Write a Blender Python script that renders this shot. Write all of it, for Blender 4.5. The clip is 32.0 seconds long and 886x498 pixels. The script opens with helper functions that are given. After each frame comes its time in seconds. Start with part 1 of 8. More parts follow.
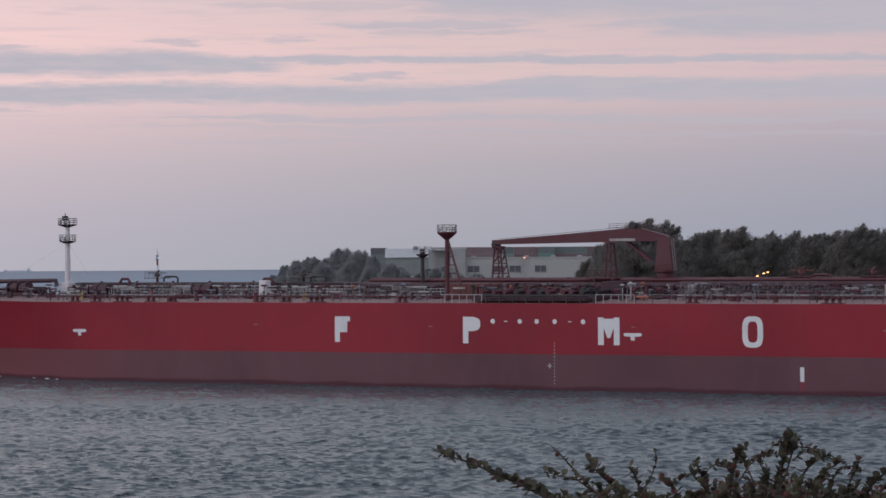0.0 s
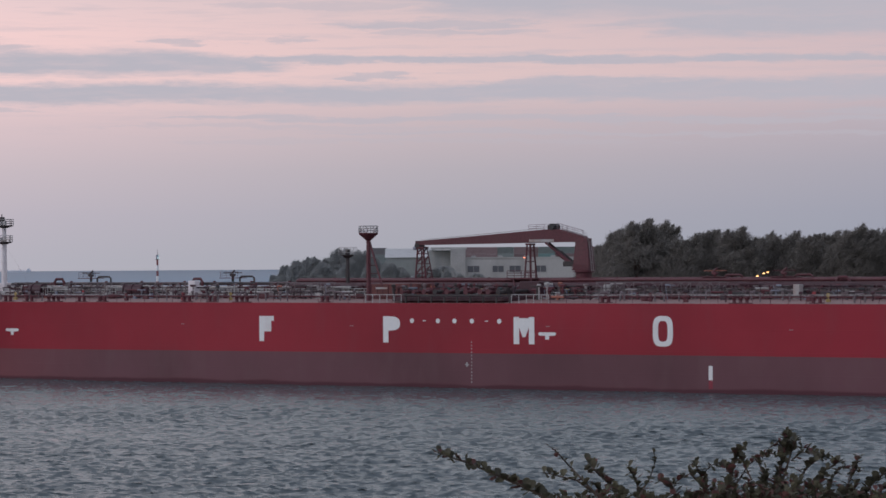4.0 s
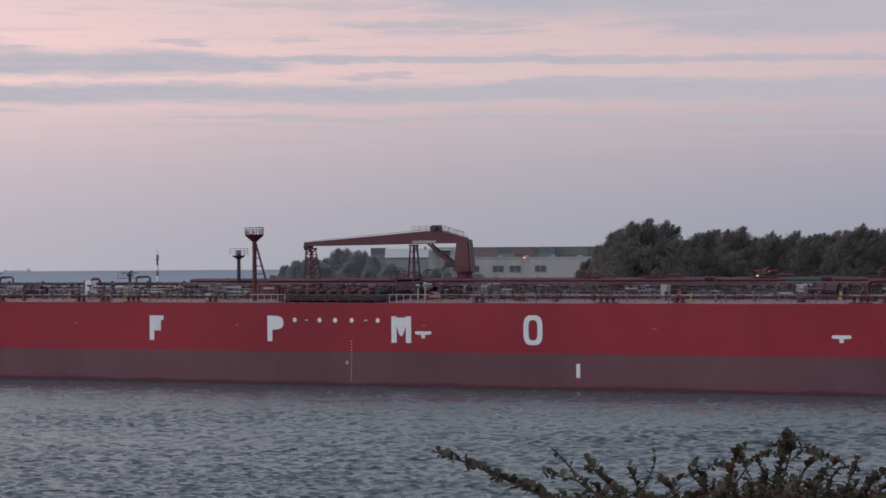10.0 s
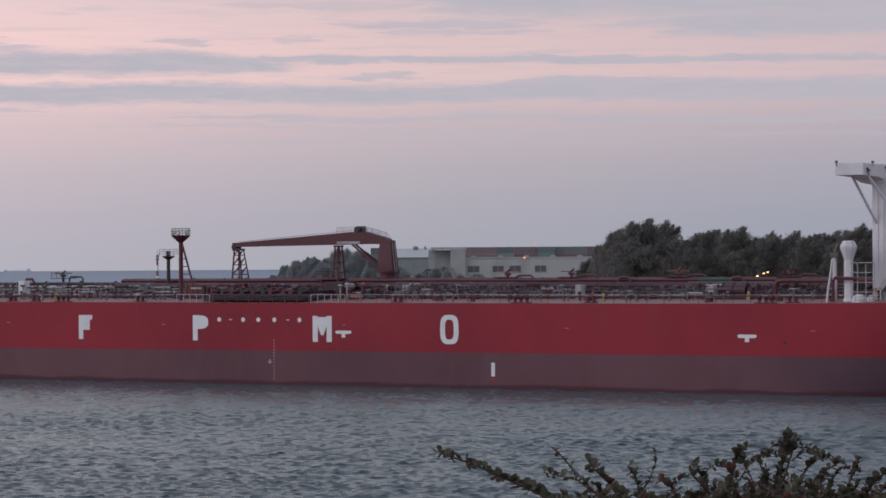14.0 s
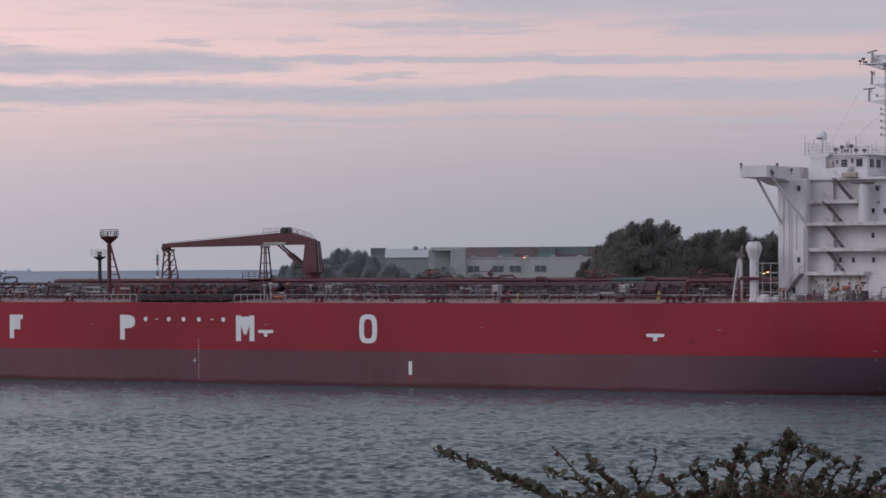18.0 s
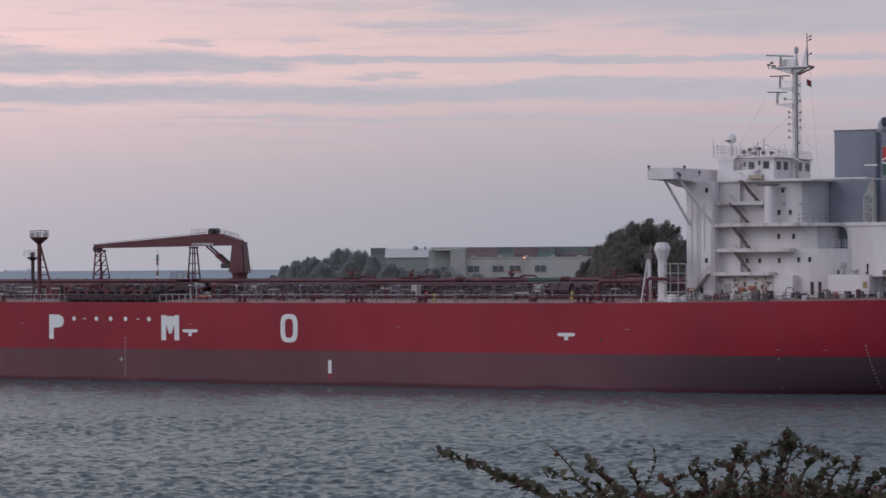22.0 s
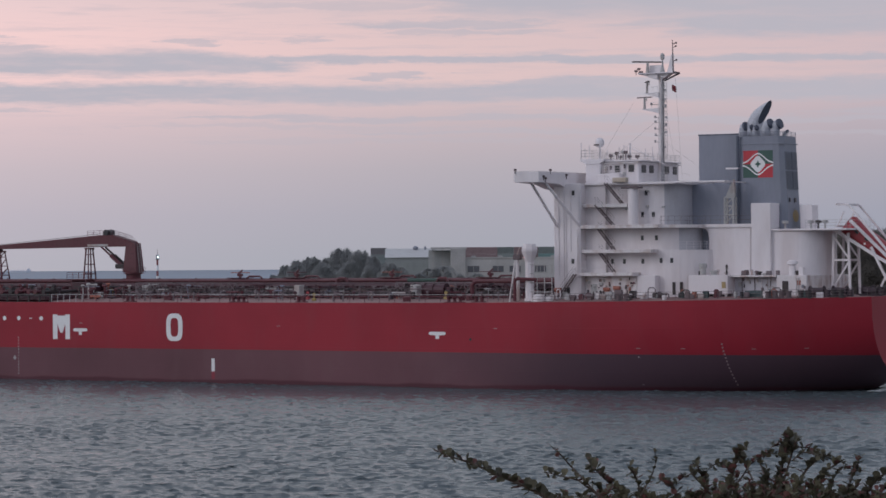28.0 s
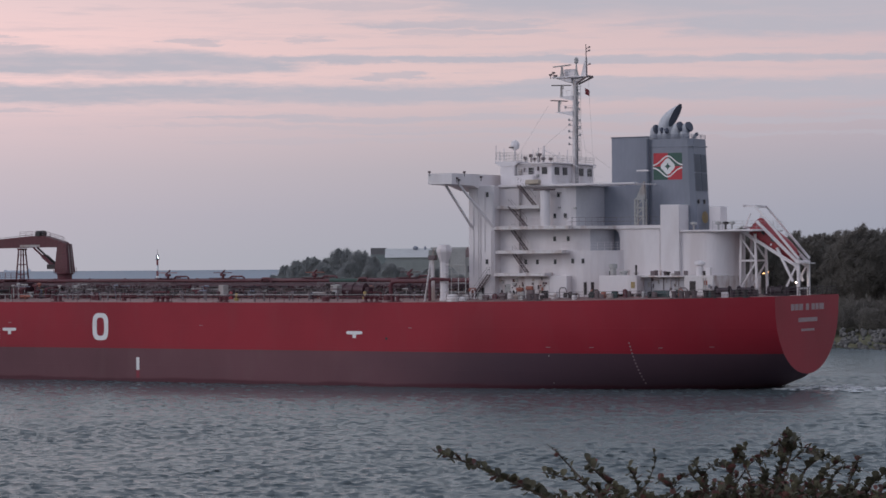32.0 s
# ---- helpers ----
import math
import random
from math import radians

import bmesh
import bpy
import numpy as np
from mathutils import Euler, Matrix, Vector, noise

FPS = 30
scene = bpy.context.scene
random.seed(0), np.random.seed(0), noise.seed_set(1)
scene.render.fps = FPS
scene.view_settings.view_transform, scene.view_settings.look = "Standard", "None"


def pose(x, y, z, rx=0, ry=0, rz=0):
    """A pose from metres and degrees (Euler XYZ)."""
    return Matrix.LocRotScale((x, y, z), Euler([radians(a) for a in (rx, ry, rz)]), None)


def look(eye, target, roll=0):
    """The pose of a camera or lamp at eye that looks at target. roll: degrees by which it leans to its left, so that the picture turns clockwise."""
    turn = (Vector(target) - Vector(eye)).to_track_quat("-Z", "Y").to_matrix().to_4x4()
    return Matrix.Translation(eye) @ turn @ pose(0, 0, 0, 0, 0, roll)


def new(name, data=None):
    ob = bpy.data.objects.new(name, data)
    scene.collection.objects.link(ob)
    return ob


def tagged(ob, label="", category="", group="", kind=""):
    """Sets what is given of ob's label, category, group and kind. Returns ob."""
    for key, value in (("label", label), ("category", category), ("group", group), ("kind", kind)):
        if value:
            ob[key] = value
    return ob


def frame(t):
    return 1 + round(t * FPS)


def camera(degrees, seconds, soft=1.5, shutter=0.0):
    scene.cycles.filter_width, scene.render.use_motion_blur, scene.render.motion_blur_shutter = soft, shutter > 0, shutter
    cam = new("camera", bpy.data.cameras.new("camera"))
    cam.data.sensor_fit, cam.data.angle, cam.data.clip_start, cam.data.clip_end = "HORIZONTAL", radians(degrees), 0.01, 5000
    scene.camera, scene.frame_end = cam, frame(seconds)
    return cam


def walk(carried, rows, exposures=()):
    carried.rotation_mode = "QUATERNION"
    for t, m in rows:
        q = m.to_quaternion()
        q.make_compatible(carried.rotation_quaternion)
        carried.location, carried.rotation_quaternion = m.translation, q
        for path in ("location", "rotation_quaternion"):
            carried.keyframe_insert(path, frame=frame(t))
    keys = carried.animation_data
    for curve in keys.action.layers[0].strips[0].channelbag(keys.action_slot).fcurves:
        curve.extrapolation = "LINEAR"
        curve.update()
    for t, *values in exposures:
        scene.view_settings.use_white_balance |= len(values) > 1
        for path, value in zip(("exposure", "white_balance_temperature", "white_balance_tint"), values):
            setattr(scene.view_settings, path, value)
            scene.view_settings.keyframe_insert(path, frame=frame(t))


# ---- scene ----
EYE_Z = 15.5
cam = camera(18.93, 32.0, soft=1.6, shutter=0.5)
CAM_POSE = pose(0, 0, EYE_Z, 90.239, 0, 0) @ pose(0, 0, 0, 0, 0, -0.374)
walk(cam, [(0.0, CAM_POSE), (32.0, CAM_POSE)])

# ---- world and sun: dusk under thin high cloud ----
world = bpy.data.worlds.new("dusk_sky")
scene.world = world
world.use_nodes = True
wn, wl = world.node_tree.nodes, world.node_tree.links
wn.clear()
w_out = wn.new("ShaderNodeOutputWorld")
w_sky = wn.new("ShaderNodeTexSky")
w_sky.sky_type, w_sky.sun_disc = "NISHITA", False
w_sky.sun_elevation, w_sky.sun_rotation = radians(4), radians(236)
w_sky.dust_density, w_sky.ozone_density = 0.2, 4.0
w_bg = wn.new("ShaderNodeBackground")
w_bg.inputs["Strength"].default_value = 0.05
w_veil = wn.new("ShaderNodeBackground")
w_veil.inputs["Strength"].default_value = 1.12
w_tc = wn.new("ShaderNodeTexCoord")
w_sep = wn.new("ShaderNodeSeparateXYZ")
w_ramp = wn.new("ShaderNodeValToRGB")
# thin cloud all over: rosy towards the horizon, blue grey overhead
w_ramp.color_ramp.elements[0].position, w_ramp.color_ramp.elements[0].color = 0.0, (0.39, 0.385, 0.45, 1)
w_ramp.color_ramp.elements[1].position, w_ramp.color_ramp.elements[1].color = 0.75, (0.35, 0.375, 0.455, 1)
w_mid = w_ramp.color_ramp.elements.new(0.2)
w_mid.color = (0.40, 0.40, 0.465, 1)
wl.new(w_tc.outputs["Generated"], w_sep.inputs[0])
wl.new(w_sep.outputs["Z"], w_ramp.inputs["Fac"])
wl.new(w_ramp.outputs[0], w_veil.inputs["Color"])
w_add = wn.new("ShaderNodeAddShader")
wl.new(w_sky.outputs[0], w_bg.inputs["Color"])
wl.new(w_bg.outputs[0], w_add.inputs[0])
wl.new(w_veil.outputs[0], w_add.inputs[1])
wl.new(w_add.outputs[0], w_out.inputs["Surface"])

sun = new("sun", bpy.data.lights.new("sun", "SUN"))
sun.data.energy, sun.data.angle, sun.data.color = 0.58, radians(30), (1.0, 0.95, 1.0)
sun.matrix_basis = look((-150, -72, 72), (0, 0, 0))


# ---- materials ----
def ramp_node(n, stops):
    r = n.new("ShaderNodeValToRGB")
    while len(r.color_ramp.elements) < len(stops):
        r.color_ramp.elements.new(0.5)
    for e, (p, c) in zip(r.color_ramp.elements, stops):
        e.position, e.color = p, (*c, 1)
    return r


def material(name, colour, rough=0.5, metal=0.0, vary=0.15, scale=1.0, bump=0.0, stain=None, stain_amount=0.3, per_piece=0.0, stretch=(1, 1, 1)):
    """Paint or stone with a fine grain, a broad stain and a little relief."""
    m = bpy.data.materials.new(name)
    m.use_nodes = True
    n, l = m.node_tree.nodes, m.node_tree.links
    b = n["Principled BSDF"]
    b.inputs["Roughness"].default_value, b.inputs["Metallic"].default_value = rough, metal
    tc = n.new("ShaderNodeTexCoord")
    mp = n.new("ShaderNodeMapping")
    mp.inputs["Scale"].default_value = stretch
    l.new(tc.outputs["Object"], mp.inputs["Vector"])
    fine = n.new("ShaderNodeTexNoise")
    fine.inputs["Scale"].default_value, fine.inputs["Detail"].default_value = 6.0 * scale, 6
    broad = n.new("ShaderNodeTexNoise")
    broad.inputs["Scale"].default_value, broad.inputs["Detail"].default_value = 0.55 * scale, 5
    l.new(mp.outputs[0], fine.inputs["Vector"])
    l.new(mp.outputs[0], broad.inputs["Vector"])
    c = Vector(colour)
    grain = ramp_node(n, [(0.3, c * (1 - vary)), (0.7, c * (1 + vary))])
    l.new(fine.outputs["Fac"], grain.inputs["Fac"])
    mix = n.new("ShaderNodeMixRGB")
    mask = ramp_node(n, [(0.48, (0, 0, 0)), (0.72, (stain_amount,) * 3)])
    l.new(broad.outputs["Fac"], mask.inputs["Fac"])
    l.new(mask.outputs[0], mix.inputs["Fac"])
    l.new(grain.outputs[0], mix.inputs["Color1"])
    mix.inputs["Color2"].default_value = (*(stain or c * 0.6), 1)
    out = mix.outputs[0]
    if per_piece:
        info = n.new("ShaderNodeObjectInfo")
        hsv = n.new("ShaderNodeHueSaturation")
        mr = n.new("ShaderNodeMapRange")
        mr.inputs["To Min"].default_value, mr.inputs["To Max"].default_value = 1 - per_piece, 1 + per_piece
        l.new(info.outputs["Random"], mr.inputs["Value"])
        l.new(mr.outputs[0], hsv.inputs["Value"])
        l.new(out, hsv.inputs["Color"])
        out = hsv.outputs[0]
    l.new(out, b.inputs["Base Color"])
    if bump:
        bn = n.new("ShaderNodeBump")
        bn.inputs["Strength"].default_value, bn.inputs["Distance"].default_value = bump, 0.05
        l.new(fine.outputs["Fac"], bn.inputs["Height"])
        l.new(bn.outputs[0], b.inputs["Normal"])
    return m


def glow(name, colour, strength):
    m = bpy.data.materials.new(name)
    m.use_nodes = True
    n, l = m.node_tree.nodes, m.node_tree.links
    e = n.new("ShaderNodeEmission")
    e.inputs["Color"].default_value, e.inputs["Strength"].default_value = (*colour, 1), strength
    l.new(e.outputs[0], n["Material Output"].inputs["Surface"])
    return m


def foliage(name, dark, light, scale=0.6):
    m = bpy.data.materials.new(name)
    m.use_nodes = True
    n, l = m.node_tree.nodes, m.node_tree.links
    b = n["Principled BSDF"]
    b.inputs["Roughness"].default_value = 0.65
    geo = n.new("ShaderNodeNewGeometry")
    tc = n.new("ShaderNodeTexCoord")
    nz = n.new("ShaderNodeTexNoise")
    nz.inputs["Scale"].default_value = scale
    l.new(tc.outputs["Object"], nz.inputs["Vector"])
    add = n.new("ShaderNodeMath")
    add.operation = "ADD"
    half = n.new("ShaderNodeMath")
    half.operation = "MULTIPLY"
    half.inputs[1].default_value = 0.5
    l.new(geo.outputs["Random Per Island"], half.inputs[0])
    l.new(half.outputs[0], add.inputs[0])
    l.new(nz.outputs["Fac"], add.inputs[1])
    r = ramp_node(n, [(0.35, dark), (1.0, light)])
    l.new(add.outputs[0], r.inputs["Fac"])
    l.new(r.outputs[0], b.inputs["Base Color"])
    # some light passes through the leaves
    thin = n.new("ShaderNodeBsdfTranslucent")
    l.new(r.outputs[0], thin.inputs["Color"])
    both = n.new("ShaderNodeMixShader")
    both.inputs["Fac"].default_value = 0.4
    l.new(b.outputs[0], both.inputs[1])
    l.new(thin.outputs[0], both.inputs[2])
    l.new(both.outputs[0], n["Material Output"].inputs["Surface"])
    return m


def hull_paint(name, colour, streak, amount, rough, boot=None):
    """Ship's side paint: plate seams, long vertical run marks, faded patches."""
    m = bpy.data.materials.new(name)
    m.use_nodes = True
    n, l = m.node_tree.nodes, m.node_tree.links
    b = n["Principled BSDF"]
    b.inputs["Roughness"].default_value = rough
    b.inputs["Specular IOR Level"].default_value = 0.28
    tc = n.new("ShaderNodeTexCoord")
    runs = n.new("ShaderNodeMapping")
    runs.inputs["Scale"].default_value = (0.5, 0.2, 0.16)
    l.new(tc.outputs["Object"], runs.inputs["Vector"])
    nz = n.new("ShaderNodeTexNoise")
    nz.inputs["Scale"].default_value, nz.inputs["Detail"].default_value = 1.0, 8
    l.new(runs.outputs[0], nz.inputs["Vector"])
    patch = n.new("ShaderNodeTexNoise")
    patch.inputs["Scale"].default_value, patch.inputs["Detail"].default_value = 0.07, 4
    l.new(tc.outputs["Object"], patch.inputs["Vector"])
    base = ramp_node(n, [(0.35, Vector(colour) * 0.86), (0.65, Vector(colour) * 1.12)])
    l.new(patch.outputs["Fac"], base.inputs["Fac"])
    mask = ramp_node(n, [(0.5, (0, 0, 0)), (0.78, (amount,) * 3)])
    l.new(nz.outputs["Fac"], mask.inputs["Fac"])
    mix = n.new("ShaderNodeMixRGB")
    l.new(mask.outputs[0], mix.inputs["Fac"])
    l.new(base.outputs[0], mix.inputs["Color1"])
    mix.inputs["Color2"].default_value = (*streak, 1)
    out = mix.outputs[0]
    if boot:
        # weed and worn red primer near the waterline, with a ragged upper edge
        sep = n.new("ShaderNodeSeparateXYZ")
        l.new(tc.outputs["Object"], sep.inputs[0])
        edge = n.new("ShaderNodeTexNoise")
        edge.inputs["Scale"].default_value, edge.inputs["Detail"].default_value = 0.16, 6
        l.new(tc.outputs["Object"], edge.inputs["Vector"])
        mul = n.new("ShaderNodeMath")
        mul.operation, mul.inputs[1].default_value = "MULTIPLY_ADD", -0.7
        l.new(edge.outputs["Fac"], mul.inputs[0])
        l.new(sep.outputs["Z"], mul.inputs[2])
        low = ramp_node(n, [(0.46, (0.85,) * 3), (0.72, (0, 0, 0))])
        l.new(mul.outputs[0], low.inputs["Fac"])
        mix2 = n.new("ShaderNodeMixRGB")
        # the bottom colour turns darker towards the stern
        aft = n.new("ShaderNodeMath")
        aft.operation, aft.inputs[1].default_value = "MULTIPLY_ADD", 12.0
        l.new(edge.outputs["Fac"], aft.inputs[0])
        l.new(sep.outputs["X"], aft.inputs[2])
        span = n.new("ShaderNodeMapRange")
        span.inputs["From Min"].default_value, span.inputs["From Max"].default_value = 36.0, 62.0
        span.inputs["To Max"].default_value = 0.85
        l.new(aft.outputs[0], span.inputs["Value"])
        dark_aft = n.new("ShaderNodeMixRGB")
        l.new(span.outputs[0], dark_aft.inputs["Fac"])
        l.new(out, dark_aft.inputs["Color1"])
        dark_aft.inputs["Color2"].default_value = (0.072, 0.044, 0.060, 1)
        out = dark_aft.outputs[0]
        fore = n.new("ShaderNodeMapRange")
        fore.inputs["From Min"].default_value, fore.inputs["From Max"].default_value = -78.0, -104.0
        fore.inputs["To Max"].default_value = 0.8
        l.new(aft.outputs[0], fore.inputs["Value"])
        old = n.new("ShaderNodeMixRGB")
        l.new(fore.outputs[0], old.inputs["Fac"])
        l.new(out, old.inputs["Color1"])
        old.inputs["Color2"].default_value = (0.235, 0.070, 0.080, 1)
        out = old.outputs[0]
        l.new(low.outputs[0], mix2.inputs["Fac"])
        l.new(out, mix2.inputs["Color1"])
        mix2.inputs["Color2"].default_value = (*boot, 1)
        out = mix2.outputs[0]
    l.new(out, b.inputs["Base Color"])
    seams = n.new("ShaderNodeTexBrick")
    seams.inputs["Scale"].default_value = 1.0
    seams.inputs["Brick Width"].default_value, seams.inputs["Row Height"].default_value = 9.0, 2.6
    seams.inputs["Mortar Size"].default_value, seams.inputs["Mortar Smooth"].default_value = 0.05, 1.0
    swap = n.new("ShaderNodeMapping")
    swap.inputs["Rotation"].default_value = (radians(90), 0, 0)
    l.new(tc.outputs["Object"], swap.inputs["Vector"])
    l.new(swap.outputs[0], seams.inputs["Vector"])
    bn = n.new("ShaderNodeBump")
    bn.inputs["Strength"].default_value, bn.inputs["Distance"].default_value = 0.35, 0.03
    l.new(seams.outputs["Fac"], bn.inputs["Height"])
    l.new(bn.outputs[0], b.inputs["Normal"])
    return m


RED_HULL = hull_paint("red topside paint", (0.300, 0.0200, 0.035), (0.27, 0.040, 0.054), 0.35, 0.5)
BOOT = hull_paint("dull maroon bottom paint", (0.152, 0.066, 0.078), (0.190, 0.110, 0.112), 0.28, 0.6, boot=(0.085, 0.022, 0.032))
DECK_RED = material("red oxide deck", (0.235, 0.132, 0.124), 0.7, vary=0.2, scale=0.4, stain=(0.30, 0.20, 0.185), stain_amount=0.7)
WHITE = material("white ship paint", (0.765, 0.715, 0.722), 0.45, vary=0.022, scale=0.6, stain=(0.52, 0.44, 0.43), stain_amount=0.45, stretch=(1, 1, 0.22))
WORN = material("rust streaked white paint", (0.70, 0.655, 0.65), 0.55, vary=0.08, scale=1.3, stain=(0.36, 0.23, 0.19), stain_amount=0.95, stretch=(1, 1, 0.4))
BUFF = material("buff primer", (0.50, 0.42, 0.34), 0.6, vary=0.12, stain=(0.30, 0.18, 0.12))
TREAD = material("brown grey stair steel", (0.13, 0.095, 0.10), 0.6, vary=0.25, stain=(0.22, 0.17, 0.16))
DULL_ORANGE = material("faded orange casing", (0.36, 0.13, 0.09), 0.6, vary=0.2, stain=(0.30, 0.20, 0.17))
MARK = material("white marking paint", (0.82, 0.81, 0.80), 0.5, vary=0.04, stain=(0.62, 0.55, 0.53), stain_amount=0.35)
OXIDE = material("red oxide machinery paint", (0.105, 0.022, 0.031), 0.55, vary=0.25, scale=0.8, stain=(0.10, 0.035, 0.038), stain_amount=0.5)
PIPE = material("rust red pipe paint", (0.105, 0.026, 0.034), 0.55, vary=0.25, scale=0.7, stain=(0.12, 0.05, 0.052), stain_amount=0.6)
CREAM = material("weathered white deck fittings", (0.44, 0.43, 0.42), 0.6, vary=0.12, stain=(0.30, 0.18, 0.14), stain_amount=0.6)
RAIL = material("grimy pale rail paint", (0.165, 0.135, 0.142), 0.6, vary=0.25, stain=(0.15, 0.075, 0.07), stain_amount=0.8)
DARK = material("dark machinery steel", (0.045, 0.035, 0.035), 0.6, vary=0.3)
GREY = material("blue grey funnel paint", (0.225, 0.24, 0.29), 0.5, vary=0.05, scale=0.4, stain=(0.15, 0.165, 0.19), stain_amount=0.4, stretch=(1, 1, 0.3))
SLATE = material("dark blue grey paint", (0.10, 0.115, 0.15), 0.5, vary=0.06, scale=0.4)
GLASS = material("dark window glass", (0.030, 0.030, 0.036), 0.3, vary=0.05)
GREEN = material("green paint", (0.035, 0.095, 0.075), 0.5, vary=0.1)
LOGO_RED = material("bright red paint", (0.50, 0.03, 0.045), 0.5, vary=0.1)
ORANGE = material("faded orange red glass fibre", (0.33, 0.045, 0.055), 0.45, vary=0.12, stain=(0.30, 0.05, 0.04))
YELLOW = material("yellow paint", (0.34, 0.25, 0.09), 0.5, vary=0.15)
DARK_GREEN = material("dark green winch paint", (0.03, 0.055, 0.055), 0.5, vary=0.2)
BLACK = material("black paint", (0.02, 0.02, 0.022), 0.5, vary=0.2)
STEEL = material("pale grey exhaust steel", (0.50, 0.51, 0.55), 0.5, vary=0.15, stain=(0.24, 0.25, 0.30), stain_amount=0.7)
BARK = material("brown bark", (0.09, 0.065, 0.05), 0.9, vary=0.35, bump=0.6, stretch=(3, 3, 0.6))
SOIL = material("sandy soil with dry grass", (0.13, 0.12, 0.07), 0.95, vary=0.35, scale=0.4, bump=0.4, stain=(0.05, 0.07, 0.03), stain_amount=0.8)
PLASTER = material("pale grey plaster", (0.47, 0.457, 0.445), 0.8, vary=0.05, scale=0.3, stain=(0.30, 0.29, 0.28), stain_amount=0.5, stretch=(1, 1, 0.3))
CONCRETE = material("grey concrete", (0.42, 0.41, 0.40), 0.85, vary=0.12, scale=0.4, stain=(0.2, 0.2, 0.19))
# haze over the channel is put into these leaf colours as lightening
HAZED_NEEDLES = foliage("casuarina foliage lightened for haze", (0.180, 0.166, 0.154), (0.250, 0.227, 0.200))
# distant leaves are greyed and paled further, haze mixed into their colour
HAZED_LEAVES = foliage("far foliage greyed for haze", (0.270, 0.278, 0.280), (0.390, 0.398, 0.392))
SHRUB = foliage("olive shrub leaves", (0.036, 0.035, 0.026), (0.160, 0.146, 0.092), 6.0)
SHRUB_RED = foliage("reddish shrub leaves", (0.075, 0.036, 0.034), (0.21, 0.085, 0.075), 6.0)


# ---- mesh helpers ----
def solid(bm, x0, x1, y0, y1, z0, z1, bevel=0.0):
    """A box between the given limits."""
    vs = [bm.verts.new((x, y, z)) for x in (x0, x1) for y in (y0, y1) for z in (z0, z1)]
    fs = [bm.faces.new([vs[i] for i in q]) for q in ((0, 1, 3, 2), (4, 6, 7, 5), (0, 4, 5, 1), (2, 3, 7, 6), (0, 2, 6, 4), (1, 5, 7, 3))]
    if bevel:
        es = {e for f in fs for e in f.edges}
        bmesh.ops.bevel(bm, geom=list(es), offset=bevel, segments=1, affect="EDGES")
    return bm


def rod(bm, p, q, r, r2=None, n=8, caps=True):
    """A round bar from p to q, tapering from r to r2."""
    p, q = Vector(p), Vector(q)
    r2 = r if r2 is None else r2
    w = (q - p).normalized()
    u = w.orthogonal().normalized()
    v = w.cross(u)
    rings = []
    for c, rr in ((p, r), (q, r2)):
        rings.append([bm.verts.new(c + (u * math.cos(k * math.tau / n) + v * math.sin(k * math.tau / n)) * rr) for k in range(n)])
    for k in range(n):
        bm.faces.new((rings[0][k], rings[0][(k + 1) % n], rings[1][(k + 1) % n], rings[1][k]))
    if caps:
        bm.faces.new(rings[0][::-1])
        bm.faces.new(rings[1])
    return bm


def beam(bm, p, q, w, h):
    """A square bar from p to q, w wide across and h high."""
    p, q = Vector(p), Vector(q)
    d = (q - p).normalized()
    side = d.cross(Vector((0, 0, 1)))
    side = side.normalized() if side.length > 1e-4 else Vector((1, 0, 0))
    up = side.cross(d).normalized()
    ends = [[bm.verts.new(c + side * (i * w / 2) + up * (j * h / 2)) for i, j in ((-1, -1), (1, -1), (1, 1), (-1, 1))] for c in (p, q)]
    for k in range(4):
        bm.faces.new((ends[0][k], ends[0][(k + 1) % 4], ends[1][(k + 1) % 4], ends[1][k]))
    bm.faces.new(ends[0][::-1])
    bm.faces.new(ends[1])
    return bm


def path_pipe(bm, pts, r, n=8):
    """A pipe along a bent line."""
    pts = [Vector(p) for p in pts]
    rings = []
    u = None
    for i, p in enumerate(pts):
        d = (pts[min(i + 1, len(pts) - 1)] - pts[max(i - 1, 0)]).normalized()
        u = d.orthogonal().normalized() if u is None else (u - d * u.dot(d)).normalized()
        v = d.cross(u)
        rings.append([bm.verts.new(p + (u * math.cos(k * math.tau / n) + v * math.sin(k * math.tau / n)) * r) for k in range(n)])
    for a, b in zip(rings, rings[1:]):
        for k in range(n):
            bm.faces.new((a[k], a[(k + 1) % n], b[(k + 1) % n], b[k]))
    bm.faces.new(rings[0][::-1])
    bm.faces.new(rings[-1])
    return bm


def lathe(bm, centre, profile, n=16):
    """A turned shape about the upright line through centre; profile of (radius, height)."""
    cx, cy, cz = centre
    rings = [[bm.verts.new((cx + r * math.cos(k * math.tau / n), cy + r * math.sin(k * math.tau / n), cz + h)) for k in range(n)] for r, h in profile]
    for a, b in zip(rings, rings[1:]):
        for k in range(n):
            bm.faces.new((a[k], a[(k + 1) % n], b[(k + 1) % n], b[k]))
    bm.faces.new(rings[0][::-1])
    bm.faces.new(rings[-1])
    return bm


def prism(bm, outline, axis, lo, hi):
    """An outline of (u, v) drawn out along an axis from lo to hi: x takes (y, z), y takes (x, z), z takes (x, y)."""
    def at(u, v, w):
        return {"x": (w, u, v), "y": (u, w, v), "z": (u, v, w)}[axis]
    a = [bm.verts.new(at(u, v, lo)) for u, v in outline]
    b = [bm.verts.new(at(u, v, hi)) for u, v in outline]
    bm.faces.new(a[::-1])
    bm.faces.new(b)
    for k in range(len(a)):
        bm.faces.new((a[k], a[(k + 1) % len(a)], b[(k + 1) % len(a)], b[k]))
    return bm


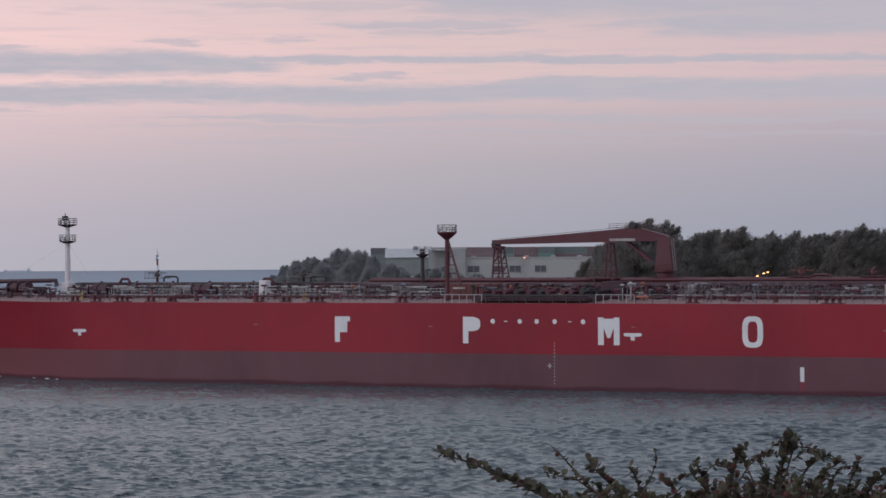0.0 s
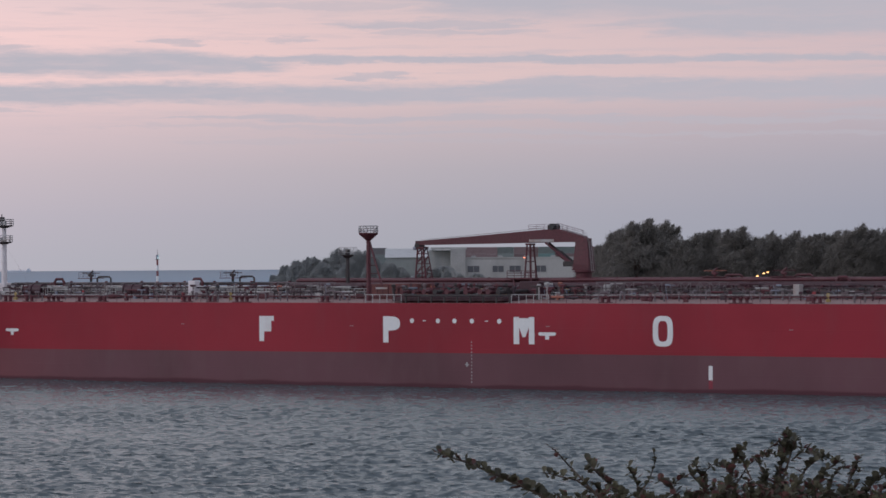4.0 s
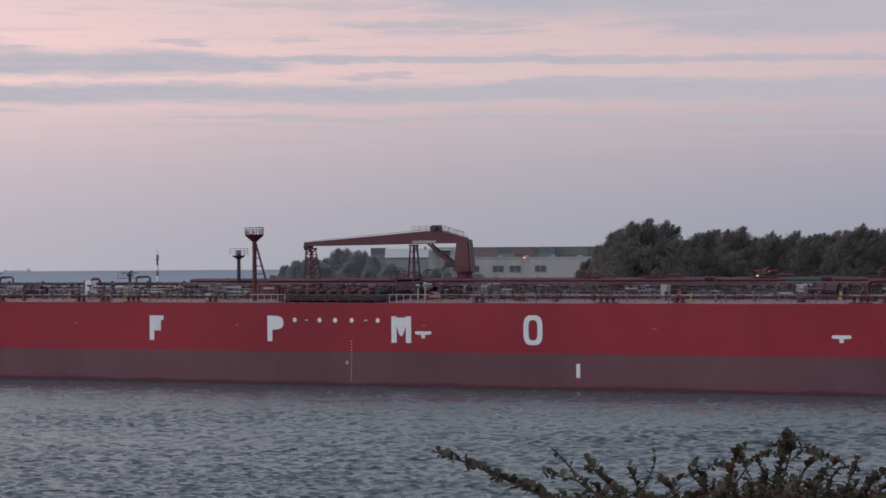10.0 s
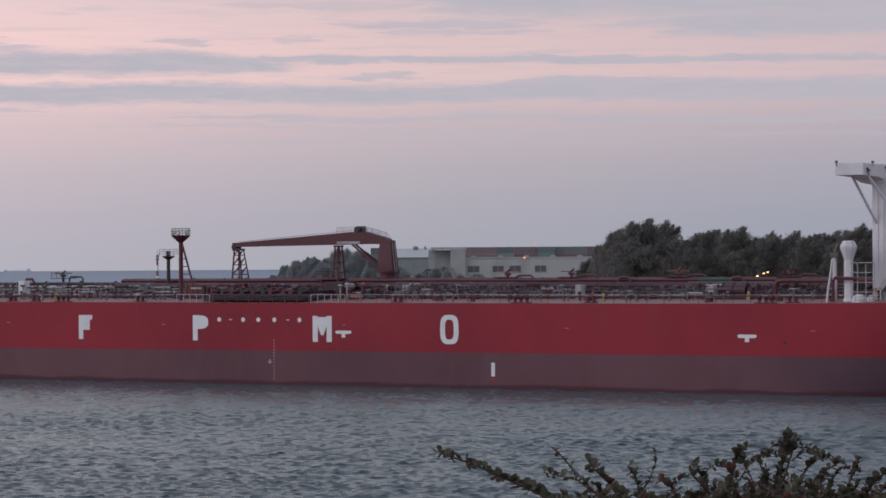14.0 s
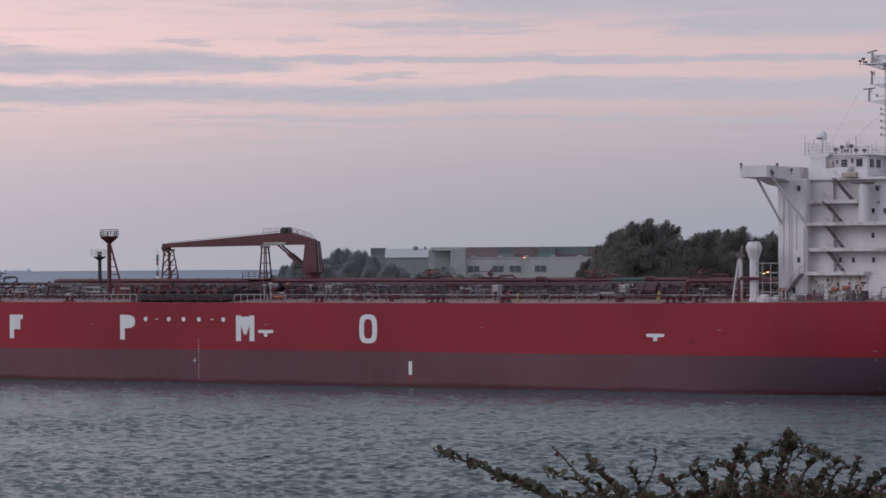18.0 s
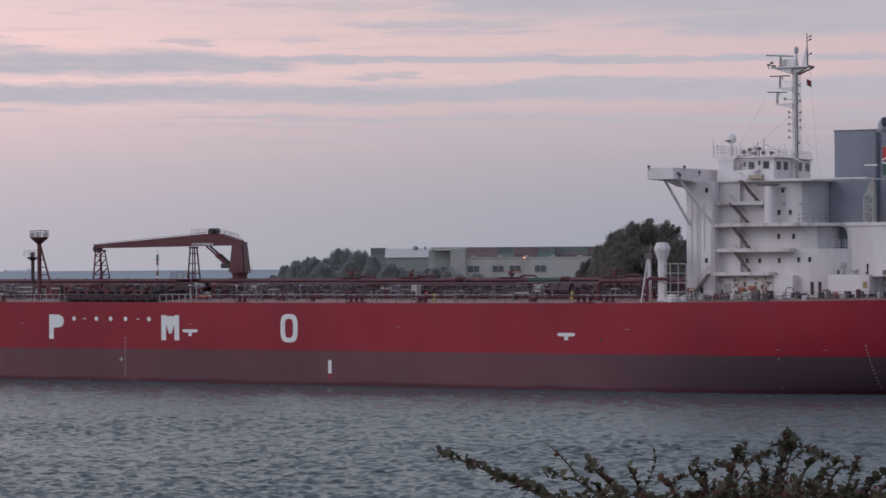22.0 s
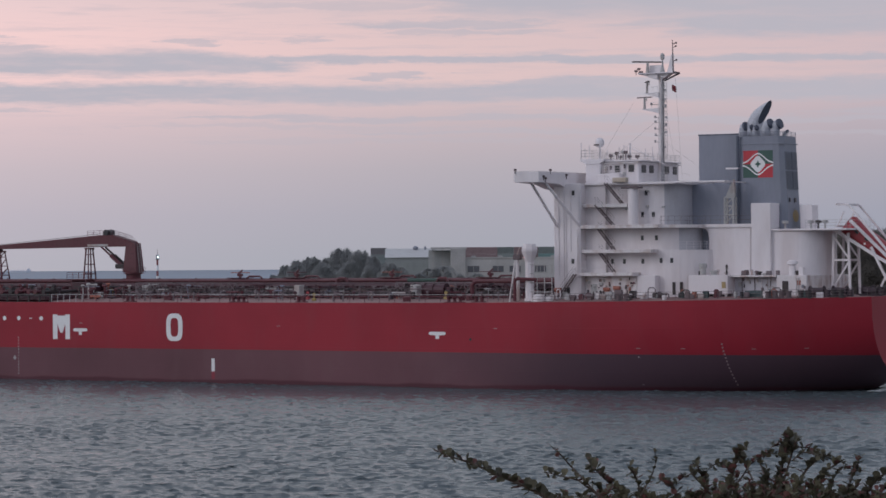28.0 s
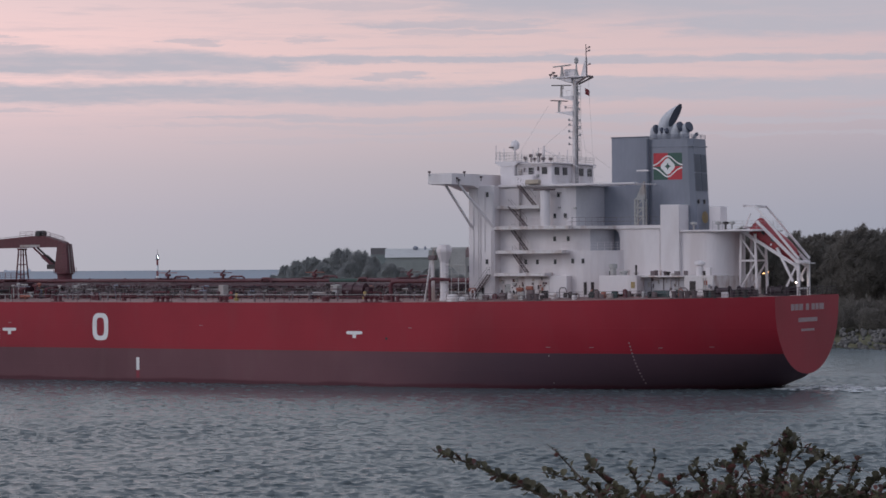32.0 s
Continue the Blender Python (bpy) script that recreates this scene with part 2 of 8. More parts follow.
def mesh_of(name, bm, *mats, smooth=False):
    bmesh.ops.recalc_face_normals(bm, faces=bm.faces)
    me = bpy.data.meshes.new(name)
    bm.to_mesh(me)
    bm.free()
    for m in mats:
        me.materials.append(m)
    if smooth:
        me.polygons.foreach_set("use_smooth", [True] * len(me.polygons))
    return me


def part(name, bm, mat, parent, label="", smooth=False):
    """Links a bmesh, or a mesh that is shared, as one object under a thing or a part."""
    ob = new(name, bm if isinstance(bm, bpy.types.Mesh) else mesh_of(name, bm, mat, smooth=smooth))
    ob.parent = parent
    if label:
        ob["label"] = label
    return ob


def put(ob, x, y, z, rz=0):
    ob.matrix_basis = pose(x, y, z, 0, 0, rz)
    return ob


def thing(name, x, y, z, label, category, group="", rz=0, kind=""):
    ob = new(name)
    ob.matrix_basis = pose(x, y, z, 0, 0, rz)
    return tagged(ob, label, category, group, kind)


def B():
    return bmesh.new()


# ---- setting: sky, water, land ----
def sky_material():
    """Dusk sky: grey violet low down, rose higher, with long flat streaks of cloud. u is the bearing and v the height, in degrees."""
    m = bpy.data.materials.new("dusk cloud streaks")
    m.use_nodes = True
    n, l = m.node_tree.nodes, m.node_tree.links
    n.clear()
    out = n.new("ShaderNodeOutputMaterial")
    em = n.new("ShaderNodeEmission")
    l.new(em.outputs[0], out.inputs["Surface"])
    tc = n.new("ShaderNodeTexCoord")
    sep = n.new("ShaderNodeSeparateXYZ")
    l.new(tc.outputs["Object"], sep.inputs[0])

    def maths(op, a, b=None, c=None):
        q = n.new("ShaderNodeMath")
        q.operation = op
        for i, x in enumerate((a, b, c)):
            if x is None:
                continue
            if isinstance(x, (int, float)):
                q.inputs[i].default_value = x
            else:
                l.new(x, q.inputs[i])
        return q.outputs[0]

    x, y, z = sep.outputs[0], sep.outputs[1], sep.outputs[2]
    u = maths("MULTIPLY", maths("ARCTAN2", x, y), 180 / math.pi)
    flat = maths("SQRT", maths("ADD", maths("MULTIPLY", x, x), maths("MULTIPLY", y, y)))
    v = maths("MULTIPLY", maths("ARCTAN2", maths("SUBTRACT", z, EYE_Z), flat), 180 / math.pi)

    def streaks(su, sv, seed, detail=6, rough=0.55):
        cb = n.new("ShaderNodeCombineXYZ")
        l.new(maths("MULTIPLY", u, su), cb.inputs[0])
        l.new(maths("MULTIPLY", v, sv), cb.inputs[1])
        cb.inputs[2].default_value = seed
        nz = n.new("ShaderNodeTexNoise")
        nz.inputs["Scale"].default_value, nz.inputs["Detail"].default_value, nz.inputs["Roughness"].default_value = 1.0, detail, rough
        l.new(cb.outputs[0], nz.inputs["Vector"])
        return nz.outputs["Fac"]

    # clear sky behind the streaks, by height over the horizon up to 12 degrees
    t = maths("DIVIDE", v, 12.0)
    clear = ramp_node(n, SKY_STOPS)
    l.new(t, clear.inputs["Fac"])
    # the west, to the left, is rosier and lighter
    west = n.new("ShaderNodeMapRange")
    west.inputs["From Min"].default_value, west.inputs["From Max"].default_value = 11.0, -11.0
    l.new(u, west.inputs["Value"])
    rose = n.new("ShaderNodeMixRGB")
    rose.blend_type = "MULTIPLY"
    rose.inputs["Fac"].default_value = 1.0
    tint = ramp_node(n, [(0.0, (0.84, 0.885, 0.935)), (0.5, (1.0, 1.0, 1.0)), (1.0, (1.26, 1.175, 1.155))])
    l.new(west.outputs[0], tint.inputs["Fac"])
    l.new(clear.outputs[0], rose.inputs["Color1"])
    l.new(tint.outputs[0], rose.inputs["Color2"])
    def smooth(x, lo, hi):
        q = n.new("ShaderNodeMapRange")
        q.interpolation_type = "SMOOTHSTEP"
        q.inputs["From Min"].default_value, q.inputs["From Max"].default_value = lo, hi
        l.new(x, q.inputs["Value"])
        return q.outputs[0]

    # flat streaks of cloud, cigar shaped, with their edges pulled about by noise
    big = maths("MULTIPLY", maths("SUBTRACT", streaks(0.22, 0.9, 3.1, 4), 0.5), 0.42)
    fine = maths("MULTIPLY", maths("SUBTRACT", streaks(1.1, 7.0, 8.7, 9, 0.66), 0.5), 0.34)
    vv = maths("ADD", v, maths("ADD", big, fine))
    uu = maths("ADD", u, maths("MULTIPLY", maths("SUBTRACT", streaks(0.5, 5.0, 31.0, 7, 0.6), 0.5), 4.0))
    cover = None
    for u0, v0, u1, v1, half, amount in CLOUDS:
        slope = (v1 - v0) / (u1 - u0)
        run = min(3.6, 0.36 * (u1 - u0))
        ends = maths("MULTIPLY", smooth(uu, u0, u0 + run), maths("SUBTRACT", 1.0, smooth(uu, u1 - run, u1)))
        off = maths("ABSOLUTE", maths("SUBTRACT", vv, maths("MULTIPLY_ADD", u, slope, v0 - slope * u0)))
        off = maths("ADD", off, maths("MULTIPLY_ADD", ends, -1.2 * half, 1.2 * half))
        one = maths("MULTIPLY", maths("SUBTRACT", 1.0, smooth(off, half * 0.4, half * 1.4)), amount)
        cover = one if cover is None else maths("MAXIMUM", cover, one)
    grain = maths("MULTIPLY_ADD", streaks(0.7, 5.5, 14.2, 8, 0.62), 0.9, 0.55)
    cover = maths("MINIMUM", maths("MULTIPLY", cover, grain), 1.0)
    # faint wisps between the streaks
    wisps = ramp_node(n, [(0.50, (0, 0, 0)), (0.72, (0.5,) * 3)])
    l.new(streaks(0.35, 5.5, 21.0, 8, 0.64), wisps.inputs["Fac"])
    cover = maths("MAXIMUM", cover, maths("MULTIPLY", wisps.outputs[0], smooth(v, 1.9, 3.6)))
    mix = n.new("ShaderNodeMixRGB")
    l.new(cover, mix.inputs["Fac"])
    l.new(rose.outputs[0], mix.inputs["Color1"])
    mix.inputs["Color2"].default_value = (0.49, 0.468, 0.530, 1)
    l.new(mix.outputs[0], em.inputs["Color"])
    em.inputs["Strength"].default_value = 1.0
    return m


def deg(y):
    """Height over the horizon, as a share of 12 degrees, of a row in the view's middle."""
    return (460.6 - y) / 4703 * 57.296 / 12


SKY_STOPS = [(0.0, (0.375, 0.385, 0.445)), (deg(380), (0.41, 0.398, 0.46)), (deg(300), (0.47, 0.428, 0.475)), (deg(215), (0.575, 0.475, 0.505)), (deg(140), (0.74, 0.555, 0.555)), (deg(60), (0.73, 0.55, 0.555)), (deg(0), (0.66, 0.53, 0.55)), (0.75, (0.48, 0.485, 0.535)), (1.0, (0.545, 0.585, 0.655))]


def streak(x0, y0, x1, y1, half, amount):
    """One streak of cloud, from places of the view to bearings and heights in degrees."""
    def height(x, y):
        return (460.6 - y - (x - 784) * 0.00653) / 82.09
    return (x0 - 784) / 82.09, height(x0, y0), (x1 - 784) / 82.09, height(x1, y1), half / 82.09, amount


BROAD = [(560, -14, 2300, 8, 40, 0.95), (1000, 46, 2300, 36, 24, 0.95), (-900, 116, 640, 117, 23, 0.97), (220, 107, 2300, 108, 8, 0.9), (-900, 176, 2300, 156, 18, 0.97), (760, 152, 1300, 146, 10, 0.85), (-900, -70, 900, -60, 30, 0.6)]
THIN = [(500, 42, 1080, 40, 9, 0.75), (600, 57, 1020, 56, 6, 0.6), (270, 78, 440, 76, 6, 0.65), (460, 73, 620, 70, 5, 0.55), (-200, 80, 60, 78, 5, 0.6), (-200, 95, 140, 92, 7, 0.65), (300, 8, 800, 10, 7, 0.45), (600, 136, 790, 138, 6, 0.7), (-300, 203, 140, 197, 6, 0.65), (200, 214, 2100, 205, 6, 0.65), (450, 238, 1900, 232, 5, 0.5), (100, 227, 900, 230, 5, 0.35), (1300, 197, 2200, 190, 7, 0.65), (250, 254, 1350, 247, 5, 0.3)]
CLOUDS = [streak(*c) for c in BROAD + THIN]



def build_backdrop():
    """The sky in the direction of the sea: a curved sheet far beyond everything."""
    bm = B()
    r = 4880
    cols = [radians(-70 + i * 2) for i in range(71)]
    rows = [radians(e) for e in (-0.6, 0.0, 2, 4, 6, 8, 10, 13, 17, 22, 28, 35)]
    grid = [[bm.verts.new((r * math.cos(e) * math.sin(a), r * math.cos(e) * math.cos(a), EYE_Z + r * math.sin(e))) for a in cols] for e in rows]
    for a, b in zip(grid, grid[1:]):
        for i in range(len(cols) - 1):
            bm.faces.new((a[i], a[i + 1], b[i + 1], b[i]))
    return tagged(new("backdrop", mesh_of("backdrop", bm, sky_material())), "rose and grey dusk sky with flat streaks of cloud", "sky", kind="structure")


def build_water():
    """One sheet of choppy water out to the horizon, finest in the channel."""
    rng = np.random.default_rng(5)
    ang = np.radians(np.concatenate([np.arange(-180, -60, 8), np.arange(-60, -12, 2), np.linspace(-10.6, 10.6, 640), np.arange(12, 60, 2), np.arange(60, 180, 8)]))
    rad = np.concatenate([[1.0, 30, 60, 90, 120, 145], np.arange(164, 300, 0.2), np.arange(300.3, 385, 0.3), np.arange(385.5, 520, 0.9), np.geomspace(522, 4870, 150)])
    A, R = np.meshgrid(ang, rad)
    X, Y = R * np.sin(A), R * np.cos(A)
    Z, DX, DY = np.zeros_like(X), np.zeros_like(X), np.zeros_like(X)
    main = radians(190)
    for k in range(120):
        lam = rng.uniform(2.5, 7.0) if k % 12 == 0 else rng.uniform(0.9, 1.8) if k % 6 == 1 else 0.42 * (0.9 / 0.42) ** rng.random()
        d = main + rng.normal(0, 0.33)
        ux, uy = math.sin(d), math.cos(d)
        ph = math.tau / lam * (ux * X + uy * Y) + rng.random() * math.tau
        amp = (0.0062 if lam < 0.9 else 0.0045 if lam < 2 else 0.0032) * lam
        Z += amp * np.sin(ph)
        # water heaps up at the crests
        DX += 1.5 * amp * ux * np.cos(ph)
        DY += 1.5 * amp * uy * np.cos(ph)
    # gusts: a ruffled belt before the ship, calmer water beyond it, and small patches in both
    belt = 1 / (1 + np.exp((Y - 246 - 14 * np.sin(X * 0.041 + 0.6)) / 9.0))
    gust = 0.84 + 0.24 * belt + 0.14 * np.sin(X * 0.055 + Y * 0.021 + 1.0) * np.sin(Y * 0.087 - X * 0.012) + 0.08 * np.sin(X * 0.021 - Y * 0.13)
    fade = np.clip((1500 - R) / 1000, 0, 1) * np.clip((R - 60) / 60, 0, 1) * np.clip((radians(12) - np.abs(A)) / radians(1.2), 0, 1)
    Z, X, Y = Z * gust * fade, X + DX * gust * fade, Y + DY * gust * fade
    Z[0] = 0
    nr, na = X.shape
    co = np.stack([X, Y, Z], -1).reshape(-1, 3).astype(np.float32)
    idx = np.arange(nr * na).reshape(nr, na)
    nxt = np.roll(idx, -1, 1)
    quads = np.stack([idx[:-1], nxt[:-1], nxt[1:], idx[1:]], -1).reshape(-1, 4)
    quads = quads[:, ::-1]
    me = bpy.data.meshes.new("water")
    me.vertices.add(len(co))
    me.vertices.foreach_set("co", co.ravel())
    me.loops.add(quads.size)
    me.loops.foreach_set("vertex_index", quads.ravel().astype(np.int32))
    me.polygons.add(len(quads))
    me.polygons.foreach_set("loop_start", np.arange(0, quads.size, 4, dtype=np.int32))
    me.update(calc_edges=True)
    me.polygons.foreach_set("use_smooth", [True] * len(quads))
    m = bpy.data.materials.new("grey green sea water")
    m.use_nodes = True
    n, l = m.node_tree.nodes, m.node_tree.links
    b = n["Principled BSDF"]
    b.inputs["Base Color"].default_value = (0.050, 0.070, 0.078, 1)
    b.inputs["Roughness"].default_value, b.inputs["IOR"].default_value = 0.16, 1.333
    tc = n.new("ShaderNodeTexCoord")
    nz = n.new("ShaderNodeTexNoise")
    nz.inputs["Scale"].default_value, nz.inputs["Detail"].default_value = 4.0, 6
    crest = n.new("ShaderNodeMapping")
    crest.inputs["Scale"].default_value = (0.8, 1.7, 1.0)
    l.new(tc.outputs["Object"], crest.inputs["Vector"])
    l.new(crest.outputs[0], nz.inputs["Vector"])
    bn = n.new("ShaderNodeBump")
    bn.inputs["Strength"].default_value, bn.inputs["Distance"].default_value = 0.5, 0.05
    l.new(nz.outputs["Fac"], bn.inputs["Height"])
    l.new(bn.outputs[0], b.inputs["Normal"])
    # far off the waves run together, so the sheet turns rougher with distance
    ln = n.new("ShaderNodeVectorMath")
    ln.operation = "LENGTH"
    l.new(tc.outputs["Object"], ln.inputs[0])
    far = n.new("ShaderNodeMapRange")
    for k, v in (("From Min", 250), ("From Max", 1400), ("To Min", 0.19), ("To Max", 0.45)):
        far.inputs[k].default_value = v
    l.new(ln.outputs["Value"], far.inputs["Value"])
    l.new(far.outputs[0], b.inputs["Roughness"])
    # the base colour turns bluer with distance
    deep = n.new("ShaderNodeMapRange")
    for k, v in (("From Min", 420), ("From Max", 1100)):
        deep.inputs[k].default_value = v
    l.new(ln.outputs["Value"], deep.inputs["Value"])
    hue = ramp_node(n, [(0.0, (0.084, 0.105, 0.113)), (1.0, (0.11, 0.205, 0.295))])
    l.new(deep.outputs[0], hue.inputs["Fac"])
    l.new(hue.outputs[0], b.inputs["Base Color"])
    me.materials.append(m)
    return tagged(new("water", me), "choppy grey green water of a harbour channel", "water", kind="structure")


def build_near_hill():
    """The grassy slope on which the camera stands, falling to the water."""
    bm = B()
    ys = (-60, -30, -8, -2, 2, 6, 10, 16, 26, 40, 58, 74, 86)
    xs = [-90 + 7.5 * i for i in range(25)]
    grid = []
    for y in ys:
        row = []
        for x in xs:
            top = 13.8 if y < 2 else max(-1.2, 13.8 - (y - 2) * 0.185)
            w = 0.0 if abs(x) < 6 and y < 12 else 0.35 * noise.noise(Vector((x * 0.2, y * 0.2, 0)))
            row.append(bm.verts.new((x, y, top + w)))
        grid.append(row)
    for a, b in zip(grid, grid[1:]):
        for i in range(len(xs) - 1):
            bm.faces.new((a[i], a[i + 1], b[i + 1], b[i]))
    return tagged(new("ground", mesh_of("ground", bm, SOIL, smooth=True)), "grassy slope above the channel", "ground", kind="structure")


SHORE = [(420, 205), (240, 330), (120, 405), (92, 424), (66, 452), (46, 510), (28, 600), (4, 720), (-22, 860), (-52, 960), (-72, 1030)]


def build_far_bank():
    """Low land across the channel, built up from the shore to a flat top."""
    bm = B()
    inland = [(900, 500), (900, 760), (760, 900), (600, 1000), (480, 1080), (360, 1150), (260, 1200), (180, 1260), (90, 1330), (20, 1360), (-50, 1300)]
    rings = []
    for share, z in ((0.0, -1.5), (0.012, 1.5), (0.035, 3.0), (0.3, 3.4), (1.0, 3.4)):
        rings.append([bm.verts.new((p[0] + (q[0] - p[0]) * share, p[1] + (q[1] - p[1]) * share, z)) for p, q in zip(SHORE, inland)])
    for a, b in zip(rings, rings[1:]):
        for i in range(len(a) - 1):
            bm.faces.new((a[i], a[i + 1], b[i + 1], b[i]))
    return tagged(new("far_bank", mesh_of("far_bank", bm, SOIL)), "low grassy bank across the channel", "ground", kind="structure")


backdrop = build_backdrop()
water = build_water()
build_near_hill()
build_far_bank()

# ---- the tanker ----
# Its own space: x runs aft from a mark under the side, y to starboard from the centre line, z up.
HALF, DECK, BOOT_TOP, STERN, BOW = 16.1, 11.0, 4.9, 87.4, -140.0
HEADING = 29.498


def deck_z(a):
    return 10.78 + (0.72 * ((a - 20) / 66) ** 2 if a > 20 else 0) + (0.8 * ((-100 - a) / 40) ** 2 if a < -100 else 0)


def stern_floor(a):
    return -1.0 if a < 74 else -1.0 + 3.2 * ((a - 74) / (STERN - 74)) ** 2.3


def half_breadth(a, c):
    """Half the hull's breadth at station a and height c."""
    if a > 36:
        d = HALF if a < 52 else HALF - 5.9 * ((a - 52) / (STERN - 52)) ** 2.2
        w = max(0.0, HALF * (1 - ((a - 36) / 44.0) ** 1.9)) if a < 80 else 0.0
        floor = stern_floor(a)
        u = min(1.0, max(0.0, (c - floor) / (deck_z(a) - floor)))
        return w + (d - w) * math.sqrt(max(0.0, 1 - (1 - u) ** 2.4))
    if a < -92:
        s = (-92 - a) / 48.0
        d = HALF * max(0.0, 1 - s ** 2.6) ** 0.6
        w = HALF * max(0.0, 1 - (s * 1.06) ** 2.0)
        u = min(1.0, max(0.0, c / DECK))
        return w + (d - w) * u ** 1.4
    return HALF


tanker = thing("oil_tanker", 0, 0, 0, "long red oil tanker with white aft superstructure under way", "ship")


def build_hull():
    st = [BOW, -138.5, -136, -132, -127, -121, -114, -107, -100, -92, -70, -40, -10, 20, 36] + [36 + 3 * i for i in range(1, 16)] + [83, 84.6, 86, STERN]
    lv = [-4, -1, 0, 0.6, 1.2, 1.7, 2.1, 2.3, 2.55, 2.9, 3.4, 4.1, BOOT_TOP, 6.2, 7.6, 9.2, 11.0]
    bm = B()
    rows = []
    for a in st:
        row = []
        for side in (-1, 1):
            for c in lv:
                z = c if c < 11 else deck_z(a)
                if c == BOOT_TOP:
                    z = 4.82 + 0.0028 * min(a, 0)
                if a > 74:
                    z = max(z, stern_floor(a))
                row.append(bm.verts.new((a, side * half_breadth(a, z), z)))
        rows.append(row)
    k = len(lv)
    for p, q in zip(rows, rows[1:]):
        for o in (0, k):
            for j in range(k - 1):
                f = bm.faces.new((p[o + j], q[o + j], q[o + j + 1], p[o + j + 1]))
                f.material_index = 0 if lv[j] >= BOOT_TOP else 1
                f.smooth = True
    for j in range(k - 1):
        f = bm.faces.new((rows[-1][j], rows[-1][k + j], rows[-1][k + j + 1], rows[-1][j + 1]))
        f.material_index = 0
    bmesh.ops.dissolve_degenerate(bm, dist=0.0005, edges=bm.edges)
    bmesh.ops.remove_doubles(bm, verts=bm.verts, dist=0.0005)
    for e in bm.edges:
        if all(abs(v.co.x - STERN) < 0.01 for v in e.verts):
            e.smooth = False
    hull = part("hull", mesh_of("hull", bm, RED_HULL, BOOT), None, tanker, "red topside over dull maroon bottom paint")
    bm = B()
    prev = None
    for a in st:
        z, h = deck_z(a) - 0.05, half_breadth(a, deck_z(a)) - 0.02
        cur = [bm.verts.new((a, y * h, z + 0.55 * (1 - y * y) * min(1, max(0, (87.3 - a) / 14)))) for y in (-1, -0.75, -0.5, 0, 0.5, 0.75, 1)]
        if prev:
            for j in range(6):
                bm.faces.new((prev[j], cur[j], cur[j + 1], prev[j + 1]))
        prev = cur
    part("deck", bm, DECK_RED, tanker, "pinkish red oxide deck plating")
    return hull


HULL = build_hull()


DULL_RED = material("dull red marking paint", (0.26, 0.030, 0.050), 0.6, vary=0.2)


FADED = material("faded white lettering paint", (0.34, 0.25, 0.255), 0.6, vary=0.2)


def camber(a, y):
    """Height of the arched deck."""
    return deck_z(a) - 0.06 + 0.55 * (1 - (y / HALF) ** 2) * min(1, max(0, (87.3 - a) / 14))


def on_side(name, outlines, mat=MARK, label=""):
    """A painted mark on the port side: outlines of (aft, height)."""
    bm = B()
    for poly in outlines:
        bm.faces.new([bm.verts.new((a, -half_breadth(a, c) - 0.015, c)) for a, c in poly])
    return part(name, bm, mat, HULL, label)


def bar_poly(a0, a1, c0, c1):
    return [(a0, c0), (a1, c0), (a1, c1), (a0, c1)]


def round_poly(a, c, ra, rc, n=12):
    return [(a + ra * math.cos(k * math.tau / n), c + rc * math.sin(k * math.tau / n)) for k in range(n)]


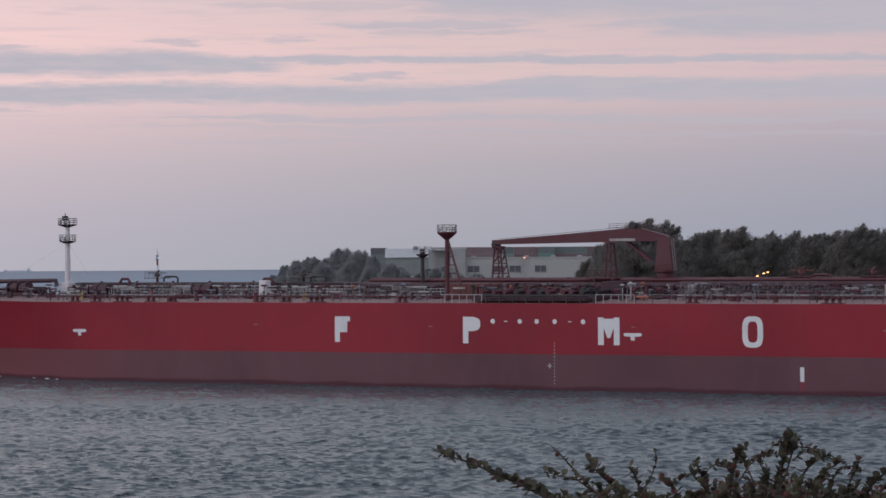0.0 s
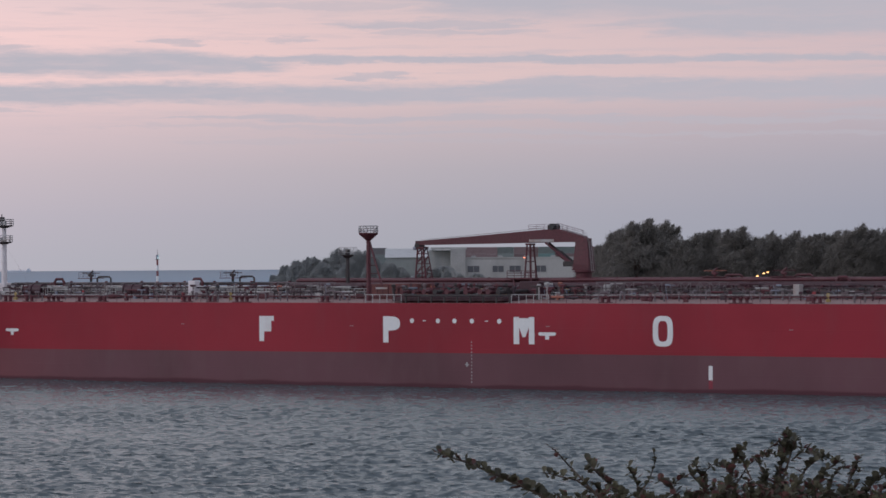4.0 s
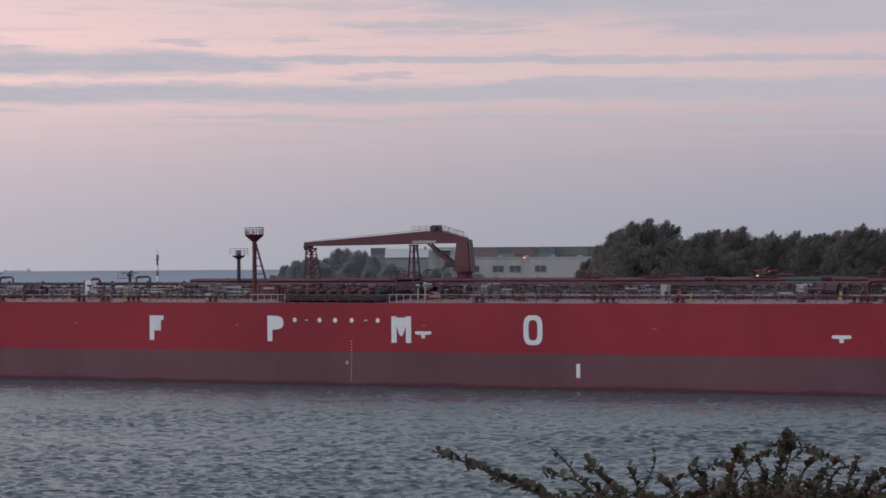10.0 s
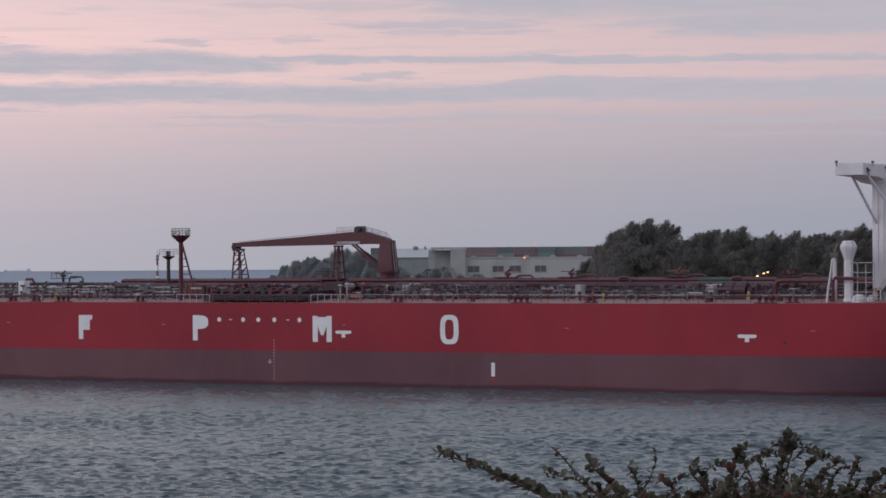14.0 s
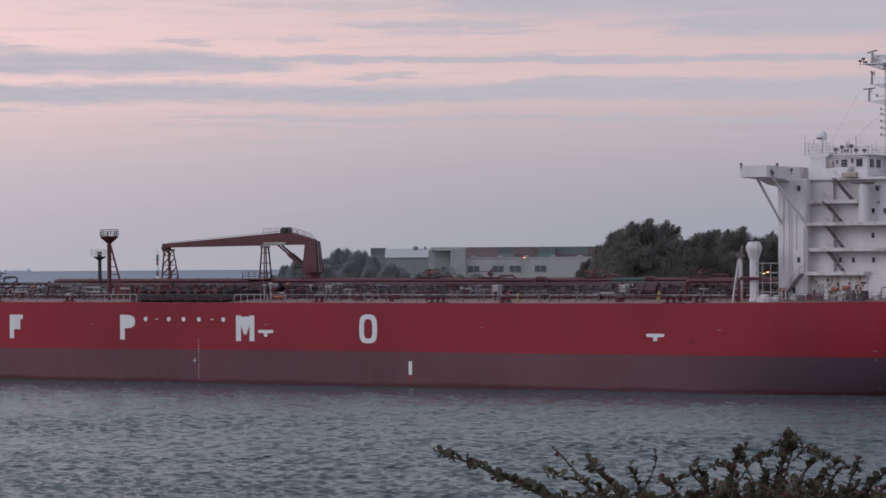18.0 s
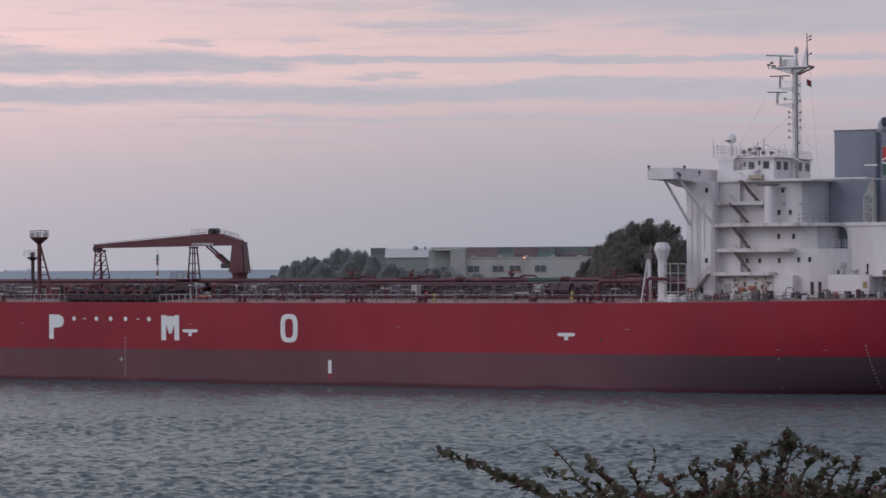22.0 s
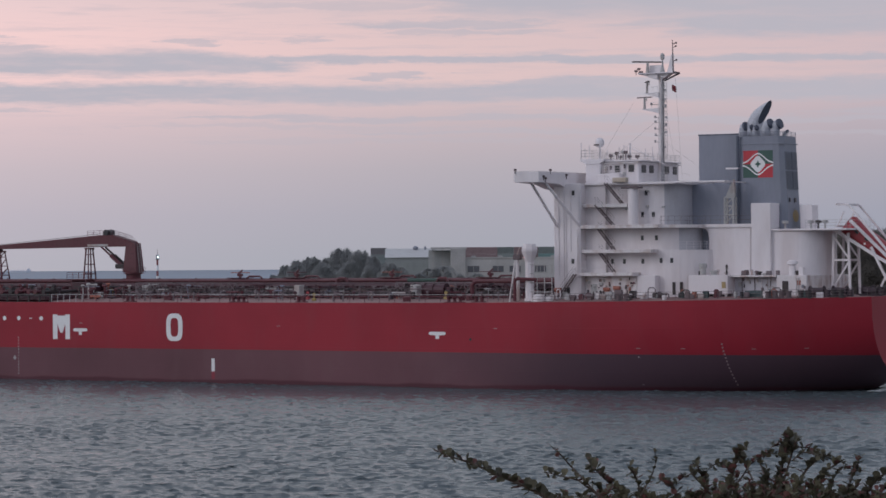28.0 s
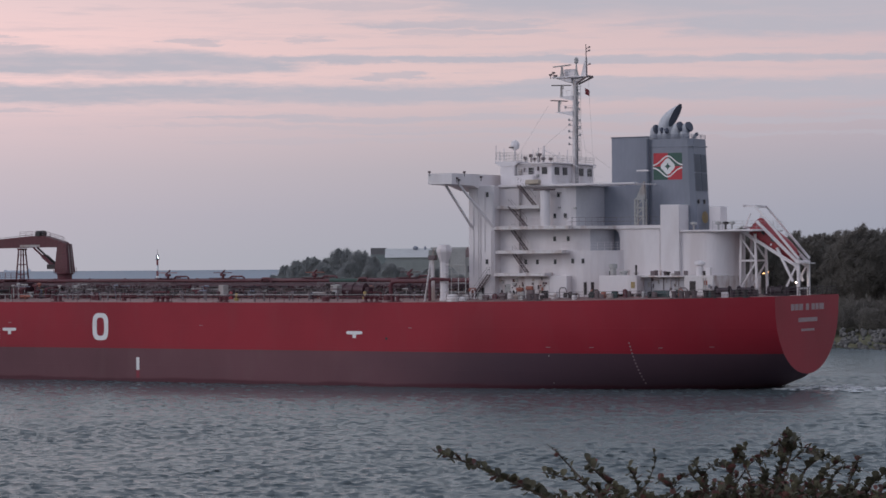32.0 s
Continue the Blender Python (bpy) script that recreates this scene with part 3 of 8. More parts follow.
def hull_marks():
    W = "tall white painted shape on the red side"
    # four tall marks, drawn as plain block shapes
    on_side("hull_mark", [bar_poly(-60.85, -60.12, 5.93, 9.1), bar_poly(-60.12, -58.65, 8.5, 9.1), bar_poly(-60.12, -59.05, 7.15, 8.5)], label=W)
    bowl = [(-41.95 + 1.7 * math.cos(g) ** 0.7, 8.27 + 0.88 * math.copysign(abs(math.sin(g)) ** 0.7, math.sin(g))) for g in [radians(-90 + 15 * k) for k in range(1, 12)]]
    on_side("hull_mark", [bar_poly(-42.65, -41.9, 5.93, 9.15), [(-41.9, 7.39)] + bowl + [(-41.9, 9.15)]], label=W)
    on_side("hull_mark", [bar_poly(-24.5, -23.75, 5.9, 9.15), bar_poly(-22.45, -21.7, 5.9, 9.15), [(-23.75, 9.0), (-23.75, 7.9), (-23.3, 6.75), (-22.9, 6.75), (-22.45, 7.9), (-22.45, 9.0)]], label=W)
    ring = []
    for k in range(28):
        g = math.tau * (k + 0.5) / 28
        c, z = math.copysign(abs(math.cos(g)) ** 0.6, math.cos(g)), math.copysign(abs(math.sin(g)) ** 0.6, math.sin(g))
        ring.append(((-4.92 + 1.28 * c, 7.58 + 1.78 * z), (-4.92 + 0.6 * c, 7.58 + (1.78 - 0.58) * z)))
    on_side("hull_mark", [[ring[k][0], ring[(k + 1) % 28][0], ring[(k + 1) % 28][1], ring[k][1]] for k in range(28)], label=W)
    for a, big in ((-38.55, 1), (-36.8, 0), (-34.9, 1), (-32.6, 1), (-30.2, 1), (-28.2, 0), (-26.45, 1)):
        on_side("round_mark", [round_poly(a, 8.62, 0.3, 0.3)] if big else [bar_poly(a - 0.22, a + 0.22, 8.57, 8.67)])
    for a, c in ((-100.6, 7.0), (-20.0, 7.1), (34.0, 7.05)):
        on_side("tug_mark", [[(a - 1.2, c + 0.05), (a - 1.05, c - 0.14), (a - 0.42, c - 0.18), (a + 0.42, c - 0.18), (a + 1.05, c - 0.14), (a + 1.2, c + 0.05), (a + 1.05, c + 0.24), (a - 1.05, c + 0.24)], bar_poly(a - 0.26, a + 0.26, c - 0.62, c - 0.17)])
    # draught scales: small ticks one above another
    for k in range(13):
        on_side("draught_tick", [bar_poly(-30.34, -30.18, 1.2 + 0.4 * k, 1.34 + 0.4 * k)], CREAM)
        a = 70.6 + 0.06 * (12 - k)
        on_side("draught_tick", [bar_poly(a - 0.09, a + 0.09, 1.2 + 0.4 * k, 1.38 + 0.4 * k)], FADED)
    on_side("load_line", [bar_poly(-31.2, -30.6, 3.3, 3.42), bar_poly(-31.0, -30.8, 3.1, 3.65)], CREAM)
    on_side("draught_bar", [bar_poly(0.82, 1.32, 2.0, 3.65)])
    on_side("draught_bar", [bar_poly(0.82, 1.32, 1.0, 2.0)], mat=DULL_RED, label="red painted bar under the white one")
    for a, c in ((-72.6, 8.0), (-47.2, 7.9), (11.0, 7.8), (42.0, 7.7), (60.6, 5.5), (66.0, 5.5), (-19.9, 8.0), (74.2, 5.5), (80.0, 5.6)):
        on_side("scuff", [bar_poly(a - 0.26, a + 0.26, c, c + 0.08)], mat=FADED)
    on_side("drain_hole", [round_poly(38.6, 6.4, 0.16, 0.18)], mat=BLACK)
    on_side("run_mark", [bar_poly(60.5, 60.62, 1.2, 4.6)], mat=CREAM)
    # name and port on the transom, as plain bars
    for c, w, h in ((10.1, 6.6, 0.0), (8.4, 6.0, 0.5), (7.3, 4.2, 0.28)):
        if h:
            bm = B()
            bm.faces.new([bm.verts.new((STERN + 0.015, y, z)) for y, z in ((-w / 2, c), (w / 2, c), (w / 2, c + h), (-w / 2, c + h))])
            part("name_bar", bm, FADED, HULL)
        else:
            for y0, y1 in ((-5.3, -4.2), (-4.0, -2.9), (-2.7, -1.5), (-0.6, 0.4), (1.2, 2.3), (2.5, 3.5), (3.7, 5.2)):
                bm = B()
                bm.faces.new([bm.verts.new((STERN + 0.015, y, z)) for y, z in ((y0, c - 0.3), (y1, c - 0.3), (y1, c + 0.45), (y0, c + 0.45))])
                part("name_bar", bm, FADED, HULL)


hull_marks()


def railing(parent, pts, height=1.05, step=1.6, mat=CREAM, r=0.035, rails=3, name="railing", posts=None):
    """A guard rail along a line of points: rails in one part, each stanchion its own."""
    rail = None
    for k in reversed(range(rails)):
        h = height * (k + 1) / rails
        bm = path_pipe(B(), [(p[0], p[1], p[2] + h) for p in pts], r, 5)
        ob = part(name if rail is None else "rail", bm, mat, rail if rail and parent is tanker else parent)
        rail = rail or ob
    post = rod(B(), (0, 0, 0), (0, 0, height), r * 1.15, n=5)
    me = mesh_of("stanchion", post, posts or mat)
    for p, q in zip(pts, pts[1:]):
        p, q = Vector(p), Vector(q)
        n = max(1, round((q - p).length / step))
        for i in range(n + (q == Vector(pts[-1]))):
            s = part("stanchion", me, None, rail if parent is tanker else parent)
            s.matrix_basis = Matrix.Translation(p.lerp(q, i / n))
    return rail


def stair(bm, p, q, width=0.7, steps=9):
    """A steep ship's stair from p down to q: two stringers, treads and handrails."""
    p, q = Vector(p), Vector(q)
    for s in (-1, 1):
        o = Vector((0, s * width / 2, 0))
        beam(bm, p + o, q + o, 0.05, 0.19)
        up = Vector((0, 0, 0.95))
        rod(bm, p + o + up, q + o + up, 0.014, n=5)
        for k in (0.05, 0.5, 0.95):
            c = p.lerp(q, k) + o
            rod(bm, c, c + up, 0.012, n=5)
    for k in range(steps):
        c = p.lerp(q, (k + 0.5) / steps)
        solid(bm, c.x - 0.12, c.x + 0.12, c.y - width / 2, c.y + width / 2, c.z - 0.02, c.z + 0.02)
    return bm


def pane(parent, centre, u, v, w, h, deep=0.06, name="window", mat=GLASS, rim=True):
    """A window standing a little out of a wall: u runs across it, v up."""
    c, u, v = Vector(centre), Vector(u).normalized(), Vector(v).normalized()
    n = u.cross(v)
    bm = B()
    for grow, out in ((0.0, deep),):
        a = [bm.verts.new(c + u * (i * (w / 2 + grow)) + v * (j * (h / 2 + grow)) + n * o) for o in (-deep, out) for i, j in ((-1, -1), (1, -1), (1, 1), (-1, 1))]
        for k in range(4):
            bm.faces.new((a[k], a[(k + 1) % 4], a[4 + (k + 1) % 4], a[4 + k]))
        bm.faces.new(a[4:])
        bm.faces.new(a[3::-1])
    return part(name, bm, mat, parent)


# white paint with the shade of turned and recessed walls mixed in
SHADED_WHITE = material("white paint greyed for shade", (0.50, 0.495, 0.53), 0.5, vary=0.03, scale=0.5, stain=(0.34, 0.34, 0.37), stain_amount=0.4)
HOUSE_PARTS = []


def build_house():
    bm = B()
    # forward tower, then the main block with rounded after corners
    solid(bm, 46.8, 50.4, -9.85, 9.85, 11.0, 25.1, 0.06)
    out = [(50.4, -7.7), (58.5, -7.7)]
    for k in range(1, 9):
        t = k / 8 * math.pi / 2
        out.append((58.5 + 3.2 * math.sin(t), -7.7 + 3.2 * (1 - math.cos(t))))
    out += [(x, -y) for x, y in reversed(out)]
    prism(bm, out, "z", 19.7, 24.9)
    mid = [(50.4, -7.7), (59.4, -7.7)] + [(59.4 + 4.0 * math.sin(k / 9 * math.pi / 2), -3.7 - 4.0 * math.cos(k / 9 * math.pi / 2)) for k in range(1, 10)]
    prism(bm, mid + [(x, -y) for x, y in reversed(mid)], "z", 17.0, 19.72)
    # the lower tier swells further aft in a wider curve
    low = [(50.4, -7.7), (60.6, -7.7)] + [(60.6 + 5.0 * math.sin(k / 9 * math.pi / 2), -2.7 - 5.0 * math.cos(k / 9 * math.pi / 2)) for k in range(1, 10)]
    prism(bm, low + [(x, -y) for x, y in reversed(low)], "z", 11.0, 17.05)
    solid(bm, 50.4, 53.0, -8.3, 8.3, 11.2, 24.9)
    # low wing of the deck house beside the side stairs
    solid(bm, 57.4, 59.8, -8.9, 8.9, 11.1, 14.0, 0.05)
    bmesh.ops.recalc_face_normals(bm, faces=bm.faces)
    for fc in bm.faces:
        # shade on the after turn of the upper tiers is coloured in
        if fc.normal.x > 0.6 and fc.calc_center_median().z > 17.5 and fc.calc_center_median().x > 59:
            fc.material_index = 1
    house = part("superstructure", mesh_of("superstructure", bm, WHITE, SHADED_WHITE), None, tanker, "white painted accommodation block with open side stairs")
    HOUSE_PARTS.append(house)
    railing(house, [(59.4, -7.6, 17.05)] + [(x - 0.06, y + 0.06, 17.05) for x, y in low[1:]], 1.0, 1.3, WHITE, 0.018)
    bm = B()
    solid(bm, 50.35, 57.3, -8.75, 8.75, 11.1, 13.95, 0.03)
    part("lower_wall", bm, WORN, house, "rust streaked white wall at the deck")
    bm = B()
    solid(bm, 60.62, 70.4, -4.6, 4.6, 19.65, 20.08, 0.03)
    part("casing_deck", bm, WHITE, house)
    bm = B()
    bend = [(60.55, -8.9)] + [(59.9 + 4.5 * math.sin(k / 9 * math.pi / 2), -4.4 - 4.5 * math.cos(k / 9 * math.pi / 2)) for k in range(1, 10)]
    prism(bm, bend + [(x, -y) for x, y in reversed(bend)], "z", 19.68, 20.06)
    part("corner_walkway", bm, WORN, house)
    railing(house, [(x - 0.08, y + 0.08, 20.06) for x, y in bend], 1.0, 1.3, RAIL, 0.016, 2)
    for z, a1, y in ((14.2, 57.3, 9.9), (16.95, 59.6, 9.6), (19.9, 60.6, 9.9), (22.45, 56.3, 9.2)):
        for s in (-1, 1):
            bm = B()
            solid(bm, 50.3, a1, min(s * 5.0, s * y), max(s * 5.0, s * y), z - 0.25, z + 0.18, 0.03)
            part("side_deck", bm, WORN, house)
            rod_pts = [(50.4, s * (y - 0.08), z + 0.15), (a1 - 0.1, s * (y - 0.08), z + 0.15), (a1 - 0.1, s * 6.5, z + 0.15)]
            railing(house, rod_pts, 1.05, 1.5, WHITE, 0.014, 2)
    bm = B()
    solid(bm, 50.4, 62.4, -8.7, 8.7, 24.9, 25.2, 0.04)
    for s in (-1, 1):
        # open catwalks run on aft along both sides of the casing
        solid(bm, 62.3, 68.8, min(s * 7.5, s * 8.7), max(s * 7.5, s * 8.7), 24.98, 25.18, 0.03)
        for a in (64.4, 66.6, 68.6):
            beam(bm, (a, s * 7.6, 25.06), (a, s * 2.0, 25.06), 0.14, 0.14)
    part("bridge_deck", bm, WHITE, house)
    railing(house, [(57, -8.6, 25.2), (61.5, -8.6, 25.2)], 1.0, 1.5, WHITE, 0.018)
    for p, q in (((53.4, 25.1), (55.6, 22.65)), ((52.1, 22.5), (54.4, 20.05)), ((52.5, 19.6), (54.5, 17.1)), ((52.6, 16.8), (54.5, 14.4)), ((49.9, 14.2), (47.7, 11.4))):
        for s in (-1, 1):
            part("stair", stair(B(), (p[0], s * (9.1 if p[1] > 14.3 else 10.4), p[1]), (q[0], s * (9.1 if p[1] > 14.3 else 10.4), q[1])), TREAD, house, "dark steep side stair")
    # windows and doors on the port and starboard walls
    for s in (-1, 1):
        for a, c, y in ((49.45, 24.0, 9.85), (49.35, 15.75, 9.85), (58.15, 23.9, 7.7), (57.65, 21.3, 7.7), (59.05, 21.3, 7.7), (57.6, 18.5, 7.7), (59.45, 18.5, 7.7), (53.6, 15.7, 7.7), (55.2, 15.7, 7.7), (57.65, 15.7, 7.7), (60.05, 15.78, 7.7)):
            pane(house, (a, s * y, c), (s, 0, 0) if s < 0 else (-1, 0, 0), (0, 0, 1), 0.34, 0.58)
        pane(house, (61.4, s * 7.62, 15.78), (-s * 0.985, 0.16 if s < 0 else 0.16, 0), (0, 0, 1), 0.34, 0.58)
        for a in (61.65, 62.5):
            pane(house, (a, s * (2.7 + math.sqrt(25 - (a - 60.6) ** 2)), 12.45), (-s, (a - 60.6) / 4.9, 0), (0, 0, 1), 0.36, 1.5, name="door", mat=DARK)
        pane(house, (51.6, s * 8.75, 12.1), (-s, 0, 0), (0, 0, 1), 0.75, 1.8, name="door", mat=CREAM)
        pane(house, (48.6, s * 9.85, 12.1), (-s, 0, 0), (0, 0, 1), 0.6, 1.0, name="locker", mat=DARK)
        # thin pipes and vents up the walls
        bm = B()
        for a, c0, c1 in ((47.5, 14, 24.3), (48.2, 11, 24.5), (48.5, 11, 22.0), (49.1, 17, 24.4), (50.0, 12, 19.5), (50.2, 12, 24.0)):
            rod(bm, (a, s * 9.92, c0), (a, s * 9.92, c1), 0.05, n=5)
        part("wall_pipe", bm, WHITE, house)
        for a, c in ((55.6, 22.0), (58.3, 22.3), (58.4, 24.1), (60.4, 22.2), (51.8, 12.9), (59.2, 12.5), (50.9, 18.2)):
            bm = B()
            solid(bm, a - 0.16, a + 0.16, s * 7.7 - 0.2, s * 7.7 + 0.2, c - 0.1, c + 0.1, 0.02)
            part("wall_lamp", bm, CREAM, house)
        # round post by the side deck, with a dark cap platform
        bm = B()
        lathe(bm, (57.1, s * 9.2, 20.0), [(0.62, 0), (0.62, 4.4)], 14)
        part("vent_post", bm, WHITE, house, smooth=False)
        bm = B()
        solid(bm, 55.8, 58.1, s * 9.2 - 0.7, s * 9.2 + 0.7, 24.4, 24.6, 0.04)
        part("post_cap", bm, TREAD, house)
        bm = B()
        solid(bm, 54.4, 56.2, s * 8.9 - 0.4, s * 8.9 + 0.4, 25.2, 25.75, 0.06)
        part("raft_cradle", bm, BUFF, house, "buff cradle at the bridge deck edge")
    # life raft cradle and deck clutter at the foot of the house
    for a, y, z, r in ((53.4, -8.95, 12.38, 0.2), (54.75, -8.95, 12.5, 0.26), (47.35, -10.0, 12.3, 0.24)):
        bm = B()
        rod(bm, (a - 0.42, y, z), (a + 0.42, y, z), r, n=10)
        solid(bm, a - 0.3, a + 0.3, y - 0.1, y + 0.15, z - r - 0.12, z - r + 0.03)
        part("life_raft", bm, DULL_ORANGE, tanker, "faded orange life raft drum")
    for a, y, w, h in ((46.6, -13.6, 0.9, 0.95), (47.6, -13.0, 0.6, 0.7)):
        bm = B()
        lathe(bm, (a, y, 10.9), [(w, 0), (w * 0.95, h * 0.5), (w * 0.7, h * 0.85), (w * 0.3, h), (0.05, h * 1.02)], 10)
        part("covered_gear", bm, WORN, tanker, "deck gear under a white cover")
    rng = random.Random(4)
    for a in (47.0, 48.4, 49.6, 50.9, 52.2, 53.0, 54.3, 55.5, 56.4, 57.5, 58.3, 59.4, 60.6, 61.6, 62.8):
        y, h, w = -rng.uniform(10.0, 13.2), rng.uniform(0.5, 1.25), rng.uniform(0.18, 0.5)
        m = rng.choice((CREAM, WORN, TREAD, DARK, RAIL, DARK))
        bm = B()
        if rng.random() < 0.5:
            solid(bm, a - w, a + w, y - 0.3, y + 0.3, 11.0, 11.15 + h, 0.06)
        else:
            rod(bm, (a - w, y, 11.25 + h * 0.5), (a + w, y, 11.25 + h * 0.5), 0.24, n=8)
            solid(bm, a - w * 0.6, a + w * 0.6, y - 0.2, y + 0.2, 11.0, 11.2 + h * 0.3)
        part("deck_locker", bm, m, tanker)
    for k in range(46):
        # gear stowed on the side deck: drums, boxes, coiled hoses, bent pipes
        a, y = rng.uniform(46.5, 79.0), -rng.uniform(9.4, 11.6)
        y = max(y, -half_breadth(a, 11.4) + 0.6)
        m = rng.choice((DARK, TREAD, WORN, RAIL, WHITE, OXIDE, CREAM, BLACK, DARK_GREEN, TREAD, CREAM, DULL_ORANGE))
        z, q = camber(a, y) - 0.05, rng.random()
        bm = B()
        if q < 0.35:
            w, h = rng.uniform(0.12, 0.4), rng.uniform(0.3, 1.0)
            solid(bm, a - w, a + w, y - 0.25, y + 0.25, z, z + h, 0.05)
        elif q < 0.6:
            r = rng.uniform(0.16, 0.3)
            lathe(bm, (a, y, z), [(r, 0), (r, 0.4), (r * 1.08, 0.42), (r, 0.46), (r, rng.uniform(0.7, 1.0)), (r * 0.4, 1.04)], 10)
        elif q < 0.8:
            h, w = rng.uniform(0.6, 1.3), rng.uniform(0.25, 0.6)
            path_pipe(bm, [(a - w, y, z), (a - w, y, z + h * 0.8), (a - w * 0.6, y, z + h), (a + w * 0.6, y, z + h), (a + w, y, z + h * 0.8), (a + w, y, z)], 0.07, 6)
        else:
            r = rng.uniform(0.3, 0.5)
            rod(bm, (a, y - 0.12, z + r), (a, y + 0.12, z + r), r, n=14)
            solid(bm, a - 0.3, a + 0.3, y - 0.2, y + 0.2, z, z + 0.15)
        part("deck_gear", bm, m, tanker)
    for k in range(34):
        # lamps, boxes, signs and hose points on the lower wall
        a, c = rng.uniform(50.6, 57.1), rng.uniform(11.3, 13.7)
        w, h = rng.uniform(0.06, 0.28), rng.uniform(0.1, 0.45)
        bm = B()
        solid(bm, a - w / 2, a + w / 2, -8.93, -8.74, c - h / 2, c + h / 2, 0.015)
        part("wall_fitting", bm, rng.choice((TREAD, RAIL, CREAM, DULL_ORANGE, WORN, OXIDE, BUFF)), HOUSE_PARTS[0])
    for a, c, w, h in ((52.6, 13.0, 0.5, 0.3), (55.9, 12.6, 0.16, 0.5), (56.6, 13.1, 0.2, 0.25), (51.0, 13.2, 0.22, 0.3), (56.1, 11.9, 0.14, 0.7), (52.9, 11.9, 0.18, 0.5)):
        bm = B()
        solid(bm, a - w / 2, a + w / 2, -8.95, -8.73, c - h / 2, c + h / 2, 0.02)
        part("wall_fitting", bm, CREAM if w > 0.2 else TREAD, HOUSE_PARTS[0])
    return house


build_house()


def build_bridge():
    for s in (-1, 1):
        bm = B()
        prism(bm, [(s * 16.7, 25.2), (s * 16.7, 26.5), (s * 4.0, 26.55), (s * 4.0, 24.3), (s * 8.6, 24.55), (s * 10.2, 24.85), (s * 11.5, 25.1)], "x", 45.0, 48.3)
        w = part("bridge_wing", bm, WHITE, tanker, "long white bridge wing on two raked braces")
        for p, q in (((46.2, 14.6), (47.3, 9.8)), ((47.9, 14.3), (50.3, 9.8))):
            bm = B()
            rod(bm, (p[0], s * p[1], 25.2), (q[0], s * q[1], 19.9), 0.17)
            part("brace", bm, WHITE, w)
        for a, y, z in ((45.2, 16.75, 26.7), (48.35, 15.5, 25.9), (48.35, 15.0, 25.7), (48.4, 9.5, 26.2), (48.3, 13.6, 26.7)):
            bm = B()
            solid(bm, a - 0.13, a + 0.13, s * y - 0.16, s * y + 0.16, z - 0.13, z + 0.13, 0.03)
            rod(bm, (a, s * y, z - 0.5), (a, s * y, z), 0.05, n=5)
            part("wing_lamp", bm, TREAD, w)
        # raised shoulder between wing and wheelhouse
        bm = B()
        solid(bm, 49.4, 51.4, min(s * 4.0, s * 6.4), max(s * 4.0, s * 6.4), 25.1, 27.75, 0.1)
        part("bridge_shoulder", bm, WHITE, w)
    bm = B()
    solid(bm, 49.4, 56.3, -5.8, 5.8, 25.2, 27.8, 0.1)
    solid(bm, 51.2, 54.3, -7.0, 7.0, 25.2, 26.35, 0.08)
    wh = part("wheelhouse", bm, WHITE, tanker, "white wheelhouse with dark square windows")
    for y in (-4.5, -2.3, 2.2, 4.6):
        pane(wh, (56.32, y, 26.9), (0, 1, 0), (0, 0, 1), 1.15, 0.95)
    for a in (50.6, 53.45, 55.3):
        for s in (-1, 1):
            pane(wh, (a, s * 5.82, 26.95), (-s, 0, 0), (0, 0, 1), 0.72, 0.85)
    # a low flat cornice over the windows, and fittings along the wall
    bm = B()
    solid(bm, 49.3, 56.5, -6.05, 6.05, 27.55, 27.68, 0.02)
    part("cornice", bm, WORN, wh)
    for a, z, w, h in ((51.9, 26.9, 0.5, 0.7), (52.6, 27.1, 0.2, 0.5), (54.4, 26.3, 0.25, 0.4), (49.9, 26.2, 0.4, 0.5), (51.3, 26.6, 0.16, 0.9), (54.45, 27.2, 0.14, 0.5)):
        bm = B()
        solid(bm, a - w / 2, a + w / 2, -6.1, -5.78, z - h / 2, z + h / 2, 0.03)
        part("wall_fitting", bm, CREAM if w > 0.22 else TREAD, wh)
    for s in (-1, 1):
        bm = B()
        prism(bm, [(48.7, 28.15), (51.9, 28.15), (51.9, 27.95), (51.4, 27.6), (49.5, 27.55), (48.7, 27.95)], "y", min(s * 3.4, s * 6.5), max(s * 3.4, s * 6.5))
        part("compass_platform", bm, WHITE, wh)
    bm = B()
    solid(bm, 49.2, 56.6, -6.0, 6.0, 27.8, 27.95, 0.03)
    part("wheelhouse_roof", bm, WHITE, wh)
    railing(wh, [(51.8, -6.4, 28.15), (48.8, -6.4, 28.15), (48.8, 6.4, 28.15), (51.8, 6.4, 28.15)], 1.1, 1.2, CREAM, 0.02)
    railing(wh, [(51.7, -5.8, 27.95), (56.4, -5.8, 27.95), (56.4, 5.8, 27.95), (51.7, 5.8, 27.95)], 0.85, 1.3, CREAM, 0.02)
    for a, y, h in ((48.8, -6.3, 2.1), (49.3, -6.3, 1.4), (49.9, -6.3, 1.7), (51.4, -6.3, 1.9), (52.0, -5.6, 1.2), (53.6, -5.6, 1.5), (51.0, 2.0, 1.9), (53.0, -3.0, 1.8), (55.4, -2.0, 1.3), (54.4, 2.2, 1.7)):
        bm = B()
        rod(bm, (a, y, 28.1), (a, y, 28.1 + h), 0.05, n=6)
        part("whip_aerial", bm, WHITE, wh)
    # satellite dome on its stalk
    bm = B()
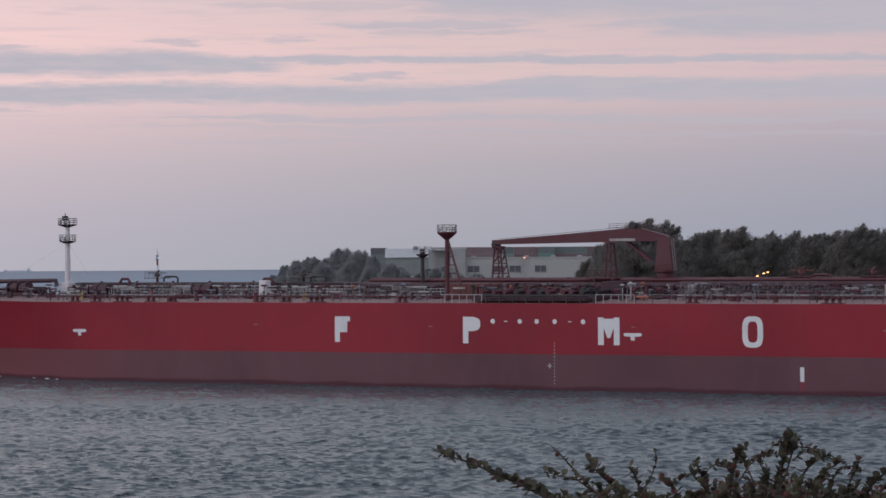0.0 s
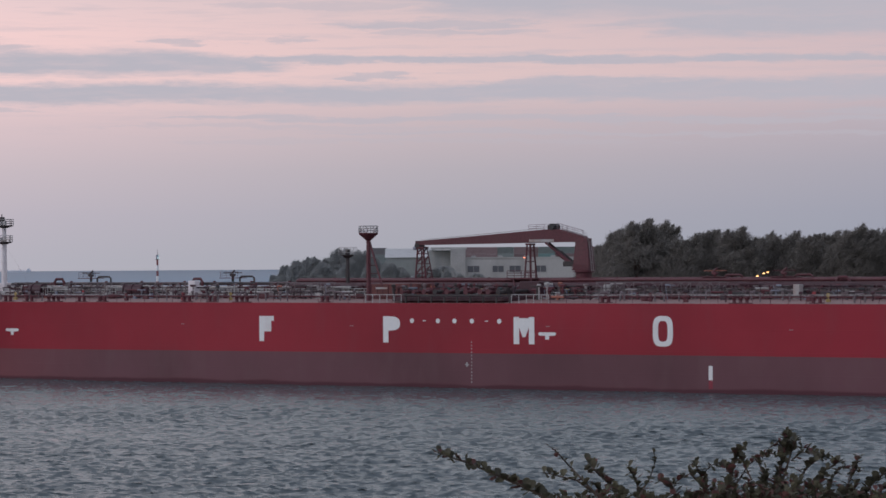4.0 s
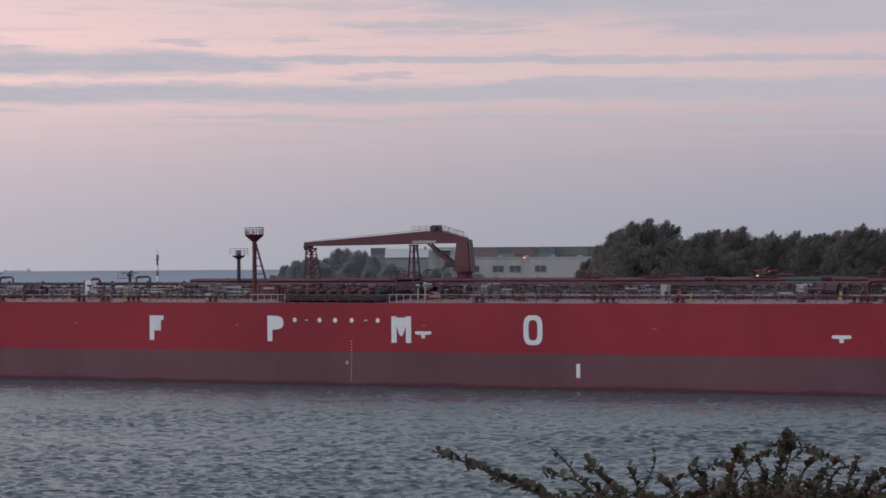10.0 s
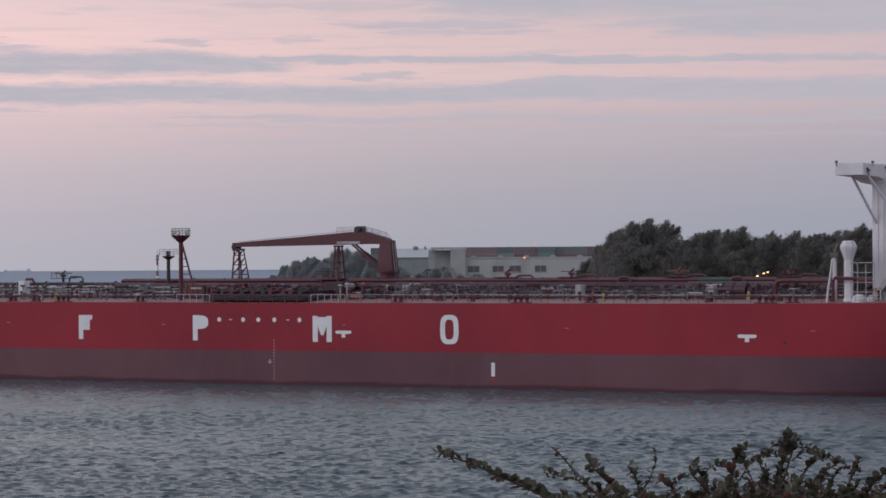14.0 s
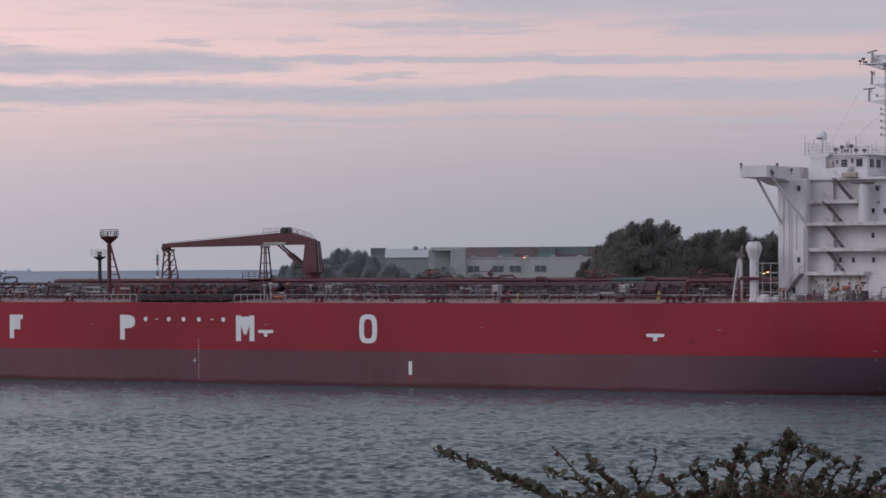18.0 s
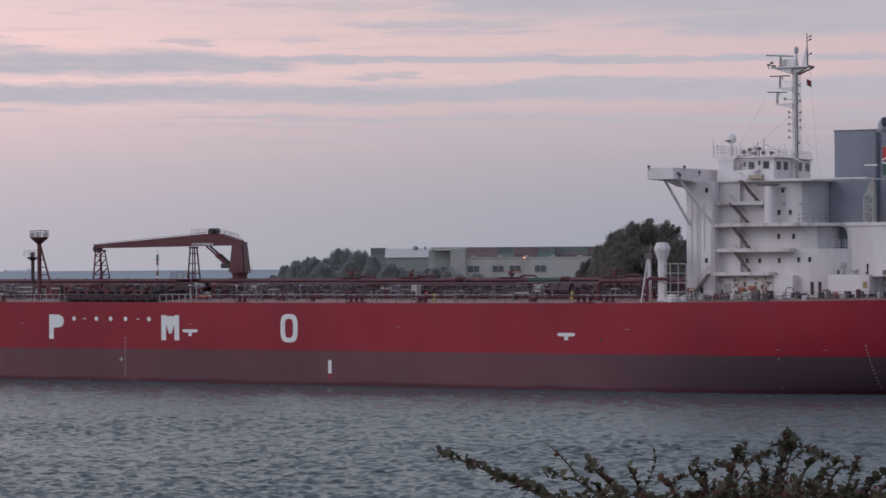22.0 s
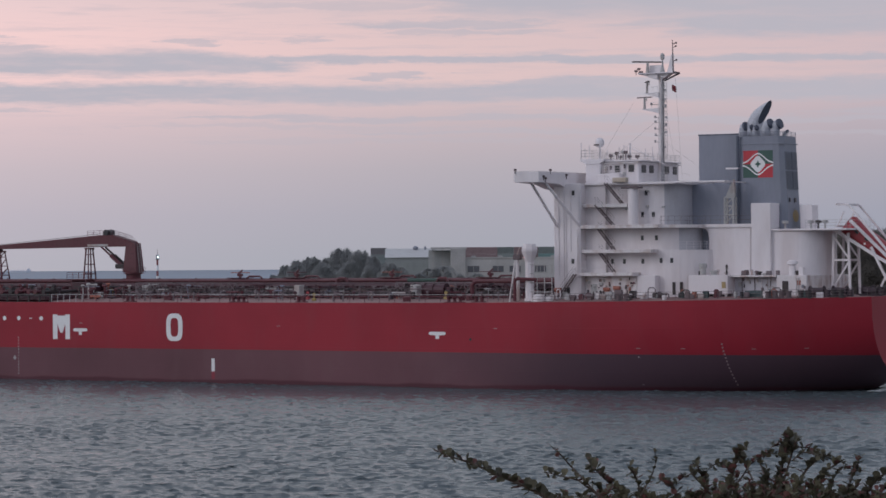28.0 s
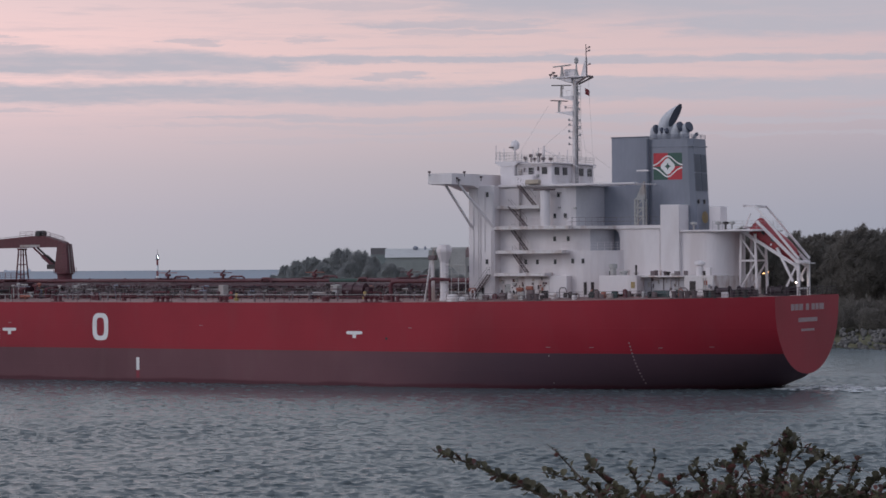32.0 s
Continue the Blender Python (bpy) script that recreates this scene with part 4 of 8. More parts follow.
    lathe(bm, (49.6, -2.8, 28.1), [(0.12, 0), (0.09, 1.6), (0.4, 1.72), (0.56, 1.95), (0.58, 2.25), (0.5, 2.55), (0.3, 2.75), (0.08, 2.82)], 18)
    dome = part("radar_dome", bm, WHITE, wh, "white satellite dome on a stalk", smooth=True)
    bm = B()
    solid(bm, 49.05, 49.75, -3.4, -3.25, 29.95, 30.1, 0.02)
    part("dome_slot", bm, DARK, dome)
    # searchlights and a binnacle on the roof
    for a, y, z in ((51.9, -4.4, 28.6), (52.5, -4.0, 28.9), (53.1, -4.3, 28.45), (53.5, -3.6, 29.0), (54.3, -4.2, 28.5), (52.7, -2.6, 29.1), (55.2, -3.9, 28.45)):
        bm = B()
        rod(bm, (a - 0.2, y, z), (a + 0.22, y, z), 0.22, 0.17, n=10)
        rod(bm, (a, y, 28.1), (a, y, z), 0.07, n=6)
        part("searchlight", bm, CREAM if z > 29 else TREAD, wh)
    # signal derrick lying aft over the roof
    bm = B()
    rod(bm, (53.9, -3.2, 27.95), (53.9, -3.2, 30.1), 0.11, 0.09, n=8)
    rod(bm, (53.9, -3.2, 29.6), (58.6, -3.2, 27.4), 0.06, n=6)
    rod(bm, (53.9, -3.2, 30.05), (56.4, -3.2, 28.45), 0.02, n=4)
    part("signal_derrick", bm, WHITE, wh)
    for pts in (((51.2, -6.95, 26.35), (54.3, -6.95, 26.35), (54.3, -5.9, 26.35)),):
        railing(wh, pts, 0.95, 1.1, WHITE, 0.018)


build_bridge()


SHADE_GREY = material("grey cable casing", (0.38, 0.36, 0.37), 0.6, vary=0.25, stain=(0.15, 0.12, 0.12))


SCANNERS = []


def build_main_mast():
    bm = B()
    rod(bm, (56.62, 0, 28.0), (56.66, 0, 38.3), 0.38, 0.31, n=12)
    rod(bm, (56.5, 0, 25.2), (56.62, 0, 28.0), 0.5, 0.38, n=12)
    mast = part("main_mast", bm, WORN, tanker, "tall white radar mast with yards and scanners")
    # cable trunk and ladder up the after side
    bm = B()
    solid(bm, 56.78, 57.0, -0.42, 0.1, 25.4, 38.2)
    part("cable_trunk", bm, SHADE_GREY, mast, "dark cable trunk")
    # shallow tray on spreading brackets, with a dark after edge
    bm = B()
    solid(bm, 53.9, 58.7, -0.9, 0.9, 38.66, 38.8, 0.02)
    prism(bm, [(54.0, 38.66), (58.0, 38.66), (57.1, 37.95), (56.2, 37.95)], "y", -0.25, 0.25)
    for s in (-1, 1):
        prism(bm, [(54.0, 38.66), (56.4, 38.66), (56.4, 38.0)], "y", min(s * 0.5, s * 0.6), max(s * 0.5, s * 0.6))
    part("mast_platform", bm, WHITE, mast)
    bm = B()
    for y in (-0.85, 0.85):
        beam(bm, (57.0, y * 0.4, 37.85), (58.75, y, 38.72), 0.14, 0.2)
    beam(bm, (58.72, -0.9, 38.75), (58.72, 0.9, 38.75), 0.1, 0.2)
    part("platform_edge", bm, TREAD, mast)
    bm = B()
    solid(bm, 54.8, 56.5, 0.6, 0.66, 38.85, 39.8, 0.01)
    part("spray_screen", bm, WHITE, mast)
    bm = B()
    solid(bm, -1.95, 1.95, -0.1, 0.0, -0.08, 0.08, 0.02)
    front = len(bm.faces)
    solid(bm, -1.9, 1.9, 0.0, 0.12, -0.07, 0.07, 0.02)
    for i, fc in enumerate(bm.faces):
        fc.material_index = int(i >= front)
    SCANNERS.append((part("radar_scanner", mesh_of("radar_scanner", bm, DARK, CREAM), None, mast, "turning bar scanner, dark before and pale behind"), 54.8, 40.13, 28.1, 2.36))
    bm = B()
    rod(bm, (54.85, 0, 38.8), (54.85, 0, 39.6), 0.28, 0.2, n=8)
    rod(bm, (54.85, 0, 39.6), (54.85, 0, 40.05), 0.16, n=8)
    part("scanner_post", bm, CREAM, mast)
    for x, z in ((53.5, 39.1), (53.9, 39.35), (54.2, 38.95)):
        bm = B()
        rod(bm, (x - 0.2, -0.5, z), (x + 0.2, -0.5, z), 0.12, n=6)
        rod(bm, (x, -0.5, 38.6), (x, -0.5, z), 0.05, n=5)
        part("mast_lamp", bm, TREAD, mast)
    for z, x0, x1, post, m in ((37.7, 54.05, 55.4, 54.75, DARK), (35.78, 53.8, 55.35, 54.4, TREAD)):
        bm = B()
        solid(bm, -1.25, 1.25, -0.1, 0.1, -0.06, 0.06, 0.02)
        SCANNERS.append((part("radar_scanner", bm, m, mast, "turning dark bar scanner"), post, z, 29.75 if z > 36 else 28.85, 2.25))
        bm = B()
        rod(bm, (post, 0, z - 1.35), (post, 0, z), 0.18, 0.13, n=8)
        rod(bm, (post + 0.4, -0.3, z - 0.4), (post + 0.4, -0.3, z + 0.15), 0.07, n=6)
        part("scanner_post", bm, CREAM, mast)
        bm = B()
        prism(bm, [(post - 0.35, z - 1.4), (56.5, z - 1.3), (56.5, z - 1.95)], "y", -0.45, 0.45)
        part("scanner_bracket", bm, WHITE, mast)
        railing(mast, [(post + 0.3, -0.44, z - 1.35), (56.4, -0.44, z - 1.3)], 0.7, 0.7, WHITE, 0.02, 1)
    for z, x in ((34.9, 55.5), (33.3, 56.0), (32.7, 56.05), (31.9, 56.0), (31.1, 56.05), (30.3, 56.0), (33.2, 57.5), (32.3, 57.45), (31.4, 57.5), (34.6, 57.4), (36.5, 57.35), (35.4, 57.3), (29.6, 57.3)):
        bm = B()
        rod(bm, (56.66, -0.2, z), (x, -0.4, z), 0.04, n=5)
        solid(bm, x - 0.1, x + 0.1, -0.52, -0.3, z - 0.06, z + 0.24, 0.03)
        part("mast_lamp", bm, SHADE_GREY, mast)
    bm = B()
    for k in range(26):
        solid(bm, 57.02, 57.3, -0.3, 0.3, 28.4 + 0.38 * k, 28.43 + 0.38 * k)
    for y in (-0.3, 0.3):
        rod(bm, (57.3, y, 28.3), (57.25, y, 38.2), 0.02, n=5)
    part("ladder", bm, CREAM, mast)
    bm = B()
    prism(bm, [(57.5, 38.8), (58.35, 38.8), (58.3, 41.1), (58.16, 41.1)], "y", -0.12, 0.12)
    part("topmast", bm, WHITE, mast)
    bm = B()
    rod(bm, (58.32, -0.1, 38.8), (58.24, -0.1, 42.75), 0.09, 0.05, n=6)
    for z, d in ((42.35, 0.42), (41.95, 0.4), (40.25, 0.45)):
        rod(bm, (58.25, -0.1, z - 0.15), (58.25 + d, -0.1, z), 0.05, n=5)
        rod(bm, (58.2 + d, -0.1, z), (58.4 + d, -0.1, z + 0.05), 0.11, n=6)
    part("topmast_pole", bm, RAIL, mast, "grimy pole with navigation lamps")
    bm = B()
    lathe(bm, (56.85, 0, 38.8), [(0.34, 0), (0.12, 0.9), (0.08, 1.55), (0.24, 1.7), (0.27, 2.0), (0.24, 2.25), (0.1, 2.4)], 12)
    part("aerial_dome", bm, CREAM, mast)
    # stays and halyards
    for p, q in (((53.4, -1.0, 35.2), (51.2, -5.8, 28.3)), ((56.8, -0.8, 33.2), (52.0, -5.0, 28.0)), ((57.2, -0.8, 36.8), (60.2, -3.0, 25.4)), ((58.9, -0.9, 38.9), (61.0, -3.5, 25.4)), ((57.0, -0.4, 30.5), (61.4, 1.0, 27.0)), ((56.8, -4.2, 28.0), (61.4, -2.0, 26.0))):
        bm = B()
        rod(bm, p, q, 0.013, n=4)
        part("stay", bm, CREAM, mast)
    bm = B()
    for k in range(6):
        x, z = 58.5 + 0.1 * k, 37.0 - 0.05 * k
        y = -0.9 + 0.05 * math.sin(k * 1.2)
        prism(bm, [(x, z - 0.5), (x + 0.1, z - 0.55), (x + 0.1, z + 0.2), (x, z + 0.25)], "y", y, y + 0.03)
    part("flag", bm, material("dark red bunting", (0.16, 0.02, 0.03), 0.8, vary=0.3), mast, "small dark red flag")


build_main_mast()


def build_funnel():
    bm = B()
    solid(bm, 61.3, 67.6, 0.7, 4.2, 25.0, 31.0, 0.05)
    solid(bm, 61.0, 67.6, -2.2, 4.2, 19.9, 24.95, 0.05)
    cas = part("exhaust_casing", bm, SLATE2, tanker, "tall plain blue grey casing before the funnel")
    bm = B()
    solid(bm, 61.25, 67.65, 0.65, 4.25, 30.95, 31.1)
    part("casing_top", bm, SLATE, cas)
    bm = B()
    x0, x1, t0, t1 = 67.6, 74.3, 67.9, 73.5
    base = [(x0, -2.2), (x1 - 0.7, -2.2), (x1, -1.9), (x1, 1.9), (x1 - 0.7, 2.2), (x0, 2.2)]
    top = [(t0, -2.1), (t1 - 0.7, -2.1), (t1, -1.8), (t1, 1.8), (t1 - 0.7, 2.1), (t0, 2.1)]
    a = [bm.verts.new((x, y, 14.0)) for x, y in base]
    b = [bm.verts.new((x, y, 30.55)) for x, y in top]
    bm.faces.new(b)
    for k in range(6):
        bm.faces.new((a[k], a[(k + 1) % 6], b[(k + 1) % 6], b[k]))
    f = part("funnel", bm, GREY, tanker, "blue grey funnel with a red, green and white emblem")

    def face_y(z):
        return -2.2 + 0.1 * (z - 14) / 16.5 - 0.02

    def plate(name, poly, mat, out=0.0, label=""):
        bm = B()
        bm.faces.new([bm.verts.new((x, face_y(z) - out, z)) for x, z in poly])
        return part(name, bm, mat, f, label)

    cx, cz, w, h = 70.25, 27.22, 1.9, 1.62
    for i, j, m in ((-1, 1, LOGO_RED), (1, 1, GREEN), (-1, -1, GREEN), (1, -1, LOGO_RED)):
        plate("emblem_quarter", [(cx, cz), (cx + i * w, cz), (cx + i * w, cz + j * h), (cx, cz + j * h)], m, 0.01)

    def wave(s, lift):
        """One flowing white line over or under the emblem's middle."""
        pts = []
        for k in range(25):
            u = -1 + k / 12
            pts.append((cx + u * w * 1.04, cz + s * (0.1 + 1.15 * math.exp(-(u * 1.75) ** 2)) + lift))
        return pts

    for s in (1, -1):
        lo, hi = wave(s, -0.09), wave(s, 0.09)
        bm = B()
        for k in range(24):
            q = [lo[k], lo[k + 1], hi[k + 1], hi[k]]
            bm.faces.new([bm.verts.new((x, face_y(z) - 0.022, z)) for x, z in q])
        part("emblem_line", bm, MARK, f)
    ring = [(cx + 0.86 * (1 + 0.1 * math.cos(4 * t)) * math.cos(t), cz + 0.90 * (1 + 0.1 * math.cos(4 * t)) * math.sin(t)) for t in [k * math.tau / 24 for k in range(24)]]
    plate("emblem_centre", ring, MARK, 0.03)
    plate("emblem_diamond", [(cx + (0.44 if k % 2 == 0 else 0.2) * math.cos(k * math.tau / 8), cz + (0.48 if k % 2 == 0 else 0.22) * math.sin(k * math.tau / 8)) for k in range(8)], GREEN, 0.04)
    # rim band, louvres on the after face, portholes
    bm = B()
    solid(bm, 67.8, 73.6, -2.16, 2.16, 29.55, 29.7, 0.02)
    part("rim_band", bm, GREY, f)
    for z0, z1 in ((26.5, 28.65), (24.2, 26.35)):
        for y0, y1 in ((-1.85, -0.15), (0.05, 1.75)):
            xa, xb = 74.3 - 0.8 * (z0 - 14) / 16.55 + 0.04, 74.3 - 0.8 * (z1 - 14) / 16.55 + 0.04
            bm = B()
            prism(bm, [(xa - 0.1, z0), (xa, z0), (xb, z1), (xb - 0.1, z1)], "y", y0, y1)
            lv = part("louvre", bm, SLATE, f, "dark blue slatted louvre panel")
            bm = B()
            for k in range(12):
                t = (k + 0.5) / 12
                x, z = xa + (xb - xa) * t, z0 + (z1 - z0) * t
                prism(bm, [(x, z - 0.03), (x + 0.05, z - 0.07), (x + 0.05, z - 0.05), (x, z)], "y", y0 + 0.05, y1 - 0.05)
            part("louvre_slats", bm, SLATE, f)
    for y in (-1.3, 0.4):
        pane(f, (73.98, y, 22.9), (0, 1, 0), (-0.05, 0, 1), 0.36, 0.5)
    # exhaust uptakes
    bm = B()
    # the great uptake swells up and aft to a slanting mouth
    rings = []
    for j in range(9):
        t = j / 8
        bx, bz = 68.95, 30.4
        mx, mz = 70.45, 33.5
        ring = []
        for k in range(16):
            g = k * math.tau / 16
            p = Vector((bx + 1.05 * math.cos(g), -0.3 + 1.05 * math.sin(g), bz))
            q = Vector((mx - 0.75 * math.cos(g), -0.3 + 1.15 * math.sin(g), mz - 1.4 * math.cos(g)))
            ring.append(bm.verts.new(p.lerp(q, t) + Vector((-0.85, 0, 0.6)) * math.sin(math.pi * t) * (0.5 - 0.5 * math.cos(g))))
        rings.append(ring)
    for p, q in zip(rings, rings[1:]):
        for k in range(16):
            bm.faces.new((p[k], p[(k + 1) % 16], q[(k + 1) % 16], q[k]))
    up = part("main_uptake", bm, STEEL, f, "big raked grey exhaust pipe", smooth=True)
    # a flat dark disc closes the mouth
    bm = B()
    bm.faces.new([bm.verts.new((70.42 - 0.73 * math.cos(k * math.tau / 16), -0.3 + 1.1 * math.sin(k * math.tau / 16), 33.47 - 1.36 * math.cos(k * math.tau / 16))) for k in range(16)])
    part("pipe_mouth", bm, MOUTH_DARK, up, "dark mouth disc")
    for x, y, top, r, d in ((67.95, -0.9, 31.75, 0.62, 0.3), (68.9, -1.3, 31.6, 0.38, 0.3), (69.5, -1.35, 31.55, 0.34, 0.3), (70.75, -0.9, 32.05, 0.6, 0.8), (71.75, -0.5, 32.0, 0.62, 0.8), (72.6, 0.3, 31.1, 0.2, 0.5)):
        bm = B()
        path_pipe(bm, [(x, y, 30.4), (x, y, top - 0.6), (x + d * 0.25, y, top - 0.2), (x + d * 0.75, y - 0.1, top)], r, 12)
        up = part("uptake", bm, STEEL, f, smooth=True)
        bm = B()
        e = Vector((0.94, -0.19, 0.3))
        c = Vector((x + d * 0.75, y - 0.1, top))
        rod(bm, c, c + e * 0.25, r * 1.04, r * 0.98, n=12)
        part("pipe_mouth", bm, MOUTH_DARK, up)
    railing(f, [(67.9, -2.05, 30.55), (73.4, -2.05, 30.55), (73.4, 2.0, 30.55)], 0.5, 1.2, GREY, 0.03)
    bm = B()
    solid(bm, 66.3, 67.9, -2.7, -1.6, 26.65, 26.85, 0.02)
    part("whistle_bracket", bm, WHITE, f)
    bm = B()
    bm.faces.new([bm.verts.new((74.3 - 0.8 * (z - 14) / 16.55 + 0.02, y, z)) for y, z in round_poly(0.5, 21.0, 0.95, 0.75, 10)])
    part("yellow_patch", bm, OCHRE, f)
    # added dark rod stands in for the shadow gap between casing and funnel
    bm = B()
    rod(bm, (67.75, -2.45, 20.0), (67.75, -2.4, 30.6), 0.2, n=8)
    part("gap_rod", bm, SLATE, f, "dark rod for the shadow gap at the funnel's edge")


MOUTH_DARK = material("blue black pipe mouth", (0.075, 0.085, 0.12), 0.6, vary=0.2)
OCHRE = material("faded ochre paint", (0.40, 0.28, 0.11), 0.6, vary=0.25, stain=(0.25, 0.22, 0.18), stain_amount=0.6)
SLATE2 = material("mid blue grey paint", (0.235, 0.250, 0.300), 0.5, vary=0.05, scale=0.4, stretch=(1, 1, 0.3))
build_funnel()


def build_aft_works():
    bm = B()
    solid(bm, 64.8, 70.2, -4.4, 4.4, 13.9, 19.85, 0.08)
    out = [(72.8, -4.4)] + [(75.6 + 3.0 * math.sin(k / 10 * math.pi / 2), -1.4 - 3.0 * math.cos(k / 10 * math.pi / 2)) for k in range(11)]
    out += [(x, -y) for x, y in reversed(out)]
    prism(bm, out, "z", 13.9, 19.25)
    cas = part("engine_casing", bm, WHITE, tanker, "white engine casing behind the accommodation")
    for s in (-1, 1):
        bm = B()
        solid(bm, 70.45, 72.95, min(s * 4.9, s * 1.9), max(s * 4.9, s * 1.9), 13.8, 22.5, 0.06)
        part("vent_trunk", bm, WHITE, cas)
    bm = B()
    solid(bm, 72.9, 82.4, -4.7, 4.7, 19.2, 19.42, 0.04)
    part("casing_top_deck", bm, WHITE, cas)
    railing(cas, [(77.2, -4.6, 19.42), (82.3, -4.6, 19.42), (82.3, 4.6, 19.42)], 1.0, 1.4, CREAM, 0.02)
    railing(cas, [(61.0, -4.5, 20.08), (70.4, -4.5, 20.08)], 1.0, 1.4, RAIL, 0.016, 2)
    bm = B()
    solid(bm, 74.9, 76.4, -0.4, 1.6, 19.4, 22.3, 0.05)
    part("locker", bm, WHITE, cas)
    for a, y, m in ((74.2, -3.4, CREAM), (77.6, -3.8, CREAM), (78.4, -3.5, DARK), (79.4, -3.9, CREAM)):
        bm = B()
        lathe(bm, (a, y, 19.4), [(0.12, 0), (0.12, 0.6), (0.4, 0.7), (0.4, 0.95), (0.1, 1.0)], 10)
        part("mushroom_vent", bm, m, cas)
    # opening under the high deck, with its curved corner
    bm = B()
    solid(bm, 61.8, 64.78, -3.0, -2.8, 17.06, 19.6)
    part("recess_panel", bm, SLATE2, cas, "shaded recess between house and casing")
    bm = B()
    prism(bm, [(64.82, 18.6), (64.82, 19.64), (63.8, 19.64), (64.35, 19.5), (64.66, 19.2)], "y", -4.4, -4.25)
    part("corner_plate", bm, WHITE, cas)
    bm = B()
    solid(bm, 65.0, 74.6, -7.4, 7.4, 13.77, 13.98, 0.04)
    solid(bm, 74.62, 78.4, -7.3, 7.3, 11.0, 13.98, 0.08)
    ph = part("poop_house", bm, WORN, tanker, "low white deck house at the stern")
    bm = B()
    # the recess's shade is put into this wall's colour
    solid(bm, 64.9, 74.4, -6.2, 6.2, 11.0, 13.75, 0.05)
    part("recessed_wall", bm, SHADED_WHITE, ph)
    for a, w in ((75.75, 0.75),):
        pane(ph, (a, -7.3, 12.4), (1, 0, 0), (0, 0, 1), w, 1.8, name="door", mat=DARK)
    pane(ph, (77.45, -7.3, 13.1), (1, 0, 0), (0, 0, 1), 0.4, 0.55, name="hose_box", mat=DULL_ORANGE)
    for a in (77.4, 76.2):
        bm = B()
        lathe(bm, (a, -6.2, 13.95), [(0.45, 0), (0.45, 0.9), (0.4, 1.0), (0.4, 1.2), (0.68, 1.3), (0.64, 1.6), (0.3, 1.8)], 14) if a < 77 else solid(bm, a - 0.3, a + 0.3, -6.6, -6.0, 13.95, 14.9, 0.05)
        part("mushroom_vent", bm, WHITE, ph)
    # white provision boxes on legs at the side
    bm = B()
    solid(bm, 63.85, 68.9, -8.3, -5.9, 11.75, 14.02, 0.06)
    bx = part("store_box", bm, WHITE, tanker, "white store boxes on short legs")
    for a in (64.2, 65.7, 67.2, 68.6):
        for y in (-8.1, -6.3):
            bm = B()
            solid(bm, a - 0.12, a + 0.12, y - 0.12, y + 0.12, 11.0, 11.97)
            part("leg", bm, WHITE, bx)
    pane(bx, (68.4, -8.3, 12.85), (1, 0, 0), (0, 0, 1), 0.5, 0.75, name="yellow_notice", mat=OCHRE)
    for a, y, r, h in ((65.3, -7.3, 0.36, 1.35), (68.3, -7.2, 0.1, 1.2), (66.7, -7.3, 0.38, 0.55)):
        bm = B()
        lathe(bm, (a, y, 14.0), [(r, 0), (r, h * 0.6), (r * 1.35, h * 0.65), (r * 1.35, h), (r * 0.5, h * 1.05)], 12)
        part("vent_head", bm, CREAM if r > 0.2 else DARK, bx)
    rng = random.Random(12)
    for k in range(26):
        # pipes, boxes, lamps and hatches on the deck house
        a, c = rng.uniform(69.2, 78.2), rng.uniform(11.5, 13.7)
        y = -7.32 if a > 74.7 else -6.22
        w, h = rng.uniform(0.06, 0.3), rng.uniform(0.12, 0.6)
        bm = B()
        if k % 4 == 0:
            rod(bm, (a, y - 0.06, 11.6), (a, y - 0.06, 13.7), 0.045, n=5)
        else:
            solid(bm, a - w / 2, a + w / 2, y - 0.12, y + 0.05, c - h / 2, c + h / 2, 0.015)
        part("wall_fitting", bm, rng.choice((TREAD, RAIL, CREAM, WORN, CREAM, GREY, RAIL)), ph)
    for k in range(12):
        # fans, lockers and lashed gear on the low roofs
        a, y = rng.uniform(64.5, 78.0), -rng.uniform(5.2, 7.0)
        r, h = rng.uniform(0.14, 0.34), rng.uniform(0.3, 0.9)
        bm = B()
        if k % 2:
            lathe(bm, (a, y, 13.98), [(r * 0.6, 0), (r * 0.6, h * 0.6), (r, h * 0.65), (r, h * 0.9), (r * 0.4, h)], 10)
        else:
            solid(bm, a - r, a + r, y - 0.2, y + 0.2, 13.98, 13.98 + h * 0.7, 0.04)
        part("roof_gear", bm, rng.choice((DARK, TREAD, CREAM, WORN, RAIL)), bx if a < 68.9 else ph)
    # small provision crane beside the funnel
    bm = B()
    for x in (66.9, 68.0):
        for y in (-4.4, -3.6):
            beam(bm, (x, y, 20.0), (x, y, 23.25), 0.2, 0.2)
    for k in range(3):
        beam(bm, (66.9, -4.4, 20.1 + 1.05 * k), (68.0, -4.4, 21.1 + 1.05 * k), 0.1, 0.14)
        beam(bm, (66.9, -4.4, 21.15 + 1.05 * k), (68.0, -4.4, 21.15 + 1.05 * k), 0.1, 0.2)
    prism(bm, [(66.9, 23.2), (68.1, 23.2), (68.15, 24.2), (67.95, 25.4)], "y", -4.3, -3.8)
    part("stores_crane", bm, CREAM, tanker, "small weathered grey stores crane")
    # bollards, fairleads and a windlass on the poop
    for a, y in ((76.2, -12.6), (77.8, -12.4), (80.0, -12.0), (83.6, -11.0), (58.2, -14.6)):
        bm = B()
        for d in (-0.45, 0.45):
            lathe(bm, (a + d, y, deck_z(a) - 0.05), [(0.3, 0), (0.3, 0.75), (0.38, 0.8), (0.38, 0.95)], 10)
        solid(bm, a - 0.9, a + 0.9, y - 0.4, y + 0.4, deck_z(a) - 0.05, deck_z(a) + 0.12)
